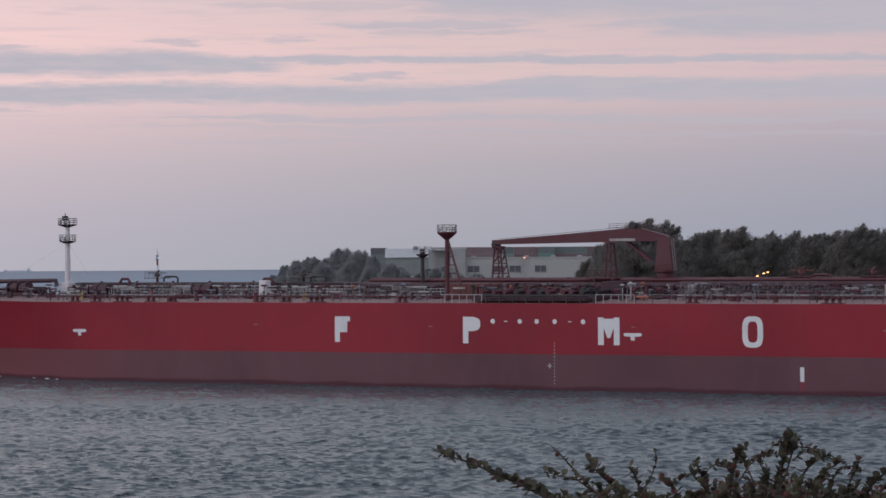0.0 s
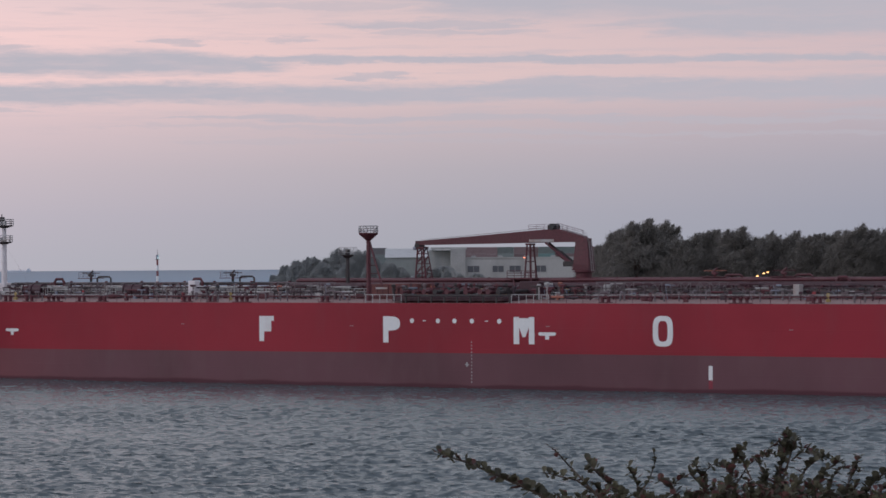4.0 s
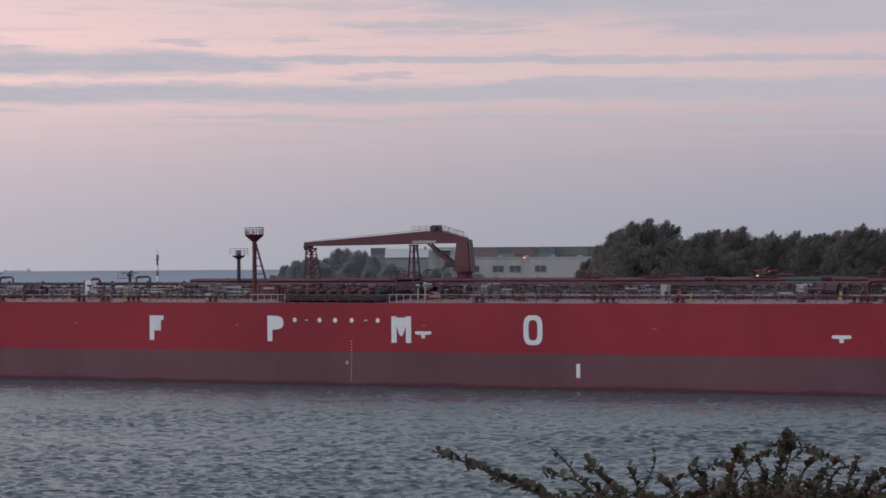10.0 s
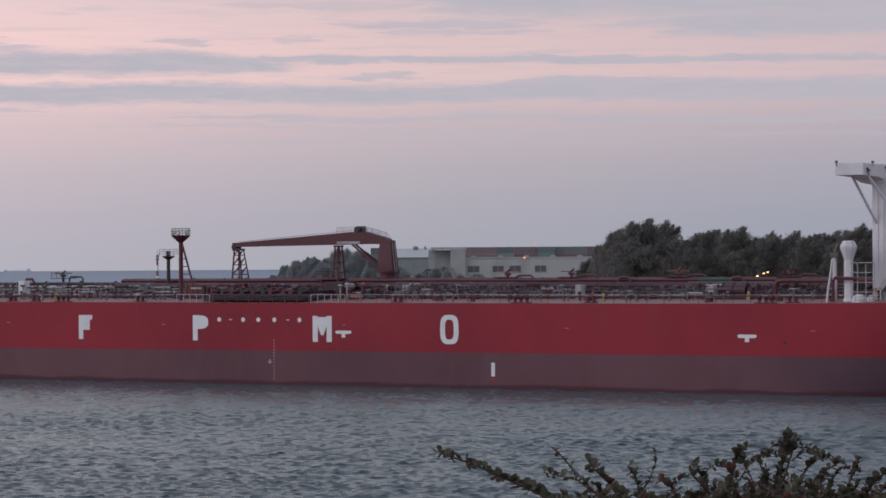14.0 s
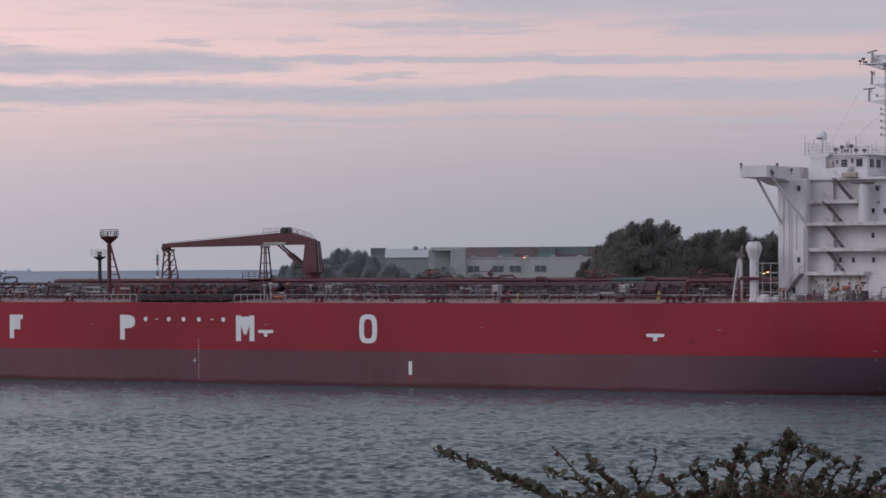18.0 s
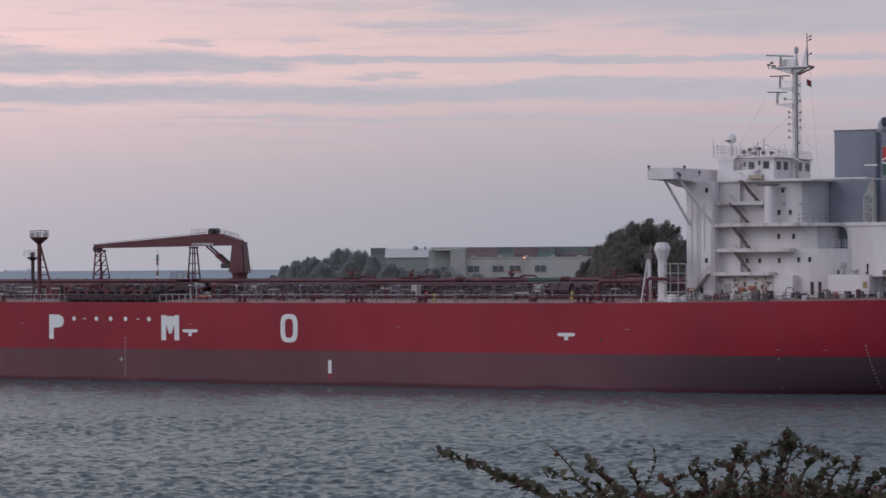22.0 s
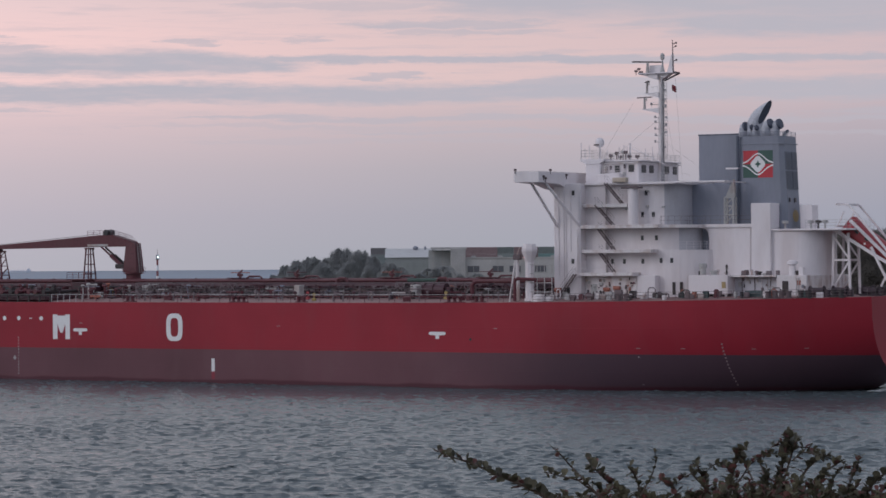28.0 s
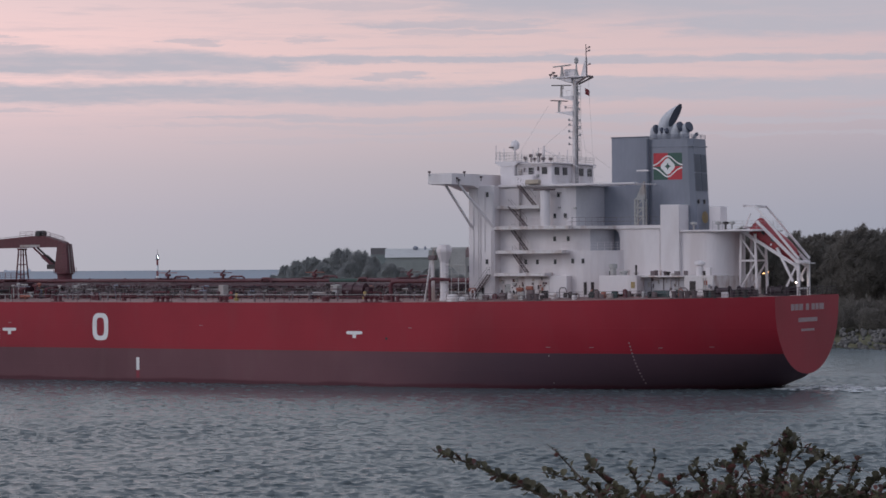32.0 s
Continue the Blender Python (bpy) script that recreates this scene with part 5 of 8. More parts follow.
        part("bollard", bm, TREAD if a < 79 else DARK, tanker)
    for a, y, m in ((80.2, -8.6, PLUM), (82.2, -6.5, PLUM), (84.6, -3.0, PLUM), (83.9, 4.5, PLUM), (82.2, 2.0, PLUM)):
        bm = B()
        rod(bm, (a - 0.9, y, 12.1), (a + 0.9, y, 12.1), 0.45, n=12)
        for d in (-0.9, 0.8):
            rod(bm, (a + d, y, 12.1), (a + d + 0.1, y, 12.1), 0.66, n=14)
        solid(bm, a - 1.1, a + 1.1, y - 0.6, y + 0.6, 11.2, 11.7)
        solid(bm, a + 1.0, a + 1.5, y - 0.4, y + 0.4, 11.3, 12.3, 0.05)
        part("mooring_winch", bm, m, tanker)
    bm = B()
    solid(bm, 80.9, 81.7, -10.8, -10.3, 11.3, 12.05, 0.08)
    part("white_locker", bm, WHITE, tanker)
    bm = B()
    solid(bm, 71.6, 74.4, -10.6, -9.6, 11.0, 11.95, 0.1)
    rod(bm, (71.9, -10.1, 11.95), (74.1, -10.1, 11.95), 0.25, n=8)
    part("hose_reel", bm, DARK_GREEN, tanker, "low dark green covered reel")
    pts = [(a, -half_breadth(a, 11.4) + 0.15, deck_z(a)) for a in (47, 52, 57, 62, 67, 72, 77, 81, 84, 86.9)]
    railing(tanker, pts, 1.0, 1.5, RAIL, 0.022)
    pts = [(87.2, -9.8, 11.5), (87.2, 9.8, 11.5)]
    railing(tanker, pts, 1.0, 1.5, DARK, 0.035)


PLUM = material("dark plum winch paint", (0.042, 0.024, 0.032), 0.6, vary=0.3)
build_aft_works()


def build_lifeboat():
    # launching ramp: four raked beams, legs and a lifting frame
    bm = B()
    for y in (-1.6, 1.6):
        beam(bm, (79.6, y, 19.3), (86.9, y, 14.9), 0.24, 0.36)
        beam(bm, (81.6, y, 20.4), (86.9, y, 15.4), 0.22, 0.34)
        beam(bm, (86.9, y, 15.7), (86.9, y, 11.5), 0.32, 0.34)
        beam(bm, (84.2, y, 17.2), (86.2, y, 13.2), 0.26, 0.3)
        beam(bm, (86.9, y, 15.6), (85.4, y, 12.6), 0.2, 0.22)
        for x, x2 in ((79.4, 79.6), (81.6, 81.4)):
            beam(bm, (x2, y, 18.9), (x, y, 11.6), 0.26, 0.28)
        beam(bm, (79.4, y, 15.7), (81.6, y, 15.7), 0.2, 0.24)
        beam(bm, (79.5, y, 18.6), (81.5, y, 15.8), 0.16, 0.2)
        beam(bm, (79.5, y, 12.4), (81.5, y, 15.6), 0.16, 0.2)
    for x, z in ((79.9, 19.7), (83.4, 17.6), (86.9, 15.6), (86.9, 12.4), (79.4, 15.7)):
        beam(bm, (x, -1.6, z), (x, 1.6, z), 0.2, 0.24)
    ramp = part("launching_ramp", bm, WHITE, tanker, "white steel ramp for the free-fall boat")
    bm = B()
    for y in (-1.75, 1.75):
        beam(bm, (87.0, y, 15.9), (81.5, y, 22.2), 0.2, 0.26)
        beam(bm, (81.5, y, 22.2), (80.0, y, 22.25), 0.18, 0.22)
        beam(bm, (80.2, y, 19.8), (80.9, y, 21.4), 0.14, 0.18)
    beam(bm, (81.3, -1.75, 22.2), (81.3, 1.75, 22.2), 0.24, 0.28)
    beam(bm, (80.1, -1.9, 22.3), (80.1, 1.9, 22.3), 0.3, 0.2)
    part("lifting_frame", bm, WHITE, ramp)
    bm = B()
    solid(bm, 85.9, 87.7, -1.9, 1.9, 15.3, 15.42, 0.02)
    part("boarding_step", bm, WHITE, ramp)
    # the boat: a fair covered hull lying nose down aft
    bm = B()
    n, length = 11, 6.6
    rings = []
    for i in range(n):
        t = i / (n - 1)
        w = 1.55 * (1 - abs(2 * t - 0.85) ** 3.2 * 0.72 if t > 0.42 else 1 - abs(2 * t - 0.85) ** 3.2 * 0.35)
        x = -length / 2 + length * t
        ring = []
        for k in range(14):
            g = k * math.tau / 14
            cz = math.sin(g)
            ring.append(bm.verts.new((x, w * math.cos(g), (1.35 if cz > 0 else 1.05) * cz * (0.55 + 0.45 * w / 1.55) + (0.25 if t < 0.3 and cz > 0.6 else 0))))
        rings.append(ring)
    for a, b in zip(rings, rings[1:]):
        for k in range(14):
            bm.faces.new((a[k], a[(k + 1) % 14], b[(k + 1) % 14], b[k]))
    bm.faces.new(rings[0])
    bm.faces.new(rings[-1][::-1])
    boat = part("lifeboat", bm, ORANGE, tanker, "dull red enclosed free-fall lifeboat on its ramp", smooth=True)
    boat.matrix_basis = pose(83.35, 0, 17.75, 0, 35, 0)
    bm = B()
    solid(bm, -3.2, -2.2, -0.6, 0.6, 1.0, 1.55, 0.12)
    part("conning_hatch", bm, ORANGE, boat)
    for x in (-1.5, 0.0, 1.5):
        bm = B()
        solid(bm, x - 0.25, x + 0.25, -1.6, -1.45, 0.3, 0.6, 0.03)
        part("porthole", bm, GLASS, boat)
    for a, y, z in ((86.2, -0.2, 13.05),):
        bm = B()
        solid(bm, a - 0.22, a + 0.22, y - 0.1, y + 0.1, z - 0.08, z + 0.08, 0.03)
        part("stern_lamp", bm, LAMP_WHITE, tanker, "lit white stern lamp")


LAMP_WHITE = glow("lit white lamp", (1.0, 0.86, 0.7), 9.0)
build_lifeboat()


# ---- the tanker's deck gear ----
OXIDE_DARK = material("dark red winch paint", (0.062, 0.022, 0.030), 0.55, vary=0.25)


def build_crane():
    bm = B()
    lathe(bm, (-23.1, 0, 11.0), [(1.2, 0), (1.2, 2.6), (1.02, 2.7), (1.02, 3.3), (1.15, 3.35), (1.15, 3.6), (1.05, 3.65)], 18)
    # upright tower tapering to the boom's heel
    a = [bm.verts.new((-23.1 + x, y, 14.6)) for x, y in ((-1.15, -0.9), (1.15, -0.9), (1.15, 0.9), (-1.15, 0.9))]
    b = [bm.verts.new((-23.1 + x, y, 18.6)) for x, y in ((-0.75, -0.7), (0.75, -0.7), (0.75, 0.7), (-0.75, 0.7))]
    bm.faces.new(b)
    bm.faces.new(a[::-1])
    for k in range(4):
        bm.faces.new((a[k], a[(k + 1) % 4], b[(k + 1) % 4], b[k]))
    crane = part("crane", bm, OXIDE, tanker, "red oxide hose crane with its boom at rest")
    bm = B()
    prism(bm, [(-46.9, 17.85), (-46.9, 18.4), (-46.2, 18.5), (-38.0, 19.05), (-28.4, 19.75), (-26.2, 19.75), (-22.9, 18.85), (-22.35, 18.1), (-26.0, 18.15), (-30.4, 18.1), (-46.2, 17.95)], "y", -0.65, 0.65)
    bmesh.ops.bevel(bm, geom=[e for e in bm.edges], offset=0.04, segments=1, affect="EDGES")
    part("boom", bm, OXIDE, crane)
    bm = B()
    solid(bm, -47.1, -46.3, -0.5, 0.5, 17.4, 18.5, 0.08)
    rod(bm, (-46.7, -0.7, 17.9), (-46.7, 0.7, 17.9), 0.35, n=12)
    part("boom_head", bm, DARK, crane)
    bm = B()
    solid(bm, -27.9, -26.6, -0.6, 0.6, 19.6, 20.35, 0.12)
    rod(bm, (-27.2, -0.8, 20.1), (-27.2, 0.8, 20.1), 0.4, n=12)
    part("hoist_winch", bm, BLACK, crane)
    bm = B()
    solid(bm, -30.4, -26.9, -0.72, -0.68, 18.2, 18.52)
    part("name_board", bm, CREAM, crane, "pale name board without readable letters")
    for y in (-0.45, 0.45):
        bm = B()
        rod(bm, (-28.2, y, 18.1), (-26.6, y, 16.9), 0.14, n=8)
        rod(bm, (-26.6, y, 16.9), (-24.6, y, 15.4), 0.26, n=10)
        part("ram", bm, DARK if y > 0 else OXIDE, crane)
    bm = B()
    solid(bm, -25.6, -24.1, -0.9, 0.9, 15.1, 15.75, 0.08)
    part("cab", bm, DARK, crane)
    railing(crane, [(-30.5, -0.6, 19.65), (-26.2, -0.6, 19.75), (-22.9, -0.6, 18.85)], 0.7, 1.0, OXIDE, 0.02)
    railing(crane, [(-26.4, -0.75, 19.65), (-22.8, -0.75, 18.7), (-22.2, -0.75, 18.1)], 0.9, 0.8, RAIL, 0.018)
    bm = B()
    for s in (-1, 1):
        rod(bm, (-46.4, s * 0.25, 18.6), (-28.0, s * 0.25, 19.98), 0.022, n=5)
    part("hoist_rope", bm, CREAM, crane)
    bm = B()
    lathe(bm, (-23.1, 0, 14.4), [(1.4, 0), (1.4, 0.1)], 18)
    part("ring_platform", bm, OXIDE, crane)
    railing(crane, [(-24.2, -1.1, 14.5), (-22.0, -1.1, 14.5), (-21.9, 1.1, 14.5)], 0.8, 0.9, OXIDE, 0.018)
    bm = B()
    for k in range(12):
        solid(bm, -21.92 - 0.03 * k, -21.82 - 0.03 * k, -0.3, 0.3, 14.6 + 0.32 * k, 14.64 + 0.32 * k)
    for s in (-0.3, 0.3):
        rod(bm, (-21.85, s, 14.4), (-22.25, s, 18.5), 0.04, n=5)
    part("ladder", bm, CREAM, crane)
    # boom rests: tapered lattice towers
    for a0, a1, t0, t1, top in ((-46.9, -44.9, -46.7, -45.9, 17.6), (-31.05, -30.05, -30.8, -30.4, 17.9)):
        bm = B()
        legs = []
        for y in (-1.1, 1.1):
            for xb, xt in ((a0, t0), (a1, t1)):
                p, q = Vector((xb, y, 11.2)), Vector((xt, y * 0.45, top))
                beam(bm, p, q, 0.16, 0.16)
                legs.append((p, q))
        for k in range(5):
            t, t2 = k / 5 + 0.08, (k + 1) / 5 + 0.04
            for i, j in ((0, 1), (2, 3), (0, 2), (1, 3)):
                beam(bm, legs[i][0].lerp(legs[i][1], t), legs[j][0].lerp(legs[j][1], t), 0.1, 0.12)
                if a0 < -40:
                    beam(bm, legs[i][0].lerp(legs[i][1], t), legs[j][0].lerp(legs[j][1], min(t2, 1)), 0.08, 0.1)
        solid(bm, t0 - 0.15, t1 + 0.15, -0.7, 0.7, top - 0.1, top + 0.12)
        part("boom_rest", bm, OXIDE, tanker, "red oxide lattice rest under the boom")
    bm = B()
    solid(bm, -32.6, -28.6, -2.6, 1.6, 13.55, 13.7)
    r = part("rest_platform", bm, OXIDE, tanker)
    railing(r, [(-32.6, -2.5, 13.7), (-28.6, -2.5, 13.7)], 0.9, 1.0, OXIDE, 0.035)


build_crane()


STORE_RED = material("faded red store paint", (0.145, 0.040, 0.036), 0.6, vary=0.2, scale=0.6, stain=(0.09, 0.03, 0.028), stain_amount=0.6)


def build_posts():
    # midship floodlight mast near the side
    bm = B()
    rod(bm, (-46.2, -13.6, 11.0), (-46.2, -13.6, 18.9), 0.3, 0.27, n=12)
    beam(bm, (-46.1, -13.6, 18.6), (-44.3, -13.6, 13.0), 0.18, 0.2)
    for k in range(5):
        z = 13.4 + k * 1.0
        x = -44.3 - (z - 13.0) / 5.6 * 1.8
        rod(bm, (-46.2, -13.6, z), (x, -13.6, z), 0.06, n=5)
    m = part("floodlight_mast", bm, OXIDE, tanker, "rust red post with a pale railed lamp basket")
    bm = B()
    lathe(bm, (-46.2, -13.6, 18.5), [(0.3, 0), (1.15, 0.75), (1.2, 0.85), (1.2, 0.95)], 12)
    part("basket_floor", bm, OXIDE, m)
    ring = [(-46.2 + 1.2 * math.cos(k * math.tau / 8), -13.6 + 1.2 * math.sin(k * math.tau / 8), 19.45) for k in range(9)]
    railing(m, ring, 0.85, 0.9, CREAM, 0.05)
    for k in range(5):
        bm = B()
        x, y = -46.2 + 1.0 * math.cos(k * 1.25), -13.6 + 1.0 * math.sin(k * 1.25)
        solid(bm, x - 0.2, x + 0.2, y - 0.2, y + 0.2, 19.5, 19.95, 0.04)
        part("floodlight", bm, WHITE, m)
    # thinner post inboard
    bm = B()
    rod(bm, (-56.0, -2.6, 11.0), (-56.0, -2.6, 16.7), 0.27, 0.24, n=10)
    p = part("signal_post", bm, DARK, tanker, "dark post with a small railed top")
    bm = B()
    lathe(bm, (-56.0, -2.6, 16.3), [(0.25, 0), (0.85, 0.4), (0.85, 0.5)], 10)
    solid(bm, -56.25, -55.75, -2.85, -2.35, 16.8, 17.5, 0.05)
    part("post_head", bm, DARK, p)
    railing(p, [(-56.9, -3.4, 16.8), (-55.1, -3.4, 16.8), (-55.1, -1.8, 16.8)], 0.9, 0.8, CREAM, 0.035)
    # fore mast
    bm = B()
    rod(bm, (-114.6, 0, 13.0), (-114.6, 0, 21.2), 0.42, 0.3, n=12)
    solid(bm, -115.3, -113.9, -0.8, 0.8, 11.0, 13.2, 0.06)
    f = part("fore_mast", bm, WHITE, tanker, "rust-streaked white fore mast with two lamp platforms")
    for z, r in ((18.9, 1.15), (21.2, 1.3)):
        bm = B()
        lathe(bm, (-114.6, 0, z - 0.3), [(0.3, 0), (r, 0.3), (r, 0.42)], 12)
        part("lamp_platform", bm, DARK, f)
        ring = [(-114.6 + r * math.cos(k * math.tau / 8), r * math.sin(k * math.tau / 8), z + 0.1) for k in range(9)]
        railing(f, ring, 0.85, 0.9, CREAM, 0.045)
        for d in (-0.7, 0.1, 0.8):
            bm = B()
            solid(bm, -114.6 + d - 0.15, -114.6 + d + 0.15, -0.9, -0.6, z + 0.15, z + 0.6, 0.03)
            part("floodlight", bm, CREAM, f)
    bm = B()
    rod(bm, (-114.9, 0, 21.3), (-115.0, 0, 22.9), 0.12, 0.06, n=8)
    solid(bm, -115.4, -114.6, -0.3, 0.3, 21.9, 22.5, 0.1)
    part("masthead_lamp", bm, DARK, f)
    for x in (-125, -104):
        bm = B()
        rod(bm, (-114.6, 0, 18.8), (x, -6, 11.2), 0.008, n=4)
        part("stay", bm, RAIL, f)
    # white box posts along the pipes
    for a, y, w in ((-77.6, -6.4, 0.54), (25.5, -6.6, 0.5), (-17.5, -4.5, 0.45), (8.0, -6.5, 0.4)):
        bm = B()
        solid(bm, a - w, a + w, y - 0.6, y + 0.6, 11.0, 13.5 if w > 0.5 else 12.9, 0.05)
        bx = part("vent_box", bm, WHITE if w > 0.5 else CREAM, tanker, "white ventilation box")
        bm = B()
        solid(bm, a - w * 0.7, a + w * 0.7, y - 0.64, y - 0.58, 11.3, 11.9)
        part("vent_grille", bm, CREAM, bx)
    # deck house beside the manifold
    bm = B()
    solid(bm, -49.5, -42.3, -8.1, -4.5, 11.0, 13.05, 0.05)
    h = part("deck_store", bm, STORE_RED, tanker, "rust red ribbed deck store with pale notice")
    for k in range(9):
        bm = B()
        a = -49.1 + k * 0.82
        solid(bm, a - 0.05, a + 0.05, -8.17, -8.09, 11.05, 12.95)
        part("rib", bm, OXIDE, h)
    pane(h, (-47.6, -8.12, 12.5), (1, 0, 0), (0, 0, 1), 1.7, 0.22, name="notice", mat=CREAM)
    pane(h, (-44.2, -8.12, 12.0), (1, 0, 0), (0, 0, 1), 0.8, 1.7, name="door", mat=DARK)
    # big cowl ventilator and raked post before the accommodation
    for s in (-1, 1):
        bm = B()
        lathe(bm, (45.2, s * 13.2, 11.0), [(0.66, 0), (0.66, 0.3), (0.55, 0.4), (0.55, 4.7), (0.6, 4.9), (1.0, 6.0), (1.0, 6.3), (0.72, 6.85), (0.5, 6.9)], 8)
        v = part("cowl_ventilator", bm, WHITE, tanker, "tall white cowl ventilator")
        bm = B()
        rod(bm, (43.55, s * 13.2, 11.0), (43.50, s * 13.2, 16.0), 0.3, 0.24, n=10)
        beam(bm, (42.45, s * 13.2, 10.9), (43.25, s * 13.2, 15.8), 0.12, 0.16)
        beam(bm, (42.95, s * 14.2, 10.9), (43.35, s * 13.4, 15.8), 0.12, 0.16)
        for k in range(6):
            rod(bm, (42.65 + 0.1 * k, s * 13.2, 11.8 + 0.7 * k), (43.50, s * 13.2, 11.8 + 0.7 * k), 0.05, n=5)
        rod(bm, (43.50, s * 13.2, 16.6), (43.85, s * 13.2, 17.5), 0.05, n=5)
        pp = part("raked_post", bm, WORN, tanker, "cream post stayed by raked legs")
        bm = B()
        solid(bm, 43.05, 44.05, s * 13.2 - 0.3, s * 13.2 + 0.3, 16.0, 16.6, 0.05)
        part("post_lamp", bm, TREAD, pp)
        bm = B()
        path_pipe(bm, [(43.7, s * 14.2, 11.0), (43.7, s * 14.2, 13.4), (44.0, s * 14.2, 13.7), (46.6, s * 14.2, 13.6)], 0.2, 8)
        part("vapour_pipe", bm, OXIDE, tanker, "dark red bent vapour pipe")
        railing(tanker, [(45.4, s * 13.6, 11.0), (48.4, s * 13.6, 11.0)], 4.4, 1.0, CREAM, 0.05, 4)


build_posts()


def build_pipes():
    rng = random.Random(11)
    rng_fore = random.Random(5)
    rack = part("pipe_rack", solid(solid(B(), -64.5, 44.5, -1.9, 1.9, 13.12, 13.2), -112.0, -64.5, -1.9, 1.9, 12.84, 12.9), OXIDE, tanker, "long rust red pipe rack over the deck")
    for y, r, z, m in ((-1.6, 0.2, 13.42, PIPE), (-1.0, 0.26, 13.46, PIPE), (-0.2, 0.22, 13.42, OXIDE), (0.6, 0.26, 13.46, PIPE), (1.4, 0.2, 13.4, OXIDE), (-2.6, 0.3, 12.2, CREAM), (-3.6, 0.22, 11.9, OXIDE), (-4.4, 0.3, 11.7, DARK), (3.0, 0.3, 12.2, DARK), (-3.1, 0.4, 12.75, OXIDE_DARK), (-2.2, 0.42, 11.75, OXIDE_DARK), (-0.6, 0.45, 12.4, DARK)):
        bm = B()
        rod(bm, (-64.5, y, z), (44.5, y, z), r, n=8)
        part("pipe", bm, m, rack)
    # thinner, darker run on the fore deck, with pale small-bore pipes below it
    for y, r, z, m in ((-1.6, 0.15, 13.05, DARK), (-1.0, 0.17, 13.08, OXIDE_DARK), (-0.2, 0.15, 13.05, DARK), (0.6, 0.16, 13.08, PIPE), (1.4, 0.15, 13.05, OXIDE), (-2.6, 0.16, 12.6, CREAM), (-3.4, 0.1, 12.25, CREAM), (-3.9, 0.12, 11.9, RAIL), (-4.4, 0.12, 11.6, OXIDE), (3.0, 0.3, 12.2, RAIL), (-2.2, 0.2, 11.9, CREAM), (-0.6, 0.3, 12.3, RAIL)):
        bm = B()
        rod(bm, (-112, y, z), (-64.5, y, z), r, n=8)
        part("pipe", bm, m, rack)
    for k in range(30):
        a, z, w = rng_fore.uniform(-110, -52), rng_fore.choice((12.0, 12.3, 12.6, 12.8)), rng_fore.uniform(0.8, 2.2)
        if -52.5 < a + w or abs(a + 77.6) < w + 0.8:
            continue
        bm = B()
        rod(bm, (a - w, -5.35, z), (a + w, -5.35, z), rng_fore.uniform(0.06, 0.11), n=6)
        for d in (-0.8, 0.8):
            rod(bm, (a + d * w, -5.35, 11.0), (a + d * w, -5.35, z), 0.05, n=5)
        part("branch_pipe", bm, CREAM, rack)
    for y, r, z in ((-1.2, 0.3, 13.5), (-2.6, 0.2, 12.4), (-3.4, 0.25, 11.9)):
        bm = B()
        path_pipe(bm, [(-134, y, z - 0.2), (-116.6, y, z), (-115.8, y, z + 0.05), (-115.6, y, z - 0.8)], r, 8)
        part("pipe", bm, OXIDE_DARK, rack)
    for a, y in ((-119.5, -4.5), (-127.0, -5.0)):
        bm = B()
        rod(bm, (a - 1.6, y, 12.5), (a + 1.6, y, 12.5), 0.7, n=14)
        for d in (-1.6, 0.0, 1.5):
            rod(bm, (a + d, y, 12.5), (a + d + 0.14, y, 12.5), 0.98, n=16)
        solid(bm, a - 2.0, a + 2.0, y - 0.7, y + 0.7, 11.1, 11.9, 0.04)
        part("windlass", bm, OXIDE_DARK, tanker, "dark red windlass on the fore deck")
    frame = B()
    for y in (-1.8, 1.8):
        beam(frame, (0, y, 11.2), (0, y, 13.15), 0.16, 0.16)
    beam(frame, (0, -4.8, 12.55), (0, 2.0, 12.55), 0.14, 0.14)
    beam(frame, (0, -4.6, 11.1), (0, -4.6, 12.6), 0.14, 0.14)
    beam(frame, (0, -4.6, 12.5), (0, -1.8, 13.1), 0.1, 0.1)
    me_c, me_r = mesh_of("support_frame", frame.copy(), RAIL), mesh_of("support_frame", frame, OXIDE)
    a = -111.0
    while a < 44:
        f = part("support_frame", me_c if rng.random() < 0.6 else me_r, None, rack)
        f.matrix_basis = Matrix.Translation((a, 0, 0))
        a += 3.1
    bm = B()
    rod(bm, (21.5, -1.6, 13.44), (26.2, -1.6, 13.44), 0.27, n=10)
    part("lagging", bm, material("faded green lagging", (0.06, 0.10, 0.085), 0.8, vary=0.2), rack, "green lagging round the pipe")
    # pipe seams: flange collars
    col = mesh_of("flange", lathe(B(), (0, 0, 0), [(0.36, -0.06), (0.36, 0.06)], 10), PIPE)
    for k in range(26):
        f = part("flange", col, None, rack)
        f.matrix_basis = pose(-108 + 6 * k, rng.choice((-1.0, -1.0, 0.6)), 13.46 if k > 7 else 13.08, 0, 90, 0)
    # railings along the walkway
    railing(tanker, [(-112, -5.0, 11.3), (-50.5, -5.0, 11.3)], 1.1, 1.5, CREAM, 0.045)
    railing(tanker, [(-19.0, -5.2, 11.3), (44.0, -5.2, 11.3)], 1.15, 1.5, RAIL, 0.045)
    railing(tanker, [(-18.0, -3.2, 12.2), (20.0, -3.2, 12.2)], 0.95, 1.2, RAIL, 0.04)
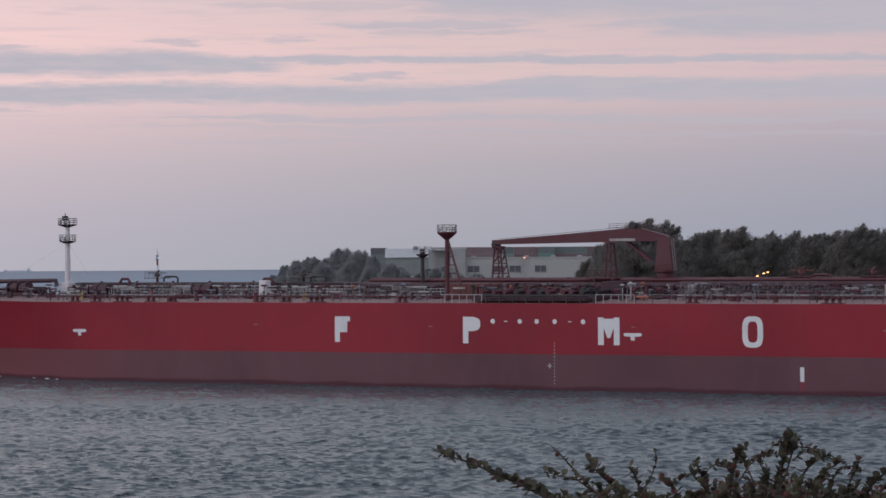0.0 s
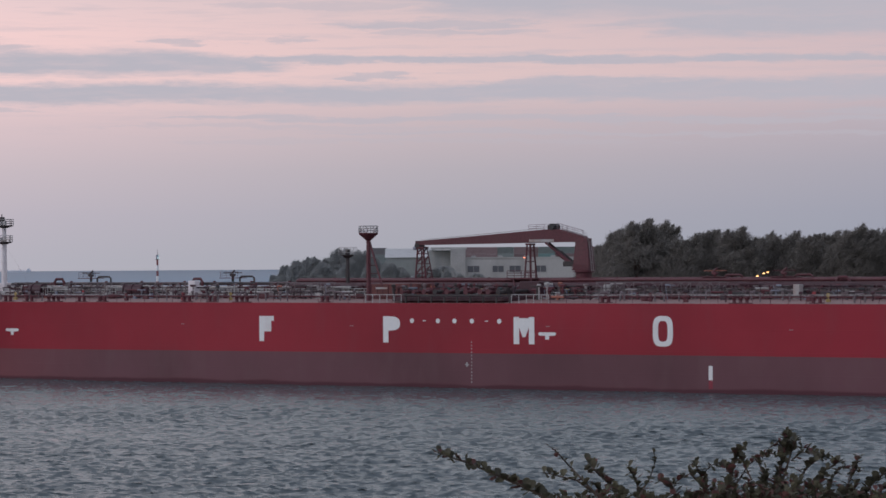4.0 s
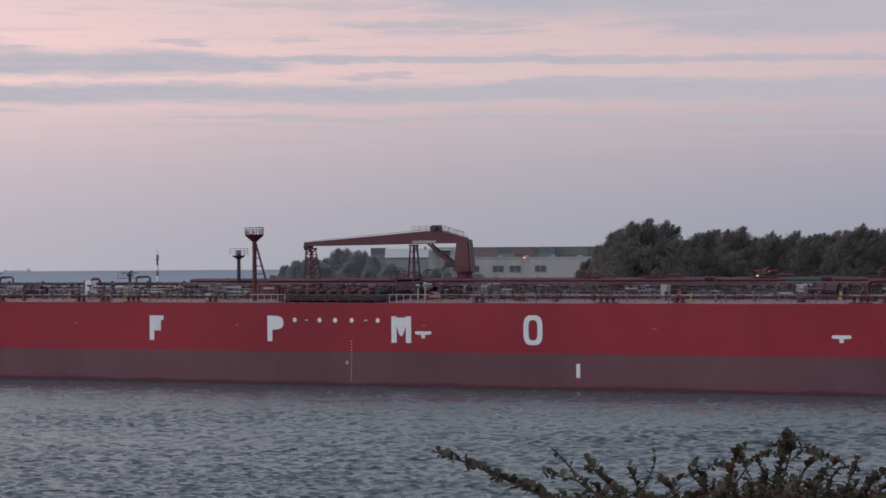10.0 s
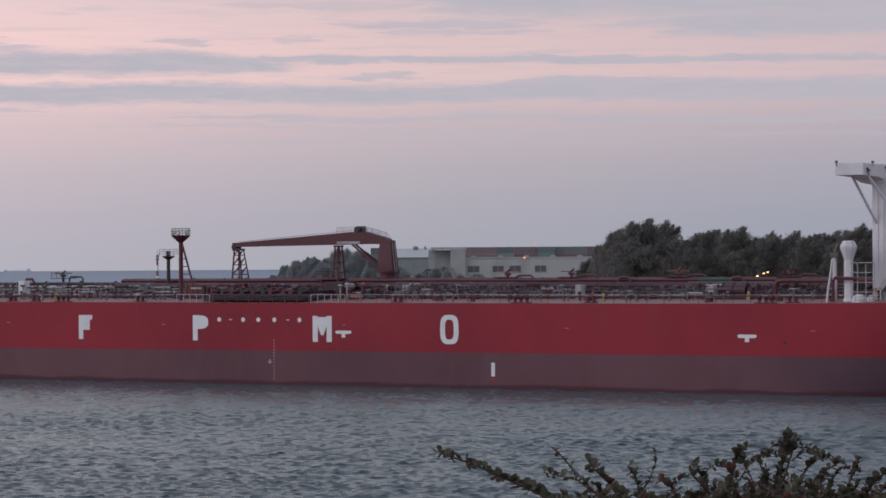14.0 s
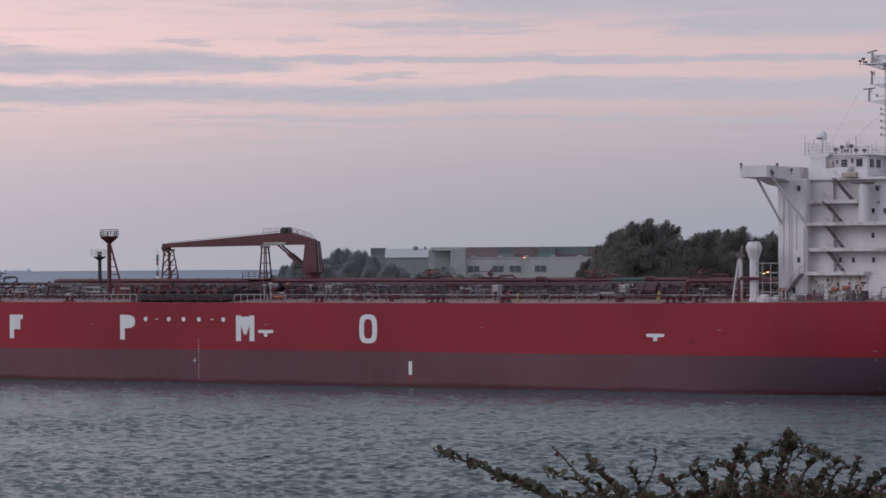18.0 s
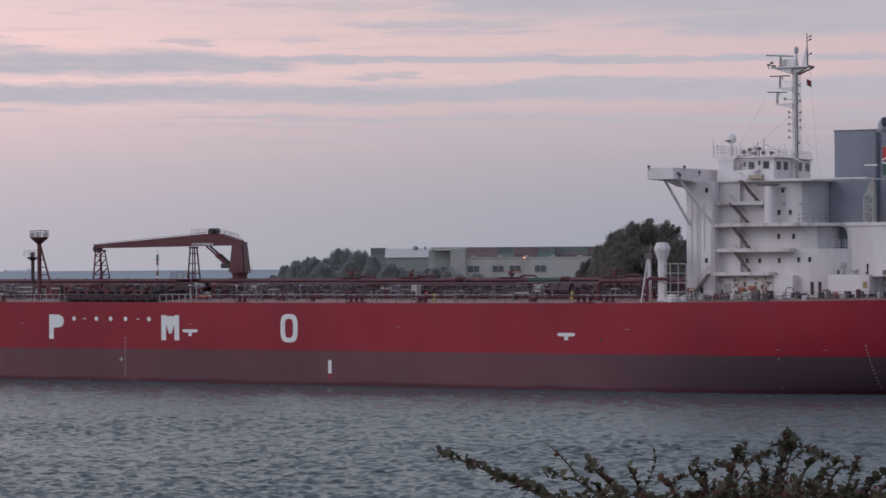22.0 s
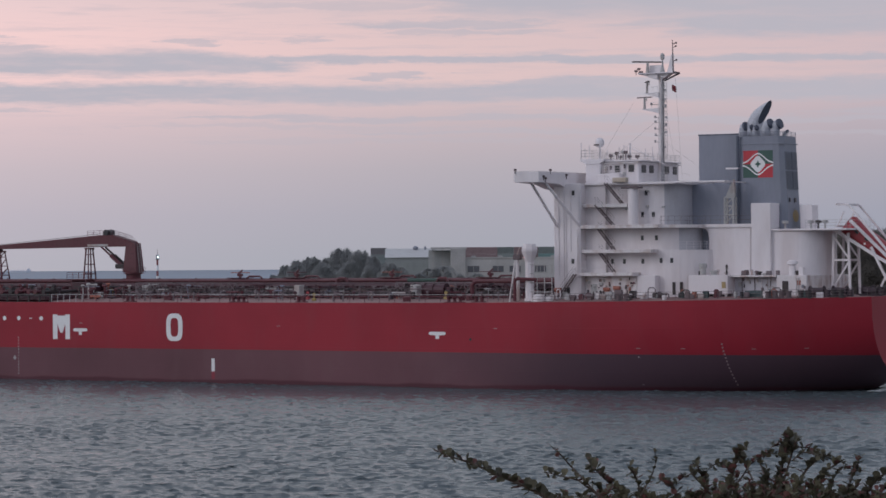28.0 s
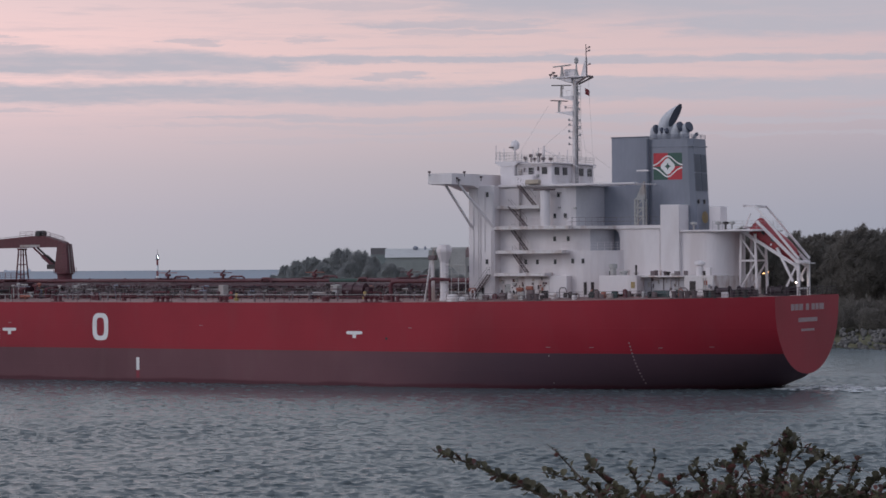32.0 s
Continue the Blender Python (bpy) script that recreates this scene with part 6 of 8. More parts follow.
    # braced side of the walkway
    for a0, n in ((-18.6, 14), (22.0, 9), (-66.0, 8), (-84.5, 5), (-99.0, 6)):
        bm = B()
        for k in range(n):
            x = a0 + 1.25 * k
            beam(bm, (x, -5.6, 11.7), (x, -5.6, 13.2), 0.07, 0.09)
            beam(bm, (x, -5.6, 11.8), (x + 1.25, -5.6, 13.15), 0.05, 0.07)
            if k % 3 != 1:
                beam(bm, (x, -5.6, 13.15), (x + 1.25, -5.6, 11.8), 0.05, 0.07)
        for z in (11.75, 13.2):
            beam(bm, (a0, -5.6, z), (a0 + 1.25 * n, -5.6, z), 0.08, 0.1)
        part("walkway_truss", bm, RAIL, tanker, "grimy pale braced walkway side")
    # deck edge
    for a0, a1, m, h, r in ((-112, -45.6, OXIDE, 0.9, 0.02), (-45.3, -40.2, CREAM, 1.05, 0.045), (-24.9, -19.9, CREAM, 1.05, 0.045), (-19.7, 43, CREAM, 1.05, 0.026)):
        railing(tanker, [(a0, -15.85, 10.75), (a1, -15.85, 10.75)], h, 1.0 if r > 0.04 else 2.2, m, r, 1, posts=m if r > 0.04 else OXIDE)
    bm = B()
    rod(bm, (-40, -15.7, 11.7), (-25, -15.7, 11.7), 0.12, n=10)
    for k in range(9):
        solid(bm, -39.7 + 1.8 * k, -39.55 + 1.8 * k, -15.8, -15.6, 10.75, 11.65)
    part("hose_rail", bm, DARK, tanker, "dark fender bar along the manifold")
    # fire monitors standing over the pipes
    for a, m in ((-98.9, DARK), (-75.3, DARK), (-5.1, DULL_ORANGE), (3.9, OXIDE), (18.5, DULL_ORANGE), (33.0, OXIDE)):
        bm = B()
        rod(bm, (a, -0.6, 13.3), (a, -0.6, 14.1), 0.18, n=8)
        rod(bm, (a - 0.4, -0.6, 14.2), (a + 0.35, -0.6, 14.85), 0.16, 0.1, n=8)
        solid(bm, a - 0.3, a + 0.3, -0.9, -0.3, 14.0, 14.35, 0.06)
        mon = part("fire_monitor", bm, OXIDE if m is DULL_ORANGE else m, tanker, "fire monitor on a small platform")
        bm = B()
        rod(bm, (a - 1.5, -0.6, 14.5), (a + 1.5, -0.6, 14.5), 0.05, n=6)
        part("monitor_arm", bm, m, mon)
        bm = B()
        solid(bm, a - 1.5, a + 1.5, -1.6, 0.4, 13.75, 13.83)
        part("platform", bm, OXIDE, mon)
        if m is DARK:
            railing(mon, [(a - 1.4, -1.5, 13.83), (a + 1.4, -1.5, 13.83)], 0.8, 0.8, TREAD, 0.025)
        bm = B()
        path_pipe(bm, [(a + 1.6, -1.3, 13.3), (a + 1.6, -1.3, 13.8), (a + 1.9, -1.3, 14.0), (a + 3.6, -1.3, 14.0), (a + 3.9, -1.3, 13.8), (a + 3.9, -1.3, 13.2)], 0.13, 7)
        part("loop_pipe", bm, DARK if m is DARK else PIPE, mon)
    # expansion loops in the pipe run
    for a in (-103.0, -79.8, 12.0, 27.0):
        bm = B()
        path_pipe(bm, [(a - 0.8, -2.4, 11.4), (a - 0.8, -2.4, 13.3), (a - 0.5, -2.4, 13.7), (a + 0.5, -2.4, 13.7), (a + 0.8, -2.4, 13.3), (a + 0.8, -2.4, 11.4)], 0.2, 8)
        part("expansion_loop", bm, PIPE, tanker)
    bm = B()
    path_pipe(bm, [(33.6, -6.5, 11.2), (33.6, -6.5, 12.9), (33.9, -6.5, 13.25), (34.4, -6.5, 13.35), (46.0, -6.5, 13.4)], 0.28, 10)
    part("arched_pipe", bm, PIPE, tanker, "rust red pipe rising from the deck to the house")
    # dark red winches along the middle of the deck
    for a, y in ((-105.4, -4.8), (-88.2, -5.0), (28.9, -7.4), (38.0, -3.2)):
        bm = B()
        rod(bm, (a - 1.5, y, 12.2), (a + 1.5, y, 12.2), 0.8, n=14)
        for d in (-1.55, -0.2, 1.4):
            rod(bm, (a + d, y, 12.2), (a + d + 0.14, y, 12.2), 0.92, n=16)
        w = part("mooring_winch", bm, OXIDE_DARK, tanker, "dark red mooring winch")
        bm = B()
        solid(bm, a - 2.0, a + 2.0, y - 0.7, y + 0.7, 11.1, 11.5, 0.04)
        solid(bm, a + 1.6, a + 2.3, y - 0.5, y + 0.5, 11.5, 12.6, 0.06)
        part("winch_bed", bm, OXIDE_DARK, w)
    # small fittings all over the tank deck
    vent = mesh_of("tank_vent", lathe(B(), (0, 0, 0), [(0.08, 0), (0.08, 0.75), (0.2, 0.82), (0.2, 1.0), (0.08, 1.06)], 8), RAIL)
    vent_d = mesh_of("tank_vent", lathe(B(), (0, 0, 0), [(0.1, 0), (0.1, 0.7), (0.26, 0.75), (0.26, 1.0), (0.1, 1.1)], 8), OXIDE_DARK)
    hatch = mesh_of("tank_hatch", lathe(B(), (0, 0, 0), [(0.5, 0), (0.5, 0.4), (0.56, 0.44), (0.56, 0.54), (0.2, 0.62)], 12), PIPE)
    bm = rod(B(), (0, 0, 0), (0, 0, 0.8), 0.06, n=6)
    rod(bm, (0, -0.05, 0.8), (0, 0.05, 0.8), 0.22, n=12)
    solid(bm, -0.22, 0.22, -0.2, 0.2, 0, 0.35)
    wheel = mesh_of("valve", bm, OXIDE)
    wheel_y = wheel.copy()
    wheel_y.materials[0] = YELLOW
    wheel_o = wheel.copy()
    wheel_o.materials[0] = ORANGE
    bm = B()
    path_pipe(bm, [(-0.6, 0, 0), (-0.6, 0, 0.7), (-0.4, 0, 0.95), (0.4, 0, 0.95), (0.6, 0, 0.7), (0.6, 0, 0)], 0.12, 7)
    bend = mesh_of("goose_neck", bm, RAIL)
    bm = B()
    for d in (-0.4, 0.4):
        lathe(bm, (d, 0, 0), [(0.22, 0), (0.22, 0.6), (0.3, 0.64), (0.3, 0.75)], 10)
    solid(bm, -0.8, 0.8, -0.3, 0.3, 0, 0.1)
    bits = mesh_of("bollard", bm, OXIDE)
    bm = B()
    for d in (-0.8, 0, 0.8):
        lathe(bm, (d, 0, 0.1), [(0.25, 0), (0.18, 0.25), (0.3, 0.6), (0.3, 0.7)], 10)
    solid(bm, -1.3, 1.3, -0.35, 0.35, 0, 0.12)
    fair = mesh_of("roller_fairlead", bm, PIPE)
    kinds = [("tank_vent", vent), ("tank_vent", vent), ("tank_vent", vent_d), ("tank_hatch", hatch), ("valve", wheel), ("goose_neck", bend), ("valve", wheel_y), ("valve", wheel_o)]
    a = -111.0
    while a < 44:
        if not -50 < a < -19:
            for lo, hi in ((-9.5, -5.6), (-14.0, -9.5), (3.0, 12.0)):
                if rng.random() < (0.55 if lo < 0 else 0.4):
                    name, me = kinds[rng.randrange(8)]
                    if (me is wheel_y or me is wheel_o) and rng.random() < 0.8:
                        name, me = "tank_vent", vent
                    y = rng.uniform(lo, hi)
                    put(part(name, me, None, tanker), a + rng.uniform(-0.5, 0.5), y, camber(a, y), rng.choice((0, 90, 35)))
        a += 1.25
    post = mesh_of("pipe_stool", solid(rod(B(), (0, 0, 0), (0, 0, 1.5), 0.09, n=6), -0.35, 0.35, -0.06, 0.06, 1.4, 1.55), RAIL)
    post_d = mesh_of("pipe_stool", solid(rod(B(), (0, 0, 0), (0, 0, 1.7), 0.12, n=6), -0.5, 0.5, -0.08, 0.08, 1.3, 1.5), OXIDE_DARK)
    a = -111.0
    while a < 44:
        if not -44 < a < -26:
            put(part("pipe_stool", post if rng.random() < 0.55 else post_d, None, tanker), a, rng.uniform(-4.5, -2.4), 11.2, rng.choice((0, 90)))
        a += rng.uniform(0.5, 1.1)
    for a in (-102.2, -98.6, -89.9, -86.5, -73.0, -69.0, -52.0, -13.0, 13.5, 39.0):
        put(part("bollard", bits, None, tanker), a, -14.6, camber(a, -14.6))
    for a in (-94.0, -64.0, 4.5, 36.0):
        put(part("roller_fairlead", fair, None, tanker), a, -15.3, camber(a, -15.3))
    # a litter of short pipes, boxes and stands beside the walkway
    for k in range(400):
        a, y = rng.uniform(-128, 44), rng.uniform(-9.5, -3.0)
        if -50 < a < -42:
            continue
        z = rng.uniform(11.6, 13.0)
        bm = B()
        q = rng.random()
        if q < 0.4:
            w = rng.uniform(0.4, 1.3)
            rod(bm, (a - w, y, z), (a + w, y, z), rng.uniform(0.05, 0.13), n=6)
            rod(bm, (a, y, camber(a, y) - 0.05), (a, y, z), 0.05, n=5)
        elif q < 0.7:
            w, h = rng.uniform(0.12, 0.4), rng.uniform(0.3, 0.9)
            solid(bm, a - w, a + w, y - 0.2, y + 0.2, camber(a, y) - 0.05, camber(a, y) + h, 0.03)
        else:
            rod(bm, (a, y, camber(a, y) - 0.05), (a + rng.uniform(-0.7, 0.7), y, z), 0.05, n=5)
            rod(bm, (a - 0.3, y, z), (a + 0.3, y, z), 0.12, n=6)
        part("deck_fitting", bm, rng.choice((RAIL, DARK, TREAD, PIPE, PLUM, OXIDE, DARK, OXIDE_DARK, GREY, PLUM, CREAM, BLACK, DULL_ORANGE if k % 3 == 0 else DARK)), tanker)
    # thin small-bore pipes low on the deck, in bundles
    for y, z, m, a0, a1 in ((-6.2, 11.55, CREAM, -112, -50), (-7.4, 11.5, DARK, -112, -50), (-9.0, 11.45, PIPE, -112, 44), (-6.0, 11.6, CREAM, -19, 44), (-2.2, 12.85, CREAM, -20, 44), (-3.0, 12.65, CREAM, -112, -50), (-7.8, 11.5, DARK, -19, 44)):
        bm = B()
        rod(bm, (a0, y, z), (a1, y, z), 0.09, n=6)
        part("small_pipe", bm, m, tanker)


build_pipes()


def build_manifold():
    rng = random.Random(4)
    bm = B()
    solid(bm, -42.0, -26.5, -15.0, -9.0, 11.0, 11.5, 0.05)
    man = part("manifold", bm, OXIDE_DARK, tanker, "cargo manifold with cross pipes and painted valves")
    paints = (OXIDE, PIPE, DARK, OXIDE_DARK, PIPE, OXIDE)
    for k in range(10):
        a = -41.0 + 1.5 * k + rng.uniform(-0.3, 0.3)
        bm = B()
        r = rng.choice((0.15, 0.22, 0.18))
        path_pipe(bm, [(a, -14.0, 12.1), (a, -6.0, 12.15), (a, -4.8, 12.2), (a, -3.6, 12.5), (a, -1.8, 12.7)], r, 9)
        for y in (-14.0, -12.6, -10.8):
            rod(bm, (a, y - 0.05, 12.12), (a, y + 0.05, 12.12), r + 0.1, n=12)
        part("cross_pipe", bm, rng.choice(paints), man)
        bm = B()
        solid(bm, a - 0.3, a + 0.3, -12.2, -11.4, 11.9, 12.6, 0.06)
        rod(bm, (a, -11.8, 12.5), (a, -11.8, 13.1), 0.07, n=6)
        rod(bm, (a, -11.84, 12.95), (a, -11.76, 12.95), 0.2, n=12)
        part("valve", bm, rng.choice((DARK, OXIDE, DARK, OXIDE_DARK, RAIL, PIPE)), man)
    for k in range(110):
        a, y = rng.uniform(-43.5, -19.5), rng.uniform(-13.5, -2)
        bm = B()
        z = rng.uniform(11.2, 12.9)
        if rng.random() < 0.5:
            rod(bm, (a, y, 11.1), (a, y, z), rng.uniform(0.08, 0.2), n=7)
            lathe(bm, (a, y, z), [(0.2, 0), (0.3, 0.1), (0.3, 0.3), (0.1, 0.4)], 8)
        else:
            w = rng.uniform(0.3, 0.9)
            rod(bm, (a - w, y, z), (a + w, y, z), rng.uniform(0.07, 0.2), n=8)
            solid(bm, a - 0.1, a + 0.1, y - 0.1, y + 0.1, 11.1, z)
        part("fitting", bm, rng.choice((DARK, OXIDE, PIPE, RAIL, OXIDE_DARK, DARK, PIPE, PLUM, OXIDE, CREAM, OXIDE, DARK_GREEN, YELLOW, SLATE, PLUM, DULL_ORANGE)), man)
    # store drum and slanting struts by the crane
    bm = B()
    solid(bm, -28.8, -26.0, -6.5, -3.0, 11.0, 13.3, 0.08)
    part("hydraulic_unit", bm, OXIDE_DARK, man)
    for x in (-31.5, -29.0):
        bm = B()
        beam(bm, (x, -3.0, 13.6), (x + 1.6, -4.8, 11.0), 0.14, 0.16)
        part("strut", bm, PIPE, man)


build_manifold()


# ---- the far bank ----
def spot(u, v, d):
    """The place seen from the lookout at d metres ahead, u to the right and v down from the middle, in parts of the view."""
    r = radians(0.374)
    x, y = u - 784, v - 441
    xx, yy = x * math.cos(r) - y * math.sin(r), y * math.cos(r) + x * math.sin(r)
    return xx / 4703 * d, d, EYE_Z - (yy - 19.6) / 4703 * d


LAND = 3.4


def crown_mesh(name, seed, height, spread, mat, tufts=330, blades=24, size=1.0, wind=0.5, low=0.08, count=26, lobe=1.0, fluff=0.5):
    """Many small sprays of foliage on uneven lobes, swept by the wind; the outline is ragged, with gaps."""
    rng = np.random.default_rng(seed)
    lobes = []
    for k in range(count):
        t = low + (0.97 - low) * (k / (count - 1)) ** 0.8
        rad = spread * (0.95 + 0.3 * math.sin(math.pi * min(1, t * 0.9 + 0.1))) * (1 - 0.62 * max(0, t - 0.5) / 0.5)
        g = k * 2.4 + rng.random()
        off = rad * rng.uniform(0.45, 0.95)
        lobes.append((math.cos(g) * off + wind * t * t * 1.0, math.sin(g) * off, height * t * 0.93 + rng.uniform(-0.4, 0.4), rad * rng.uniform(0.26, 0.52) * lobe))
    cs, ds, loose = [], [], []
    for _ in range(tufts):
        lx, ly, lz, lr = lobes[rng.integers(len(lobes))]
        d = rng.normal(size=3)
        d /= np.linalg.norm(d)
        rr = lr * rng.uniform(0.55, 1.05)
        c = np.array([lx, ly, lz]) + d * rr * (1, 1, 0.8)
        if c[2] < 0.3:
            c[2] = 0.3 + rng.random()
        cs.append(c)
        ds.append(d)
        loose.append(fluff)
    # feathery leaders standing out of the top, each a leaning line of sprays
    for _ in range(tufts // 11):
        lx, ly, lz, lr = lobes[len(lobes) // 4 + rng.integers(len(lobes) - len(lobes) // 4)]
        g, up, reach = rng.random() * math.tau, rng.uniform(0.5, 1.0), rng.uniform(0.4, 1.5)
        for k in range(4):
            cs.append(np.array([lx + math.cos(g) * lr * 0.7 + wind * (0.2 + reach * k * 0.16), ly + math.sin(g) * lr * 0.7, lz + lr * 0.55 * up + reach * k * 0.32]))
            ds.append(np.array([wind * 0.8, 0, 1.4]))
            loose.append(0.3 - 0.05 * k)
    cs, ds = np.array(cs), np.array(ds)
    tufts = len(cs)
    n = tufts * blades
    base = np.repeat(cs, blades, 0) + rng.normal(0, size, (n, 3)) * np.repeat(np.array(loose), blades)[:, None]
    dirs = np.repeat(ds, blades, 0) * 0.6 + rng.normal(0, 0.6, (n, 3)) + np.array([wind * 0.5, 0, 0.65])
    dirs /= np.linalg.norm(dirs, axis=1)[:, None]
    side = np.cross(dirs, rng.normal(size=(n, 3)))
    side /= np.linalg.norm(side, axis=1)[:, None] + 1e-6
    length = rng.uniform(0.4, 1.1, (n, 1)) * size
    width = rng.uniform(0.035, 0.085, (n, 1)) * size
    p0, p3 = base, base + dirs * length
    mid = base + dirs * length * 0.5
    v = np.stack([p0, mid + side * width, p3, mid - side * width], 1).reshape(-1, 3)
    me = bpy.data.meshes.new(name)
    me.vertices.add(len(v))
    me.vertices.foreach_set("co", v.astype(np.float32).ravel())
    me.loops.add(n * 4)
    me.loops.foreach_set("vertex_index", np.arange(n * 4, dtype=np.int32))
    me.polygons.add(n)
    me.polygons.foreach_set("loop_start", np.arange(0, n * 4, 4, dtype=np.int32))
    me.update(calc_edges=True)
    me.materials.append(mat)
    return me, lobes


def trunk_mesh(name, lobes, height, r):
    """A tapered trunk with limbs reaching into the lobes of the crown."""
    bm = B()
    top = Vector((lobes[-1][0] * 0.5, lobes[-1][1] * 0.5, height * 0.9))
    pts = [Vector((0, 0, -0.6)), Vector((0.1, -0.05, height * 0.3)), top * 0.6 + Vector((0.2, 0.1, height * 0.05)), top]
    rs = [r, r * 0.75, r * 0.45, r * 0.12]
    for p, q, a, b in zip(pts, pts[1:], rs, rs[1:]):
        rod(bm, p, q, a, b, n=8)
    for lx, ly, lz, lr in lobes[1:-1]:
        s = Vector((0, 0, max(0.6, lz * 0.62)))
        rod(bm, s, (lx, ly, lz), r * 0.28, r * 0.08, n=5)
    return mesh_of(name, bm, BARK)


def tree_kind(name, seed, height, spread, mat, **kw):
    crown, lobes = crown_mesh("crown", seed, height, spread, mat, **kw)
    return crown, trunk_mesh("trunk", lobes, height, 0.02 * height), height


def plant(kind, x, y, z, tall, label, group, rz=0.0, wide=1.0, name="tree"):
    crown, trunk, height = kind
    t = new(name)
    k = tall / height
    t.matrix_basis = Matrix.LocRotScale((x, y, z), Euler((0, 0, radians(rz))), (k * wide, k * wide, k))
    tagged(t, label, "tree", group)
    part("trunk", trunk, None, t)
    part("crown", crown, None, t)
    return t


NEAR_KINDS = [tree_kind("tree", 20 + k, 20.0, 5.2, HAZED_NEEDLES, tufts=1500, blades=26, size=0.8, wind=0.75, low=0.05, count=32, lobe=1.05, fluff=0.6) for k in range(4)]
FAR_KINDS = [tree_kind("tree", 40 + k, 16.0, 5.6, HAZED_LEAVES, tufts=1300, blades=20, size=1.0, wind=0.3, low=0.05, count=54, lobe=0.75, fluff=0.6) for k in range(3)]


def build_trees():
    rng = random.Random(8)
    row = [(1040, 456, 545, 0.6), (1066, 424, 540, 0.6), (1090, 404, 530, 0.7), (1128, 387, 520, 1.0), (1166, 391, 530, 0.95), (1213, 411, 515, 0.9), (1250, 404, 525, 0.95), (1300, 401, 515, 1.0), (1352, 410, 530, 0.95), (1386, 407, 520, 0.95), (1430, 412, 515, 0.95), (1468, 416, 530, 0.9), (1512, 406, 505, 0.95), (1556, 404, 515, 1.0), (1604, 400, 505, 1.0), (1655, 404, 495, 1.0), (1705, 402, 490, 1.0)]
    back = [(1190, 424, 590, 1.1), (1270, 420, 595, 1.1), (1330, 424, 600, 1.1), (1408, 424, 590, 1.1), (1490, 420, 595, 1.1), (1575, 418, 590, 1.1), (1110, 425, 585, 1.1), (1450, 426, 585, 1.1), (1230, 426, 600, 1.1)]
    for k, (u, v, d, w) in enumerate(row + back):
        x, y, z = spot(u, v, d)
        plant(NEAR_KINDS[k % 4], x - 0.6, y, LAND - 0.2, (z - LAND) * (1.04 if u > 1450 else 0.985), "dark wind-swept casuarina on the far bank", "trees across the channel", rng.uniform(-25, 25), w * 1.22)
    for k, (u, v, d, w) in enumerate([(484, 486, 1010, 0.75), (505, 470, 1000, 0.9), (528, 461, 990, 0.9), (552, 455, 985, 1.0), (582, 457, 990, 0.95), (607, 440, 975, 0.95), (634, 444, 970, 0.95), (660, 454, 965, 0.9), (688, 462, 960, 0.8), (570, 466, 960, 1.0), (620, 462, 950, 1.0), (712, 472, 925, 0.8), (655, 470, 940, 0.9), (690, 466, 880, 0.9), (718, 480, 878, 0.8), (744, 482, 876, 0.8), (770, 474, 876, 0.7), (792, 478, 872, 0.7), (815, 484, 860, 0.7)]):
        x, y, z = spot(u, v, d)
        plant(FAR_KINDS[k % 3], x, y, LAND - 0.2, z - LAND, "distant tree on the point, greyed for haze", "trees on the point", rng.uniform(0, 360), w)


build_trees()


def build_palms():
    """Small palms before the sheds: ringed stems and feathered fronds."""
    bm = B()
    rng = random.Random(3)
    for k in range(22):
        g, lift, reach = k * 2.4, rng.uniform(-0.4, 1.0), rng.uniform(2.2, 3.1)
        out, side = Vector((math.cos(g), math.sin(g), 0)), Vector((-math.sin(g), math.cos(g), 0))
        for i in range(1, 15):
            t = i / 14
            c = out * (reach * t) + Vector((0, 0, 7.0 + 1.7 * lift * t - 2.3 * t * t))
            for d in (-1, 1):
                tip = c + side * (d * 0.75 * (1.1 - t * 0.6)) + out * 0.35 + Vector((0, 0, -0.35 - 0.3 * rng.random()))
                w = out * 0.11
                bm.faces.new([bm.verts.new(p) for p in (c - w, c + w, tip + w * 0.2, tip - w * 0.2)])
    fronds = mesh_of("fronds", bm, HAZED_LEAVES)
    bm = B()
    for k in range(7):
        rod(bm, (0.05 * k, 0, k), (0.05 * (k + 1), 0, k + 1.02), 0.2 - 0.008 * k, 0.17 - 0.008 * k, n=7)
    stem = mesh_of("stem", bm, BARK)
    for u, v, d in ((757, 468, 880), (742, 478, 875), (786, 463, 885), (845, 478, 868)):
        x, y, z = spot(u, v, d)
        t = new("palm")
        k = (z - LAND) / 8.2
        t.matrix_basis = Matrix.LocRotScale((x, y, LAND), Euler((0, 0, u * 0.7)), (k, k, k))
        tagged(t, "palm before the pale sheds, fronds greyed for haze", "palm", "palms by the sheds")
        part("stem", stem, None, t)
        part("fronds", fronds, None, t)


build_palms()


GREY_WALL = material("grey green plastered wall", (0.40, 0.41, 0.40), 0.8, vary=0.08, scale=0.3)
DIM_GLASS = material("dim blinded window", (0.11, 0.11, 0.125), 0.4, vary=0.1)


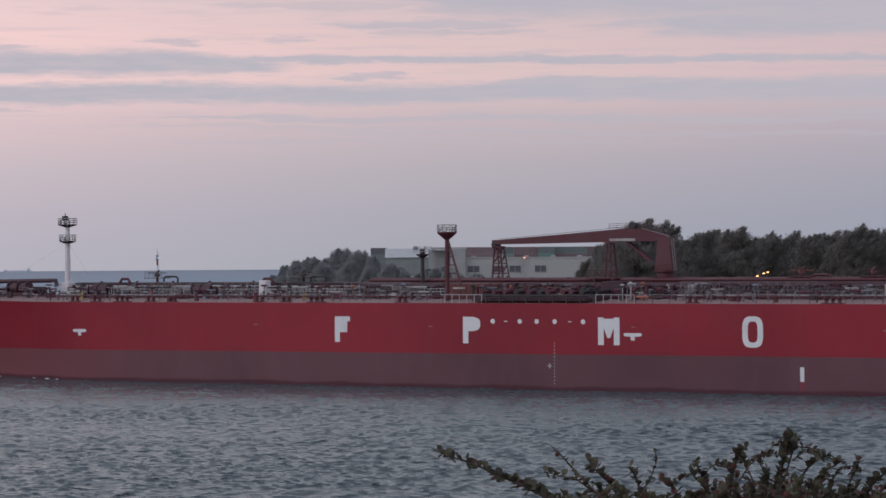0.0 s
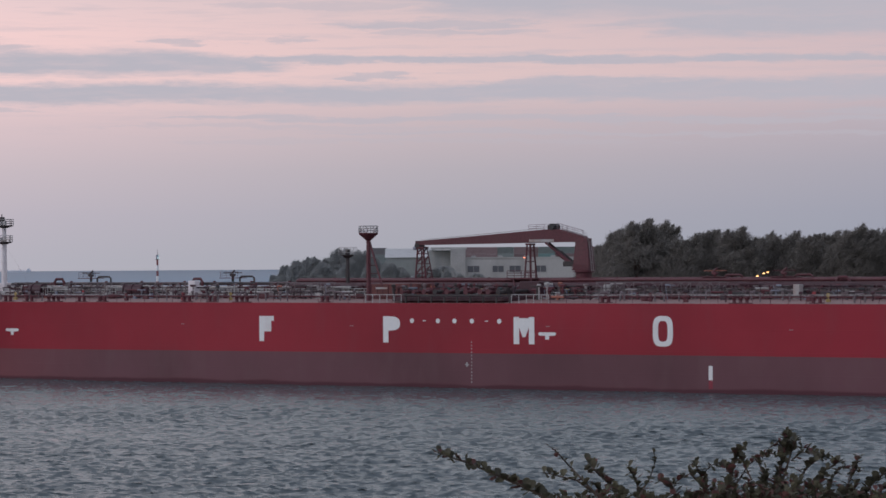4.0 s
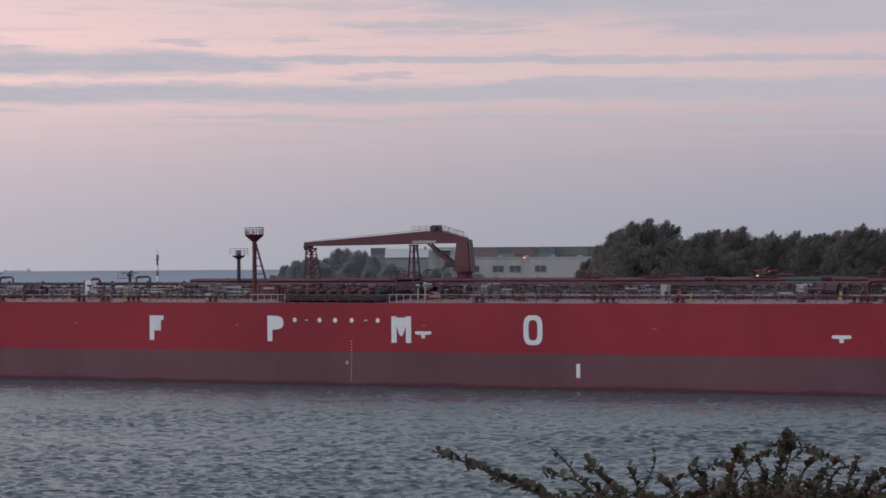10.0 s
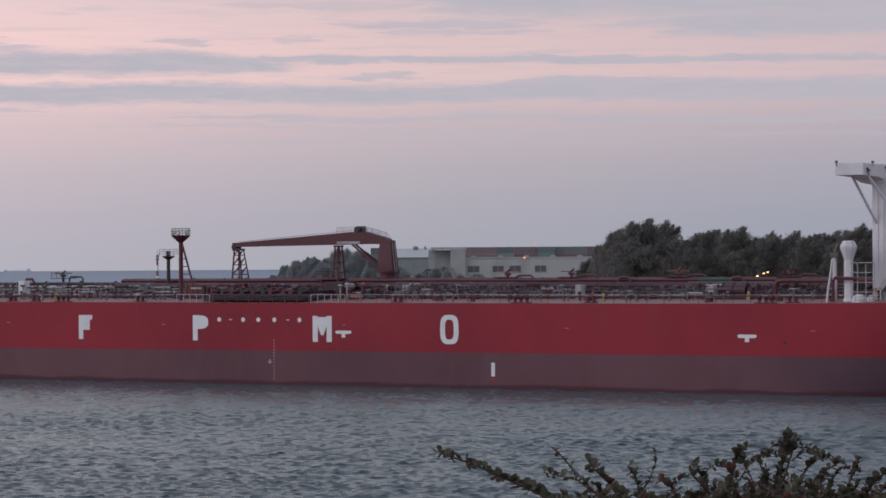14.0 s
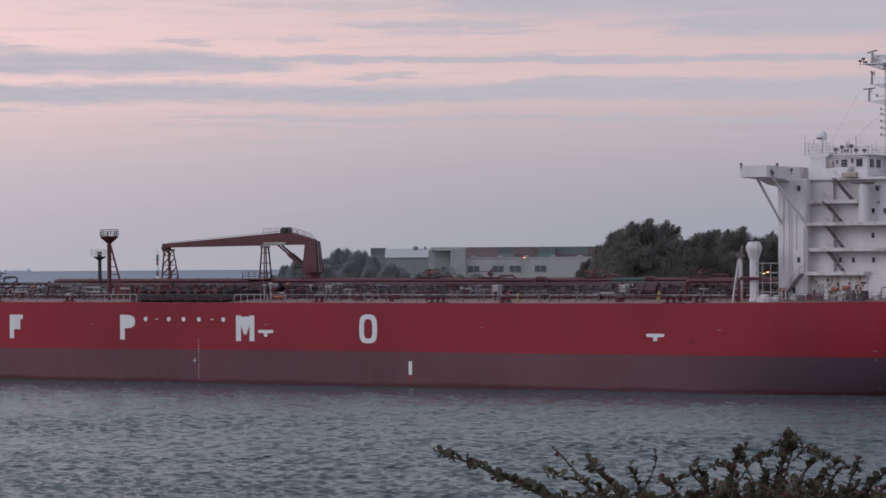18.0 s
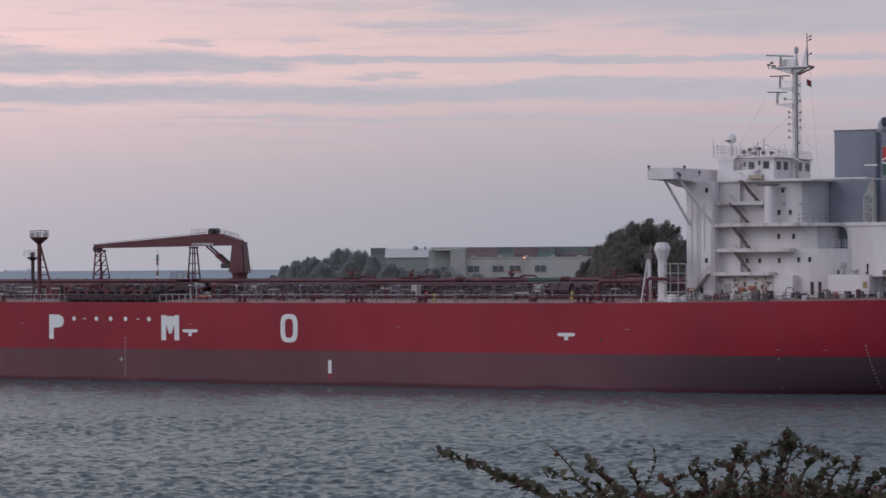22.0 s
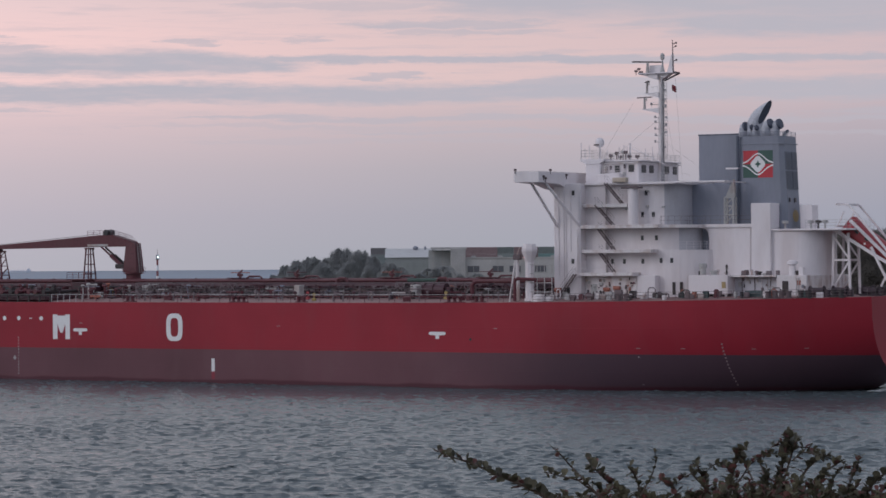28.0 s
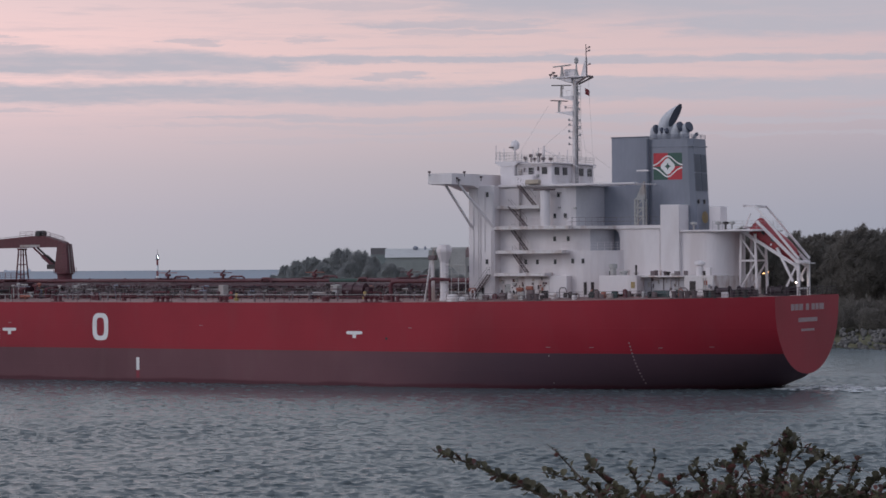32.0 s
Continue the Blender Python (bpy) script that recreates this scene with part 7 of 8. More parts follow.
def build_buildings():
    d = 900
    x0, x1 = spot(824, 470, d)[0], spot(1075, 470, d)[0]
    top = spot(900, 457, d)[2]
    b = thing("port_building", x0, d, LAND, "pale grey port building with square dark windows", "building")
    w, h = x1 - x0, top - LAND
    bm = B()
    solid(bm, 0, w, 0, 14, 0, h)
    part("wall", bm, PLASTER, b)
    bm = B()
    solid(bm, -0.1, w + 0.1, -0.25, 14, h, h + 0.35)
    part("parapet", bm, PLASTER, b)
    for u0, u1 in ((827, 849), (871, 892), (901, 922), (946, 967)):
        xa, xb = spot(u0, 470, d)[0] - x0, spot(u1, 470, d)[0] - x0
        for za, zb in ((spot(900, 482.5, d)[2] - LAND, spot(900, 470, d)[2] - LAND), (1.2, 3.6)):
            bm = B()
            for p in ((xa, xb, za, za + 0.18), (xa, xb, zb - 0.15, zb), (xa, xa + 0.15, za, zb), (xb - 0.15, xb, za, zb), ((xa + xb) / 2 - 0.07, (xa + xb) / 2 + 0.07, za, zb)):
                solid(bm, p[0], p[1], -0.14, 0.05, p[2], p[3])
            wn_ = part("window", bm, CONCRETE, b)
            bm = B()
            solid(bm, xa + 0.1, xb - 0.1, -0.06, -0.03, za + 0.1, zb - 0.1)
            part("pane", bm, DIM_GLASS, wn_)
    bm = B()
    solid(bm, spot(798, 470, d)[0] - x0, 0.0, -1.2, 13, 0, spot(810, 440, d)[2] - LAND, 0.05)
    part("stair_tower", bm, CONCRETE, b)
    bm = B()
    solid(bm, spot(762, 440, d)[0] - x0, spot(826, 440, d)[0] - x0, 1, 9, spot(780, 442, d)[2] - LAND, spot(780, 438, d)[2] - LAND)
    for u in (766, 783):
        xx = spot(u, 440, d)[0] - x0
        solid(bm, xx - 0.2, xx + 0.2, 4.8, 5.2, 0, spot(780, 442, d)[2] - LAND)
    part("canopy", bm, CONCRETE, b)
    bm = B()
    solid(bm, spot(758, 440, d)[0] - x0, spot(797.5, 440, d)[0] - x0, 6, 13, 0, spot(780, 443, d)[2] - LAND)
    part("annex", bm, GREY_WALL, b, "grey green annex wall under the canopy")
    for k in range(5):
        bm = B()
        xx = 2 + k * 9
        solid(bm, xx, xx + 1.6, 3, 4.4, h, h + 0.9, 0.05)
        part("roof_unit", bm, CONCRETE, b)
    bm = B()
    lx, _, lz = spot(928, 456, d)
    solid(bm, lx - x0 - 0.22, lx - x0 + 0.22, -0.5, -0.3, lz - LAND - 0.17, lz - LAND + 0.17, 0.05)
    part("warning_lamp", bm, glow("lit orange red lamp", (1.0, 0.28, 0.16), 3.2), b, "lit orange red lamp")
    # long shed with a pale roof
    xa, xb = spot(683, 455, 940)[0], spot(772, 455, 940)[0]
    eave, ridge = spot(725, 456, 940)[2], spot(725, 440, 940)[2]
    s = thing("shed", xa, 940, LAND, "low shed with a pale sheet roof", "building")
    bm = B()
    solid(bm, 0, xb - xa, 0, 18, 0, eave - LAND)
    part("wall", bm, material("grey green sheet wall", (0.27, 0.29, 0.28), 0.7, vary=0.1), s)
    bm = B()
    prism(bm, [(-0.5, eave - LAND), (18.5, eave - LAND), (9, ridge - LAND)], "x", -0.4, xb - xa + 0.4)
    part("roof", bm, material("pale sheet roof", (0.50, 0.50, 0.50), 0.6, vary=0.06), s)
    for u, v in ((735, 440), (752, 442)):
        bm = B()
        xx = spot(u, v, 940)[0] - xa
        rr = 1.0 if u < 740 else 0.4
        lathe(bm, (xx, 8, ridge - LAND - 0.6), [(rr * 0.6, 0), (rr, 0.6), (rr, 1.0), (rr * 0.3, 1.5)], 10)
        part("roof_vent", bm, GREY, s)
    # white low roofs among the palms
    for u0, u1, v in ((692, 722, 489), (728, 752, 491)):
        xa2, xb2, zt = spot(u0, v, 890)[0], spot(u1, v, 890)[0], spot(u0, v, 890)[2]
        s2 = thing("hut", xa2, 890, LAND, "small hut with a white roof among palms", "building", "huts among the palms")
        bm = B()
        solid(bm, 0, xb2 - xa2, 0, 5, 0, zt - LAND - 0.8)
        part("wall", bm, material("weathered red wall", (0.25, 0.12, 0.10), 0.8), s2)
        bm = B()
        prism(bm, [(-0.4, zt - LAND - 0.85), (5.4, zt - LAND - 0.85), (2.5, zt - LAND + 0.3)], "x", -0.3, xb2 - xa2 + 0.3)
        part("roof", bm, WHITE, s2)


build_buildings()


def build_containers():
    """A yard of stacked freight containers behind the port building."""
    # rust and green have the yard's haze mixed into their paint
    paints = {"rust": material("rust red container paled for haze", (0.215, 0.150, 0.155), 0.6, vary=0.15, per_piece=0.2), "green": material("green container paled for haze", (0.175, 0.205, 0.200), 0.6, vary=0.12, per_piece=0.2), "dark": material("dark grey container", (0.145, 0.140, 0.145), 0.6, vary=0.12, per_piece=0.2), "teal": material("teal container", (0.14, 0.235, 0.23), 0.6, vary=0.1, per_piece=0.2)}

    def box_mesh(length, mat):
        bm = B()
        solid(bm, 0, length, 0, 2.44, 0, 2.52)
        for k in range(int(length / 0.55)):
            solid(bm, 0.25 + 0.55 * k, 0.5 + 0.55 * k, -0.05, 0.0, 0.12, 2.4)
        for x in (0, length - 0.12):
            solid(bm, x, x + 0.12, -0.07, 0.02, 0, 2.55)
        return mesh_of("container", bm, mat)

    meshes = {(n, l): box_mesh(l, m) for n, m in paints.items() for l in (12.19, 6.06)}
    words = {"rust": "rust red", "green": "green", "dark": "dark grey", "teal": "teal"}

    def stack(u, d, length, names, end_on=False):
        x, y, _ = spot(u, 450, d)
        for k, n in enumerate(names):
            c = tagged(new("container", meshes[(n, length)]), words[n] + " freight container in a stack", "container", "stacked containers")
            c.matrix_basis = pose(x + (2.44 if end_on else 0), y, LAND + 1.6 + 2.55 * k, 0, 0, 90 if end_on else 0)

    stack(823, 1000, 12.19, ("rust", "dark", "green", "rust", "rust", "rust"))
    stack(880.5, 1000, 6.06, ("rust", "green", "dark", "green", "green", "green"))
    stack(909.5, 1000, 6.06, ("dark", "rust", "rust", "dark", "rust", "rust"))
    stack(938, 1000, 6.06, ("rust", "rust", "green", "rust", "rust", "rust"))
    stack(953, 997, 6.06, ("green", "teal", "green", "green", "teal", "green"))
    stack(982, 1000, 12.19, ("rust", "dark", "rust", "green", "rust", "green"))
    stack(1040, 1000, 12.19, ("dark", "rust", "dark", "rust", "dark", "rust"))
    stack(656, 1010, 6.06, ("teal", "dark", "teal", "green", "green", "dark"))
    bm = B()
    solid(bm, -40, 90, 990, 1030, 3.3, LAND + 1.6)
    tagged(new("container_yard", mesh_of("container_yard", bm, CONCRETE)), "raised concrete yard under the containers", "pavement", kind="structure")


build_containers()


def build_bank_details():
    rng = np.random.default_rng(17)
    # broken rock facing along the shore
    kinds = []
    for k in range(6):
        bm = B()
        bmesh.ops.create_icosphere(bm, subdivisions=1, radius=1.0)
        for v in bm.verts:
            v.co *= 1 + 0.35 * noise.noise(v.co * 1.3 + Vector((k * 7, 0, 0)))
            v.co.z *= 0.75
        kinds.append(mesh_of("boulder", bm, ROCK_P))
    wall = tagged(new("rock_revetment"), "grey boulders facing the far shore", "rocks", kind="structure")
    pts = []
    for p, q in zip(SHORE[2:], SHORE[3:7]):
        seg = Vector((q[0] - p[0], q[1] - p[1], 0))
        for i in range(int(seg.length * 9.0)):
            t = rng.random()
            s = rng.random()
            nrm = Vector((-seg.y, seg.x, 0)).normalized()
            if nrm.x < 0:
                nrm = -nrm
            pts.append((p[0] + seg.x * t + nrm.x * s * 5.5, p[1] + seg.y * t + nrm.y * s * 5.5, -0.3 + 3.3 * s))
    pts = [p for p in pts if 64 < p[0] < 86]
    for x, y, z in pts[:290]:
        r = rng.uniform(0.3, 0.62)
        o = part("boulder", kinds[rng.integers(6)], None, wall)
        o.matrix_basis = Matrix.LocRotScale((x, y, z), Euler((rng.random() * 6, rng.random() * 6, rng.random() * 6)), (r, r, r))
    # scrub between the rocks and the trees
    crown, _ = crown_mesh("scrub", 77, 4.2, 2.4, HAZED_NEEDLES, tufts=120, blades=22, size=0.8, wind=0.2, low=0.05)
    for k in range(46):
        t = k / 45
        x = 50 + 70 * t + rng.uniform(-2, 2)
        y = 478 - 48 * t + 6 + rng.uniform(-3, 9) + (14 if x < 62 else 0)
        s = new("bush", crown)
        kk = rng.uniform(0.7, 1.35)
        s.matrix_basis = Matrix.LocRotScale((x, y, 2.7), Euler((0, 0, rng.random() * 6)), (kk * 1.2, kk * 1.2, kk))
        tagged(s, "dark scrub bush above the rocks", "bush", "scrub above the rocks")
    # road lamps among the trees
    for u, v in ((1341, 489), (1352, 484), (1359, 482)):
        x, y, z = spot(u, v, 497)
        lamp = thing("street_lamp", x, y, LAND, "lit sodium road lamp before dark trees", "street lamp", "lit road lamps")
        bm = B()
        rod(bm, (0.9, 0, 0), (0.9, 0, z - LAND), 0.1, 0.06, n=8)
        rod(bm, (0.9, 0, z - LAND), (0.1, 0, z - LAND + 0.15), 0.05, n=6)
        part("post", bm, DARK, lamp)
        bm = B()
        solid(bm, -0.28, 0.18, -0.1, 0.1, z - LAND - 0.08, z - LAND + 0.08, 0.04)
        part("lantern", bm, SODIUM, lamp, "glowing orange lantern")


ROCK_P = material("pale weathered boulder", (0.125, 0.12, 0.115), 0.85, vary=0.3, scale=0.6, stain=(0.08, 0.08, 0.07), stain_amount=0.6, per_piece=0.35)
SODIUM = glow("lit sodium lamp", (1.0, 0.52, 0.2), 3.6)
build_bank_details()


# ---- out at sea ----
def build_beacon():
    x, y, z = spot(278.5, 455, 900)
    b = thing("light_beacon", x, y, 0, "red and white banded light beacon on a concrete base", "beacon")
    bm = B()
    lathe(bm, (0, 0, -2), [(2.6, 0), (2.6, 3.4), (2.2, 3.6)], 14)
    part("base", bm, CONCRETE, b)
    n = 8
    for k in range(n):
        bm = B()
        z0, z1 = 1.6 + (z - 2.6) * k / n, 1.6 + (z - 2.6) * (k + 1) / n
        rod(bm, (0, 0, z0), (0, 0, z1), 0.5 - 0.02 * k, 0.5 - 0.02 * (k + 1), n=12)
        part("band", bm, BAND_RED if k % 2 else MARK, b)
    bm = B()
    lathe(bm, (0, 0, z - 1.0), [(0.4, 0), (0.8, 0.15), (0.8, 0.25)], 12)
    part("gallery", bm, DARK, b)
    bm = B()
    rod(bm, (0, 0.45, z + 0.9), (0, 0.45, z + 2.6), 0.06, 0.03, n=6)
    part("spike", bm, DARK, b)
    # turning lamp: dark case, lit on one side
    bm = B()
    ring = [radians(-76 + 8 * k) for k in range(44)]
    wall = [[bm.verts.new((0.48 * math.cos(g), 0.48 * math.sin(g), h)) for g in ring] for h in (-0.6, 0.7)]
    for i in range(len(ring) - 1):
        bm.faces.new((wall[0][i], wall[0][i + 1], wall[1][i + 1], wall[1][i]))
    for h in (-0.62, 0.72):
        lathe(bm, (0, 0, h), [(0.5, -0.04), (0.5, 0.04)], 20)
    lamp = part("lamp", bm, GREY, b)
    lamp.matrix_basis = pose(0, 0, z)
    bm = B()
    lathe(bm, (0, 0, -0.45), [(0.17, 0), (0.21, 0.45), (0.17, 0.95)], 14)
    part("lens", bm, glow("lit pale green lamp", (0.75, 1.0, 0.88), 22.0), lamp, "glowing pale green lens")
    return lamp, z


# the bands' red is greyed to include haze
BAND_RED = material("beacon red dulled for haze", (0.25, 0.085, 0.085), 0.6, vary=0.15)
beacon_lamp, LAMP_Z = build_beacon()


def build_far_ship(u, length, d, label):
    """A ship low on the horizon: hull with raised ends, house, masts."""
    x, y, _ = spot(u, 480, d)
    s = thing("far_ship", x, y, 0, label, "ship", "ships on the horizon")
    bm = B()
    h = length * 0.07
    prism(bm, [(-length / 2, -1), (length / 2 - 2, -1), (length / 2, h), (length * 0.36, h), (length * 0.34, h * 0.75), (-length * 0.38, h * 0.75), (-length * 0.4, h * 1.1), (-length / 2 - 1.5, h * 1.15)], "y", -4, 4)
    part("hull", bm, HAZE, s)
    bm = B()
    solid(bm, length * 0.36, length * 0.46, -3, 3, h, h * 1.75, 0.2)
    solid(bm, length * 0.4, length * 0.42, -0.5, 0.5, h * 1.75, h * 2.1)
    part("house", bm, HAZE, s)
    for t in (-0.2, 0.05, 0.25):
        bm = B()
        rod(bm, (length * t, 0, h * 0.75), (length * t, 0, h * 1.5), 0.5, 0.3, n=6)
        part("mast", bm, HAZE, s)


# the ship's colour carries the haze of the distance
HAZE = material("ship paint paled for haze", (0.72, 0.74, 0.80), 0.8, vary=0.03)
build_far_ship(32, 44, 4500, "cargo ship far off on the horizon, paled for haze")


# ---- the shrub before the lookout ----
def build_shrub():
    rng = np.random.default_rng(9)
    D = 9.0
    bx, by, _ = spot(1330, 900, D)
    base = Vector((bx, by, 12.55))
    root = thing("shrub", 0, 0, 0, "leafy coastal shrub with arching twigs in front of the water", "shrub")
    root_pose = Matrix.Translation(base)
    root.matrix_basis = root_pose
    inv = root_pose.inverted()

    def loc(u, v, dz=0.0):
        x, y, z = spot(u, v, D + dz)
        return inv @ Vector((x, y, z))

    twigs = []

    def twig(pts, r0, r1, leaves, size, dz=0.0, red=0.15):
        """A twig through places of the view, with leaves along it."""
        p = [loc(u, v, dz + 0.05 * math.sin(i * 1.7 + u)) for i, (u, v) in enumerate(pts)]
        fine = []
        for a, b in zip(p, p[1:]):
            for k in range(4):
                fine.append(a.lerp(b, k / 4))
        fine.append(p[-1])
        bm = B()
        for i, (a, b) in enumerate(zip(fine, fine[1:])):
            t0, t1 = i / (len(fine) - 1), (i + 1) / (len(fine) - 1)
            rod(bm, a, b, r0 + (r1 - r0) * t0, r0 + (r1 - r0) * t1, n=5)
        part("twig", bm, BARK, root)
        leaves = int(leaves * 1.25)
        for k in range(leaves):
            t = 0.12 + 0.88 * (k + rng.random() * 0.7) / leaves
            f = min(t, 0.999) * (len(fine) - 1)
            i = int(f)
            c = fine[i].lerp(fine[i + 1], f - i)
            d = (fine[i + 1] - fine[i]).normalized()
            twigs.append((c, d, size * rng.uniform(0.66, 1.15) * (1.2 - 0.35 * t), red))

    # the long arching branch and the sprigs above the mass
    twig([(1010, 905), (940, 868), (880, 842), (830, 820), (790, 808), (772, 800)], 0.007, 0.0015, 60, 0.031)
    twig([(1010, 905), (955, 876), (905, 853), (860, 836)], 0.005, 0.002, 31, 0.033)
    twig([(1080, 900), (1040, 860), (1010, 828), (985, 800), (972, 790)], 0.005, 0.0013, 23, 0.023)
    twig([(1060, 880), (1020, 850), (985, 842), (960, 836)], 0.004, 0.0015, 17, 0.028)
    twig([(1120, 900), (1080, 858), (1050, 830), (1040, 818)], 0.006, 0.002, 35, 0.033)
    twig([(1140, 900), (1125, 850), (1112, 826)], 0.005, 0.002, 23, 0.031)
    twig([(1130, 880), (1150, 845), (1160, 815), (1156, 798)], 0.003, 0.0012, 13, 0.021)
    twig([(1200, 900), (1190, 862), (1165, 850)], 0.005, 0.002, 23, 0.031)
    twig([(1250, 900), (1245, 852), (1232, 826), (1228, 818)], 0.006, 0.002, 31, 0.028)
    twig([(1280, 905), (1290, 850), (1300, 812), (1312, 795)], 0.007, 0.002, 40, 0.031)
    twig([(1300, 860), (1325, 822), (1345, 808), (1352, 806)], 0.003, 0.0012, 15, 0.021, red=0.4)
    twig([(1340, 905), (1352, 860), (1356, 832)], 0.005, 0.002, 27, 0.030)
    twig([(1370, 910), (1378, 850), (1384, 805), (1392, 780), (1388, 770)], 0.008, 0.002, 51, 0.030)
    twig([(1385, 850), (1400, 800), (1408, 782), (1404, 772)], 0.004, 0.0015, 23, 0.026)
    twig([(1400, 880), (1425, 830), (1445, 812), (1462, 806)], 0.005, 0.0015, 27, 0.026)
    twig([(1430, 905), (1448, 858), (1460, 832), (1488, 815)], 0.006, 0.002, 31, 0.030)
    twig([(1480, 905), (1500, 858), (1512, 830), (1520, 806)], 0.005, 0.0013, 23, 0.026)
    twig([(1520, 905), (1535, 865), (1556, 842), (1580, 832)], 0.006, 0.002, 35, 0.031)
    # the domed spray over the mass and its thin ties
    twig([(1385, 815), (1402, 790), (1430, 793), (1462, 810), (1498, 822)], 0.003, 0.0012, 34, 0.022)
    twig([(1392, 800), (1378, 782), (1362, 792), (1348, 812)], 0.003, 0.0012, 20, 0.022, red=0.3)
    twig([(1390, 800), (1396, 778), (1392, 766)], 0.003, 0.0012, 22, 0.024)
    twig([(1400, 815), (1418, 800), (1440, 802), (1456, 818)], 0.003, 0.0012, 20, 0.021)
    twig([(1330, 850), (1312, 812), (1296, 800), (1322, 790)], 0.003, 0.0012, 28, 0.024)
    twig([(1300, 845), (1275, 818), (1258, 824), (1240, 842)], 0.003, 0.0012, 26, 0.023, red=0.25)
    twig([(1250, 870), (1222, 838), (1206, 846), (1188, 860)], 0.003, 0.0012, 24, 0.023, red=0.35)
    twig([(1350, 840), (1340, 812), (1356, 800), (1374, 806)], 0.003, 0.0012, 20, 0.020)
    twig([(1500, 850), (1512, 822), (1520, 806)], 0.002, 0.001, 10, 0.018)
    twig([(1470, 850), (1486, 826), (1505, 830), (1530, 834)], 0.003, 0.0012, 22, 0.022)
    twig([(1560, 905), (1580, 860), (1610, 835)], 0.006, 0.002, 31, 0.031)
    proud = len(twigs)
    # the body of the shrub
    edge = [(950, 878), (1000, 868), (1060, 850), (1110, 848), (1165, 862), (1190, 856), (1240, 846), (1275, 834), (1320, 840), (1360, 834), (1385, 824), (1420, 834), (1445, 842), (1500, 850), (1560, 842), (1660, 846)]
    for k in range(500):
        u = rng.uniform(965, 1660)
        top = np.interp(u, [e[0] for e in edge], [e[1] for e in edge])
        v = top + 4 + (930 - top) * rng.random() ** 0.75
        dz = rng.uniform(-0.35, 0.45)
        uu = u + rng.uniform(-35, 35)
        twig([(uu + rng.uniform(-30, 30), v + 34), (u, v + 18), (uu, v)], 0.0025, 0.0012, 20, 0.025, dz, 0.3 if 1240 < u < 1400 else 0.16)
    trunk = B()
    for k in range(9):
        q = loc(1010 + 75 * k, 930, rng.uniform(-0.2, 0.2))
        mid = q * 0.5 + Vector((rng.uniform(-0.1, 0.1), rng.uniform(-0.1, 0.1), -0.1))
        rod(trunk, (rng.uniform(-0.1, 0.1), rng.uniform(-0.1, 0.1), -0.25), mid, 0.025, 0.016, n=6)
        rod(trunk, mid, q, 0.016, 0.007, n=6)
    part("stem", trunk, BARK, root)

    def leaf_faces(bm, m, s):
        """One cupped leaf, broad towards its tip."""
        pts = [(0, 0, 0), (0.35, 0.3, 0.05), (0.72, 0.43, 0.1), (1.0, 0.22, 0.06), (1.0, -0.22, 0.06), (0.72, -0.43, 0.1), (0.35, -0.3, 0.05)]
        v = [bm.verts.new(m @ (Vector(p) * s)) for p in pts]
        c = bm.verts.new(m @ (Vector((0.62, 0, -0.02)) * s))
        for i in range(7):
            bm.faces.new((v[i], v[(i + 1) % 7], c))

    shared = []
    for mat in (SHRUB, SHRUB_RED):
        bm = B()
        leaf_faces(bm, Matrix(), 1.0)
        shared.append(mesh_of("leaf", bm, mat))

    def leaf_turn(d):
        out = Vector(rng.normal(size=3)) + Vector((0, -0.2, 0.5)) + d * 0.4
        return out.normalized().to_track_quat("X", "Z")

    body, body_red = B(), B()
    for i, (c, d, s, red) in enumerate(twigs):
        q = leaf_turn(d)
        is_red = rng.random() < red
        if i < proud and i % 3 == 0:
            o = part("leaf", shared[1 if is_red else 0], None, root)
            o.matrix_basis = Matrix.LocRotScale(c, q, (s, s, s))
        else:
            leaf_faces(body_red if is_red else body, Matrix.LocRotScale(c, q, None), s)
    tagged(part("leaves", body, SHRUB, root), kind="stuff")
    tagged(part("red_leaves", body_red, SHRUB_RED, root), kind="stuff")
    return root, root_pose


shrub, shrub_pose = build_shrub()


# ---- foam ----
def build_foam(name, label, spots, parent=None):
    """Flat ragged flecks of foam lying on the water."""
    rng = random.Random(len(spots))
    root = thing(name, 0, 0, 0, label, "foam", kind="stuff")
    bm = B()
    for x, y, lx, ly in spots:
        n = 9
        c = bm.verts.new((x, y, 0.16))
        ring = [bm.verts.new((x + lx * math.cos(k * math.tau / n) * rng.uniform(0.5, 1.2), y + ly * math.sin(k * math.tau / n) * rng.uniform(0.5, 1.2), 0.06)) for k in range(n)]
        for k in range(n):
            bm.faces.new((ring[k], ring[(k + 1) % n], c))
    part("flecks", bm, FOAM, root)
    return root


FOAM = material("white sea foam", (0.62, 0.64, 0.66), 0.8, vary=0.2, scale=2.0)


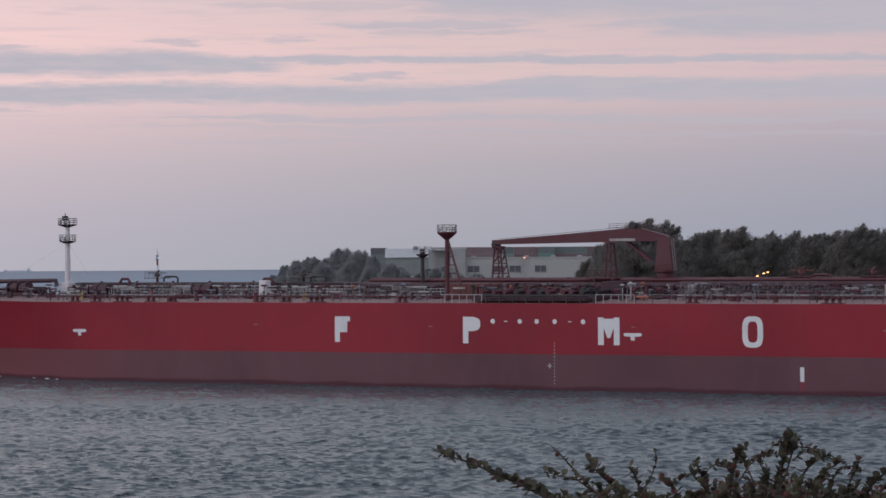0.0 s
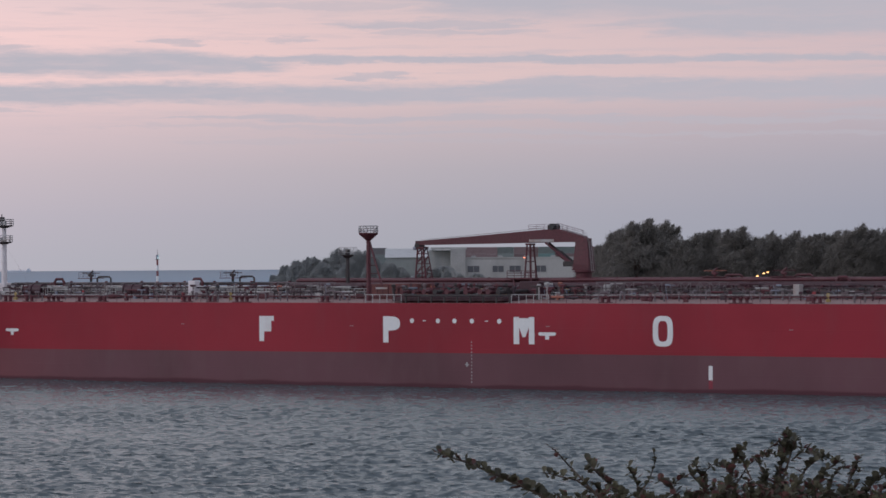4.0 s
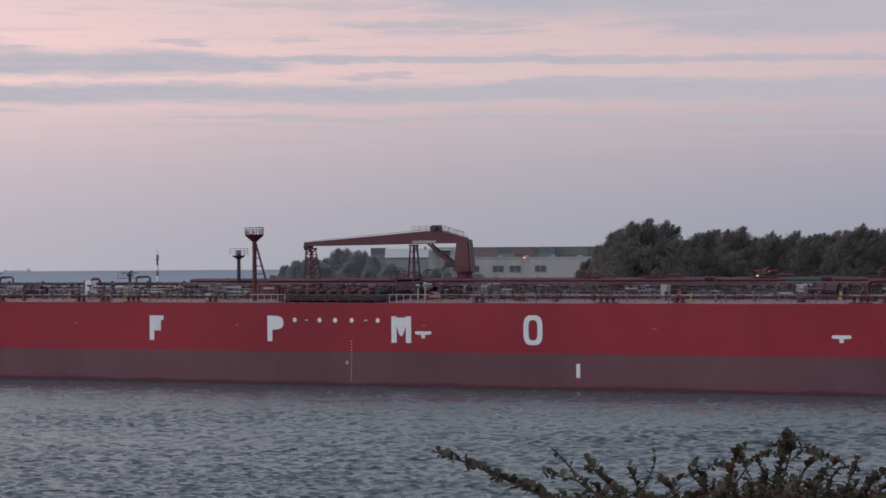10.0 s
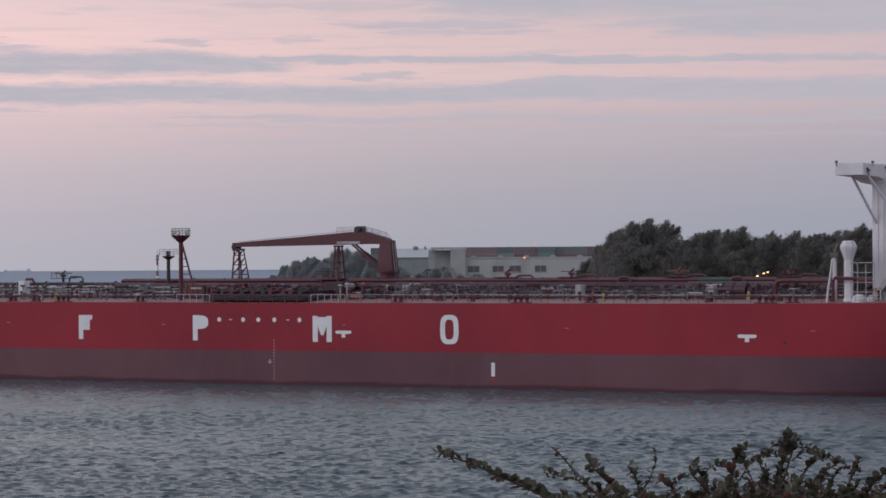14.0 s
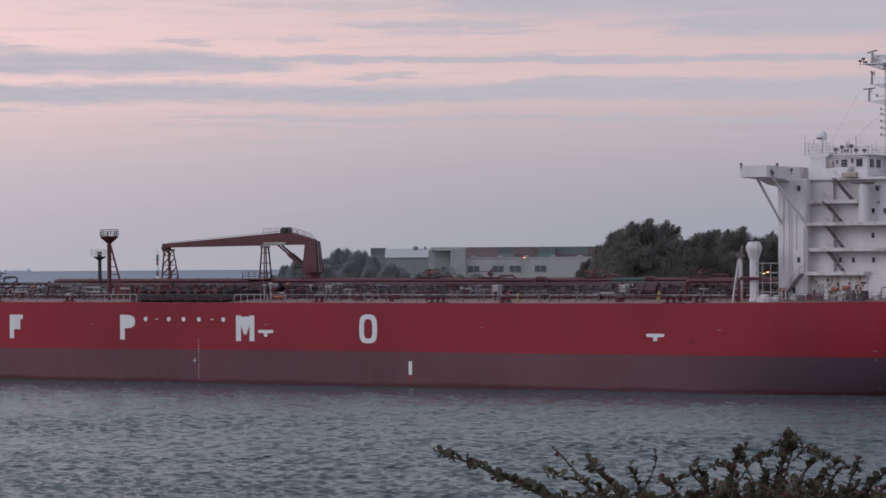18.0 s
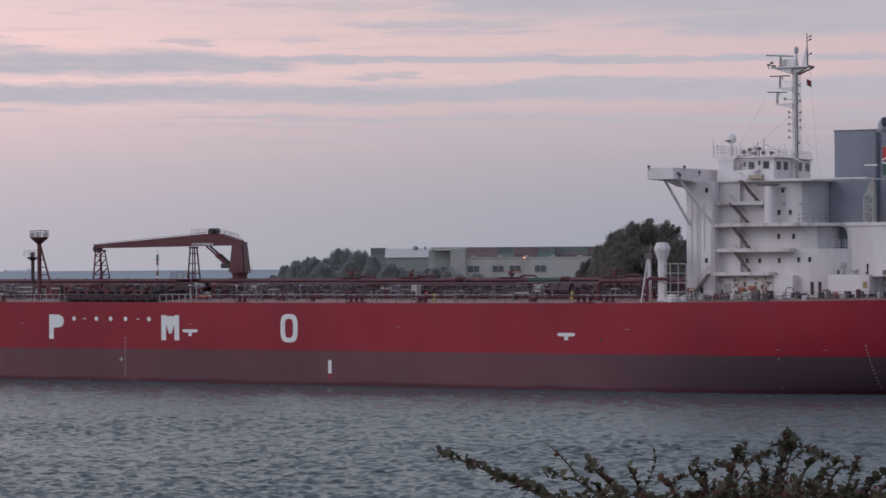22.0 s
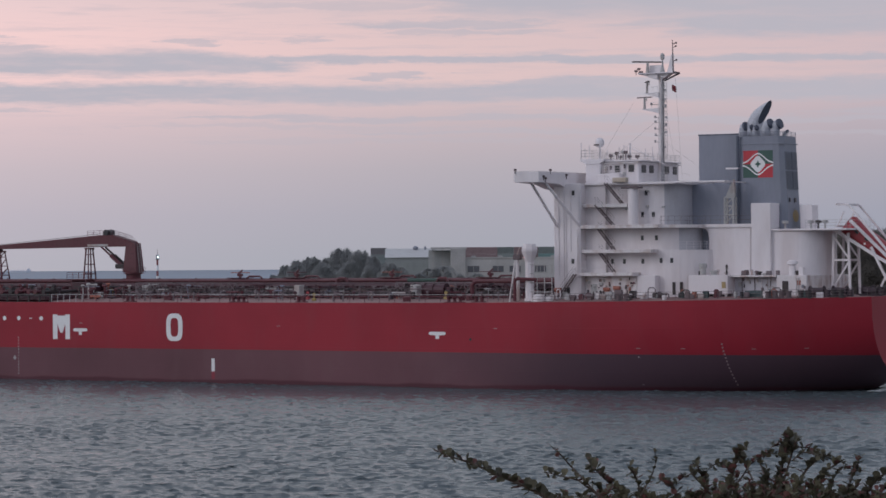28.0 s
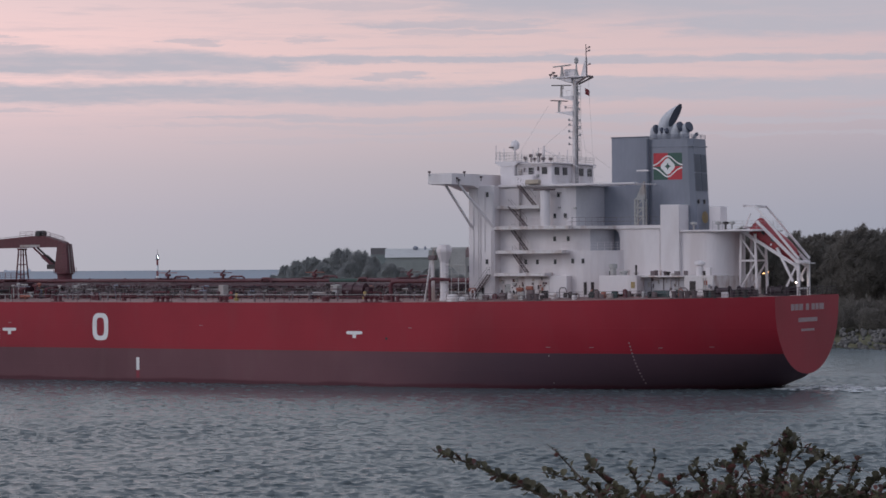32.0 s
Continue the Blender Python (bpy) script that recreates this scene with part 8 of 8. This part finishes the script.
def wake_spots():
    rng = random.Random(31)
    out = []
    for k in range(150):
        t = rng.random()
        out.append((85.5 + 38 * t ** 1.6, rng.gauss(-1, 2.0 + 5 * t), rng.uniform(0.3, 1.3), rng.uniform(0.12, 0.4)))
    for k in range(14):
        a = -104 - rng.random() * 30
        out.append((a, -half_breadth(a, 0.5) - rng.uniform(0.0, 1.0), rng.uniform(0.2, 0.6), rng.uniform(0.06, 0.16)))
    return out


wake = build_foam("wake_foam", "thin white foam along the moving ship", wake_spots())


# ---- what moves ----
def ship_way(t):
    """Metres made along the course, from the moment 16 s."""
    u = t - 16
    return 2.8743 * u + 0.0025758 * u * u + 0.0000060 * u ** 3


def ship_pose(t):
    s, h = ship_way(t), radians(HEADING)
    return pose(-s * math.cos(h) + HALF * math.sin(h), 322.46 + s * math.sin(h) + HALF * math.cos(h), -0.5, 0, 0, -HEADING)


def motions():
    walk(tanker, [(t, ship_pose(t)) for t in range(0, 33, 2)])
    walk(wake, [(t, Matrix.Translation((0, 0, 0.5)) @ ship_pose(t)) for t in range(0, 33, 2)])
    walk(backdrop, [(t, pose(0, 0, 0, 0, 0, 0.2 - 0.44 * t / 32)) for t in (0, 8, 16, 24, 32)])
    walk(water, [(t, pose(-0.2 * t, -1.0 * t, 0)) for t in (0, 8, 16, 24, 32)])
    # the beacon's lamp turns once in about four seconds and shows its lit side
    walk(beacon_lamp, [(0.5 * k, pose(0, 0, LAMP_Z, 0, 0, (0.5 * k - 3.60) * 360 / 4.02)) for k in range(65)])
    # the three scanners turn on the mast, each at its own beat
    for ob, x, z, t0, period in SCANNERS:
        walk(ob, [(0.5 * k, pose(x, 0, z + 0.06, 0, 0, 24.8 - (0.5 * k - t0) * 360 / period)) for k in range(65)])
    # the shrub stirs a little in the wind
    rng = random.Random(2)
    walk(shrub, [(t, shrub_pose @ pose(0, 0, 0, 0, rng.uniform(-0.12, 0.12), rng.uniform(-0.1, 0.1))) for t in [0.8 * k for k in range(41)]])


motions()
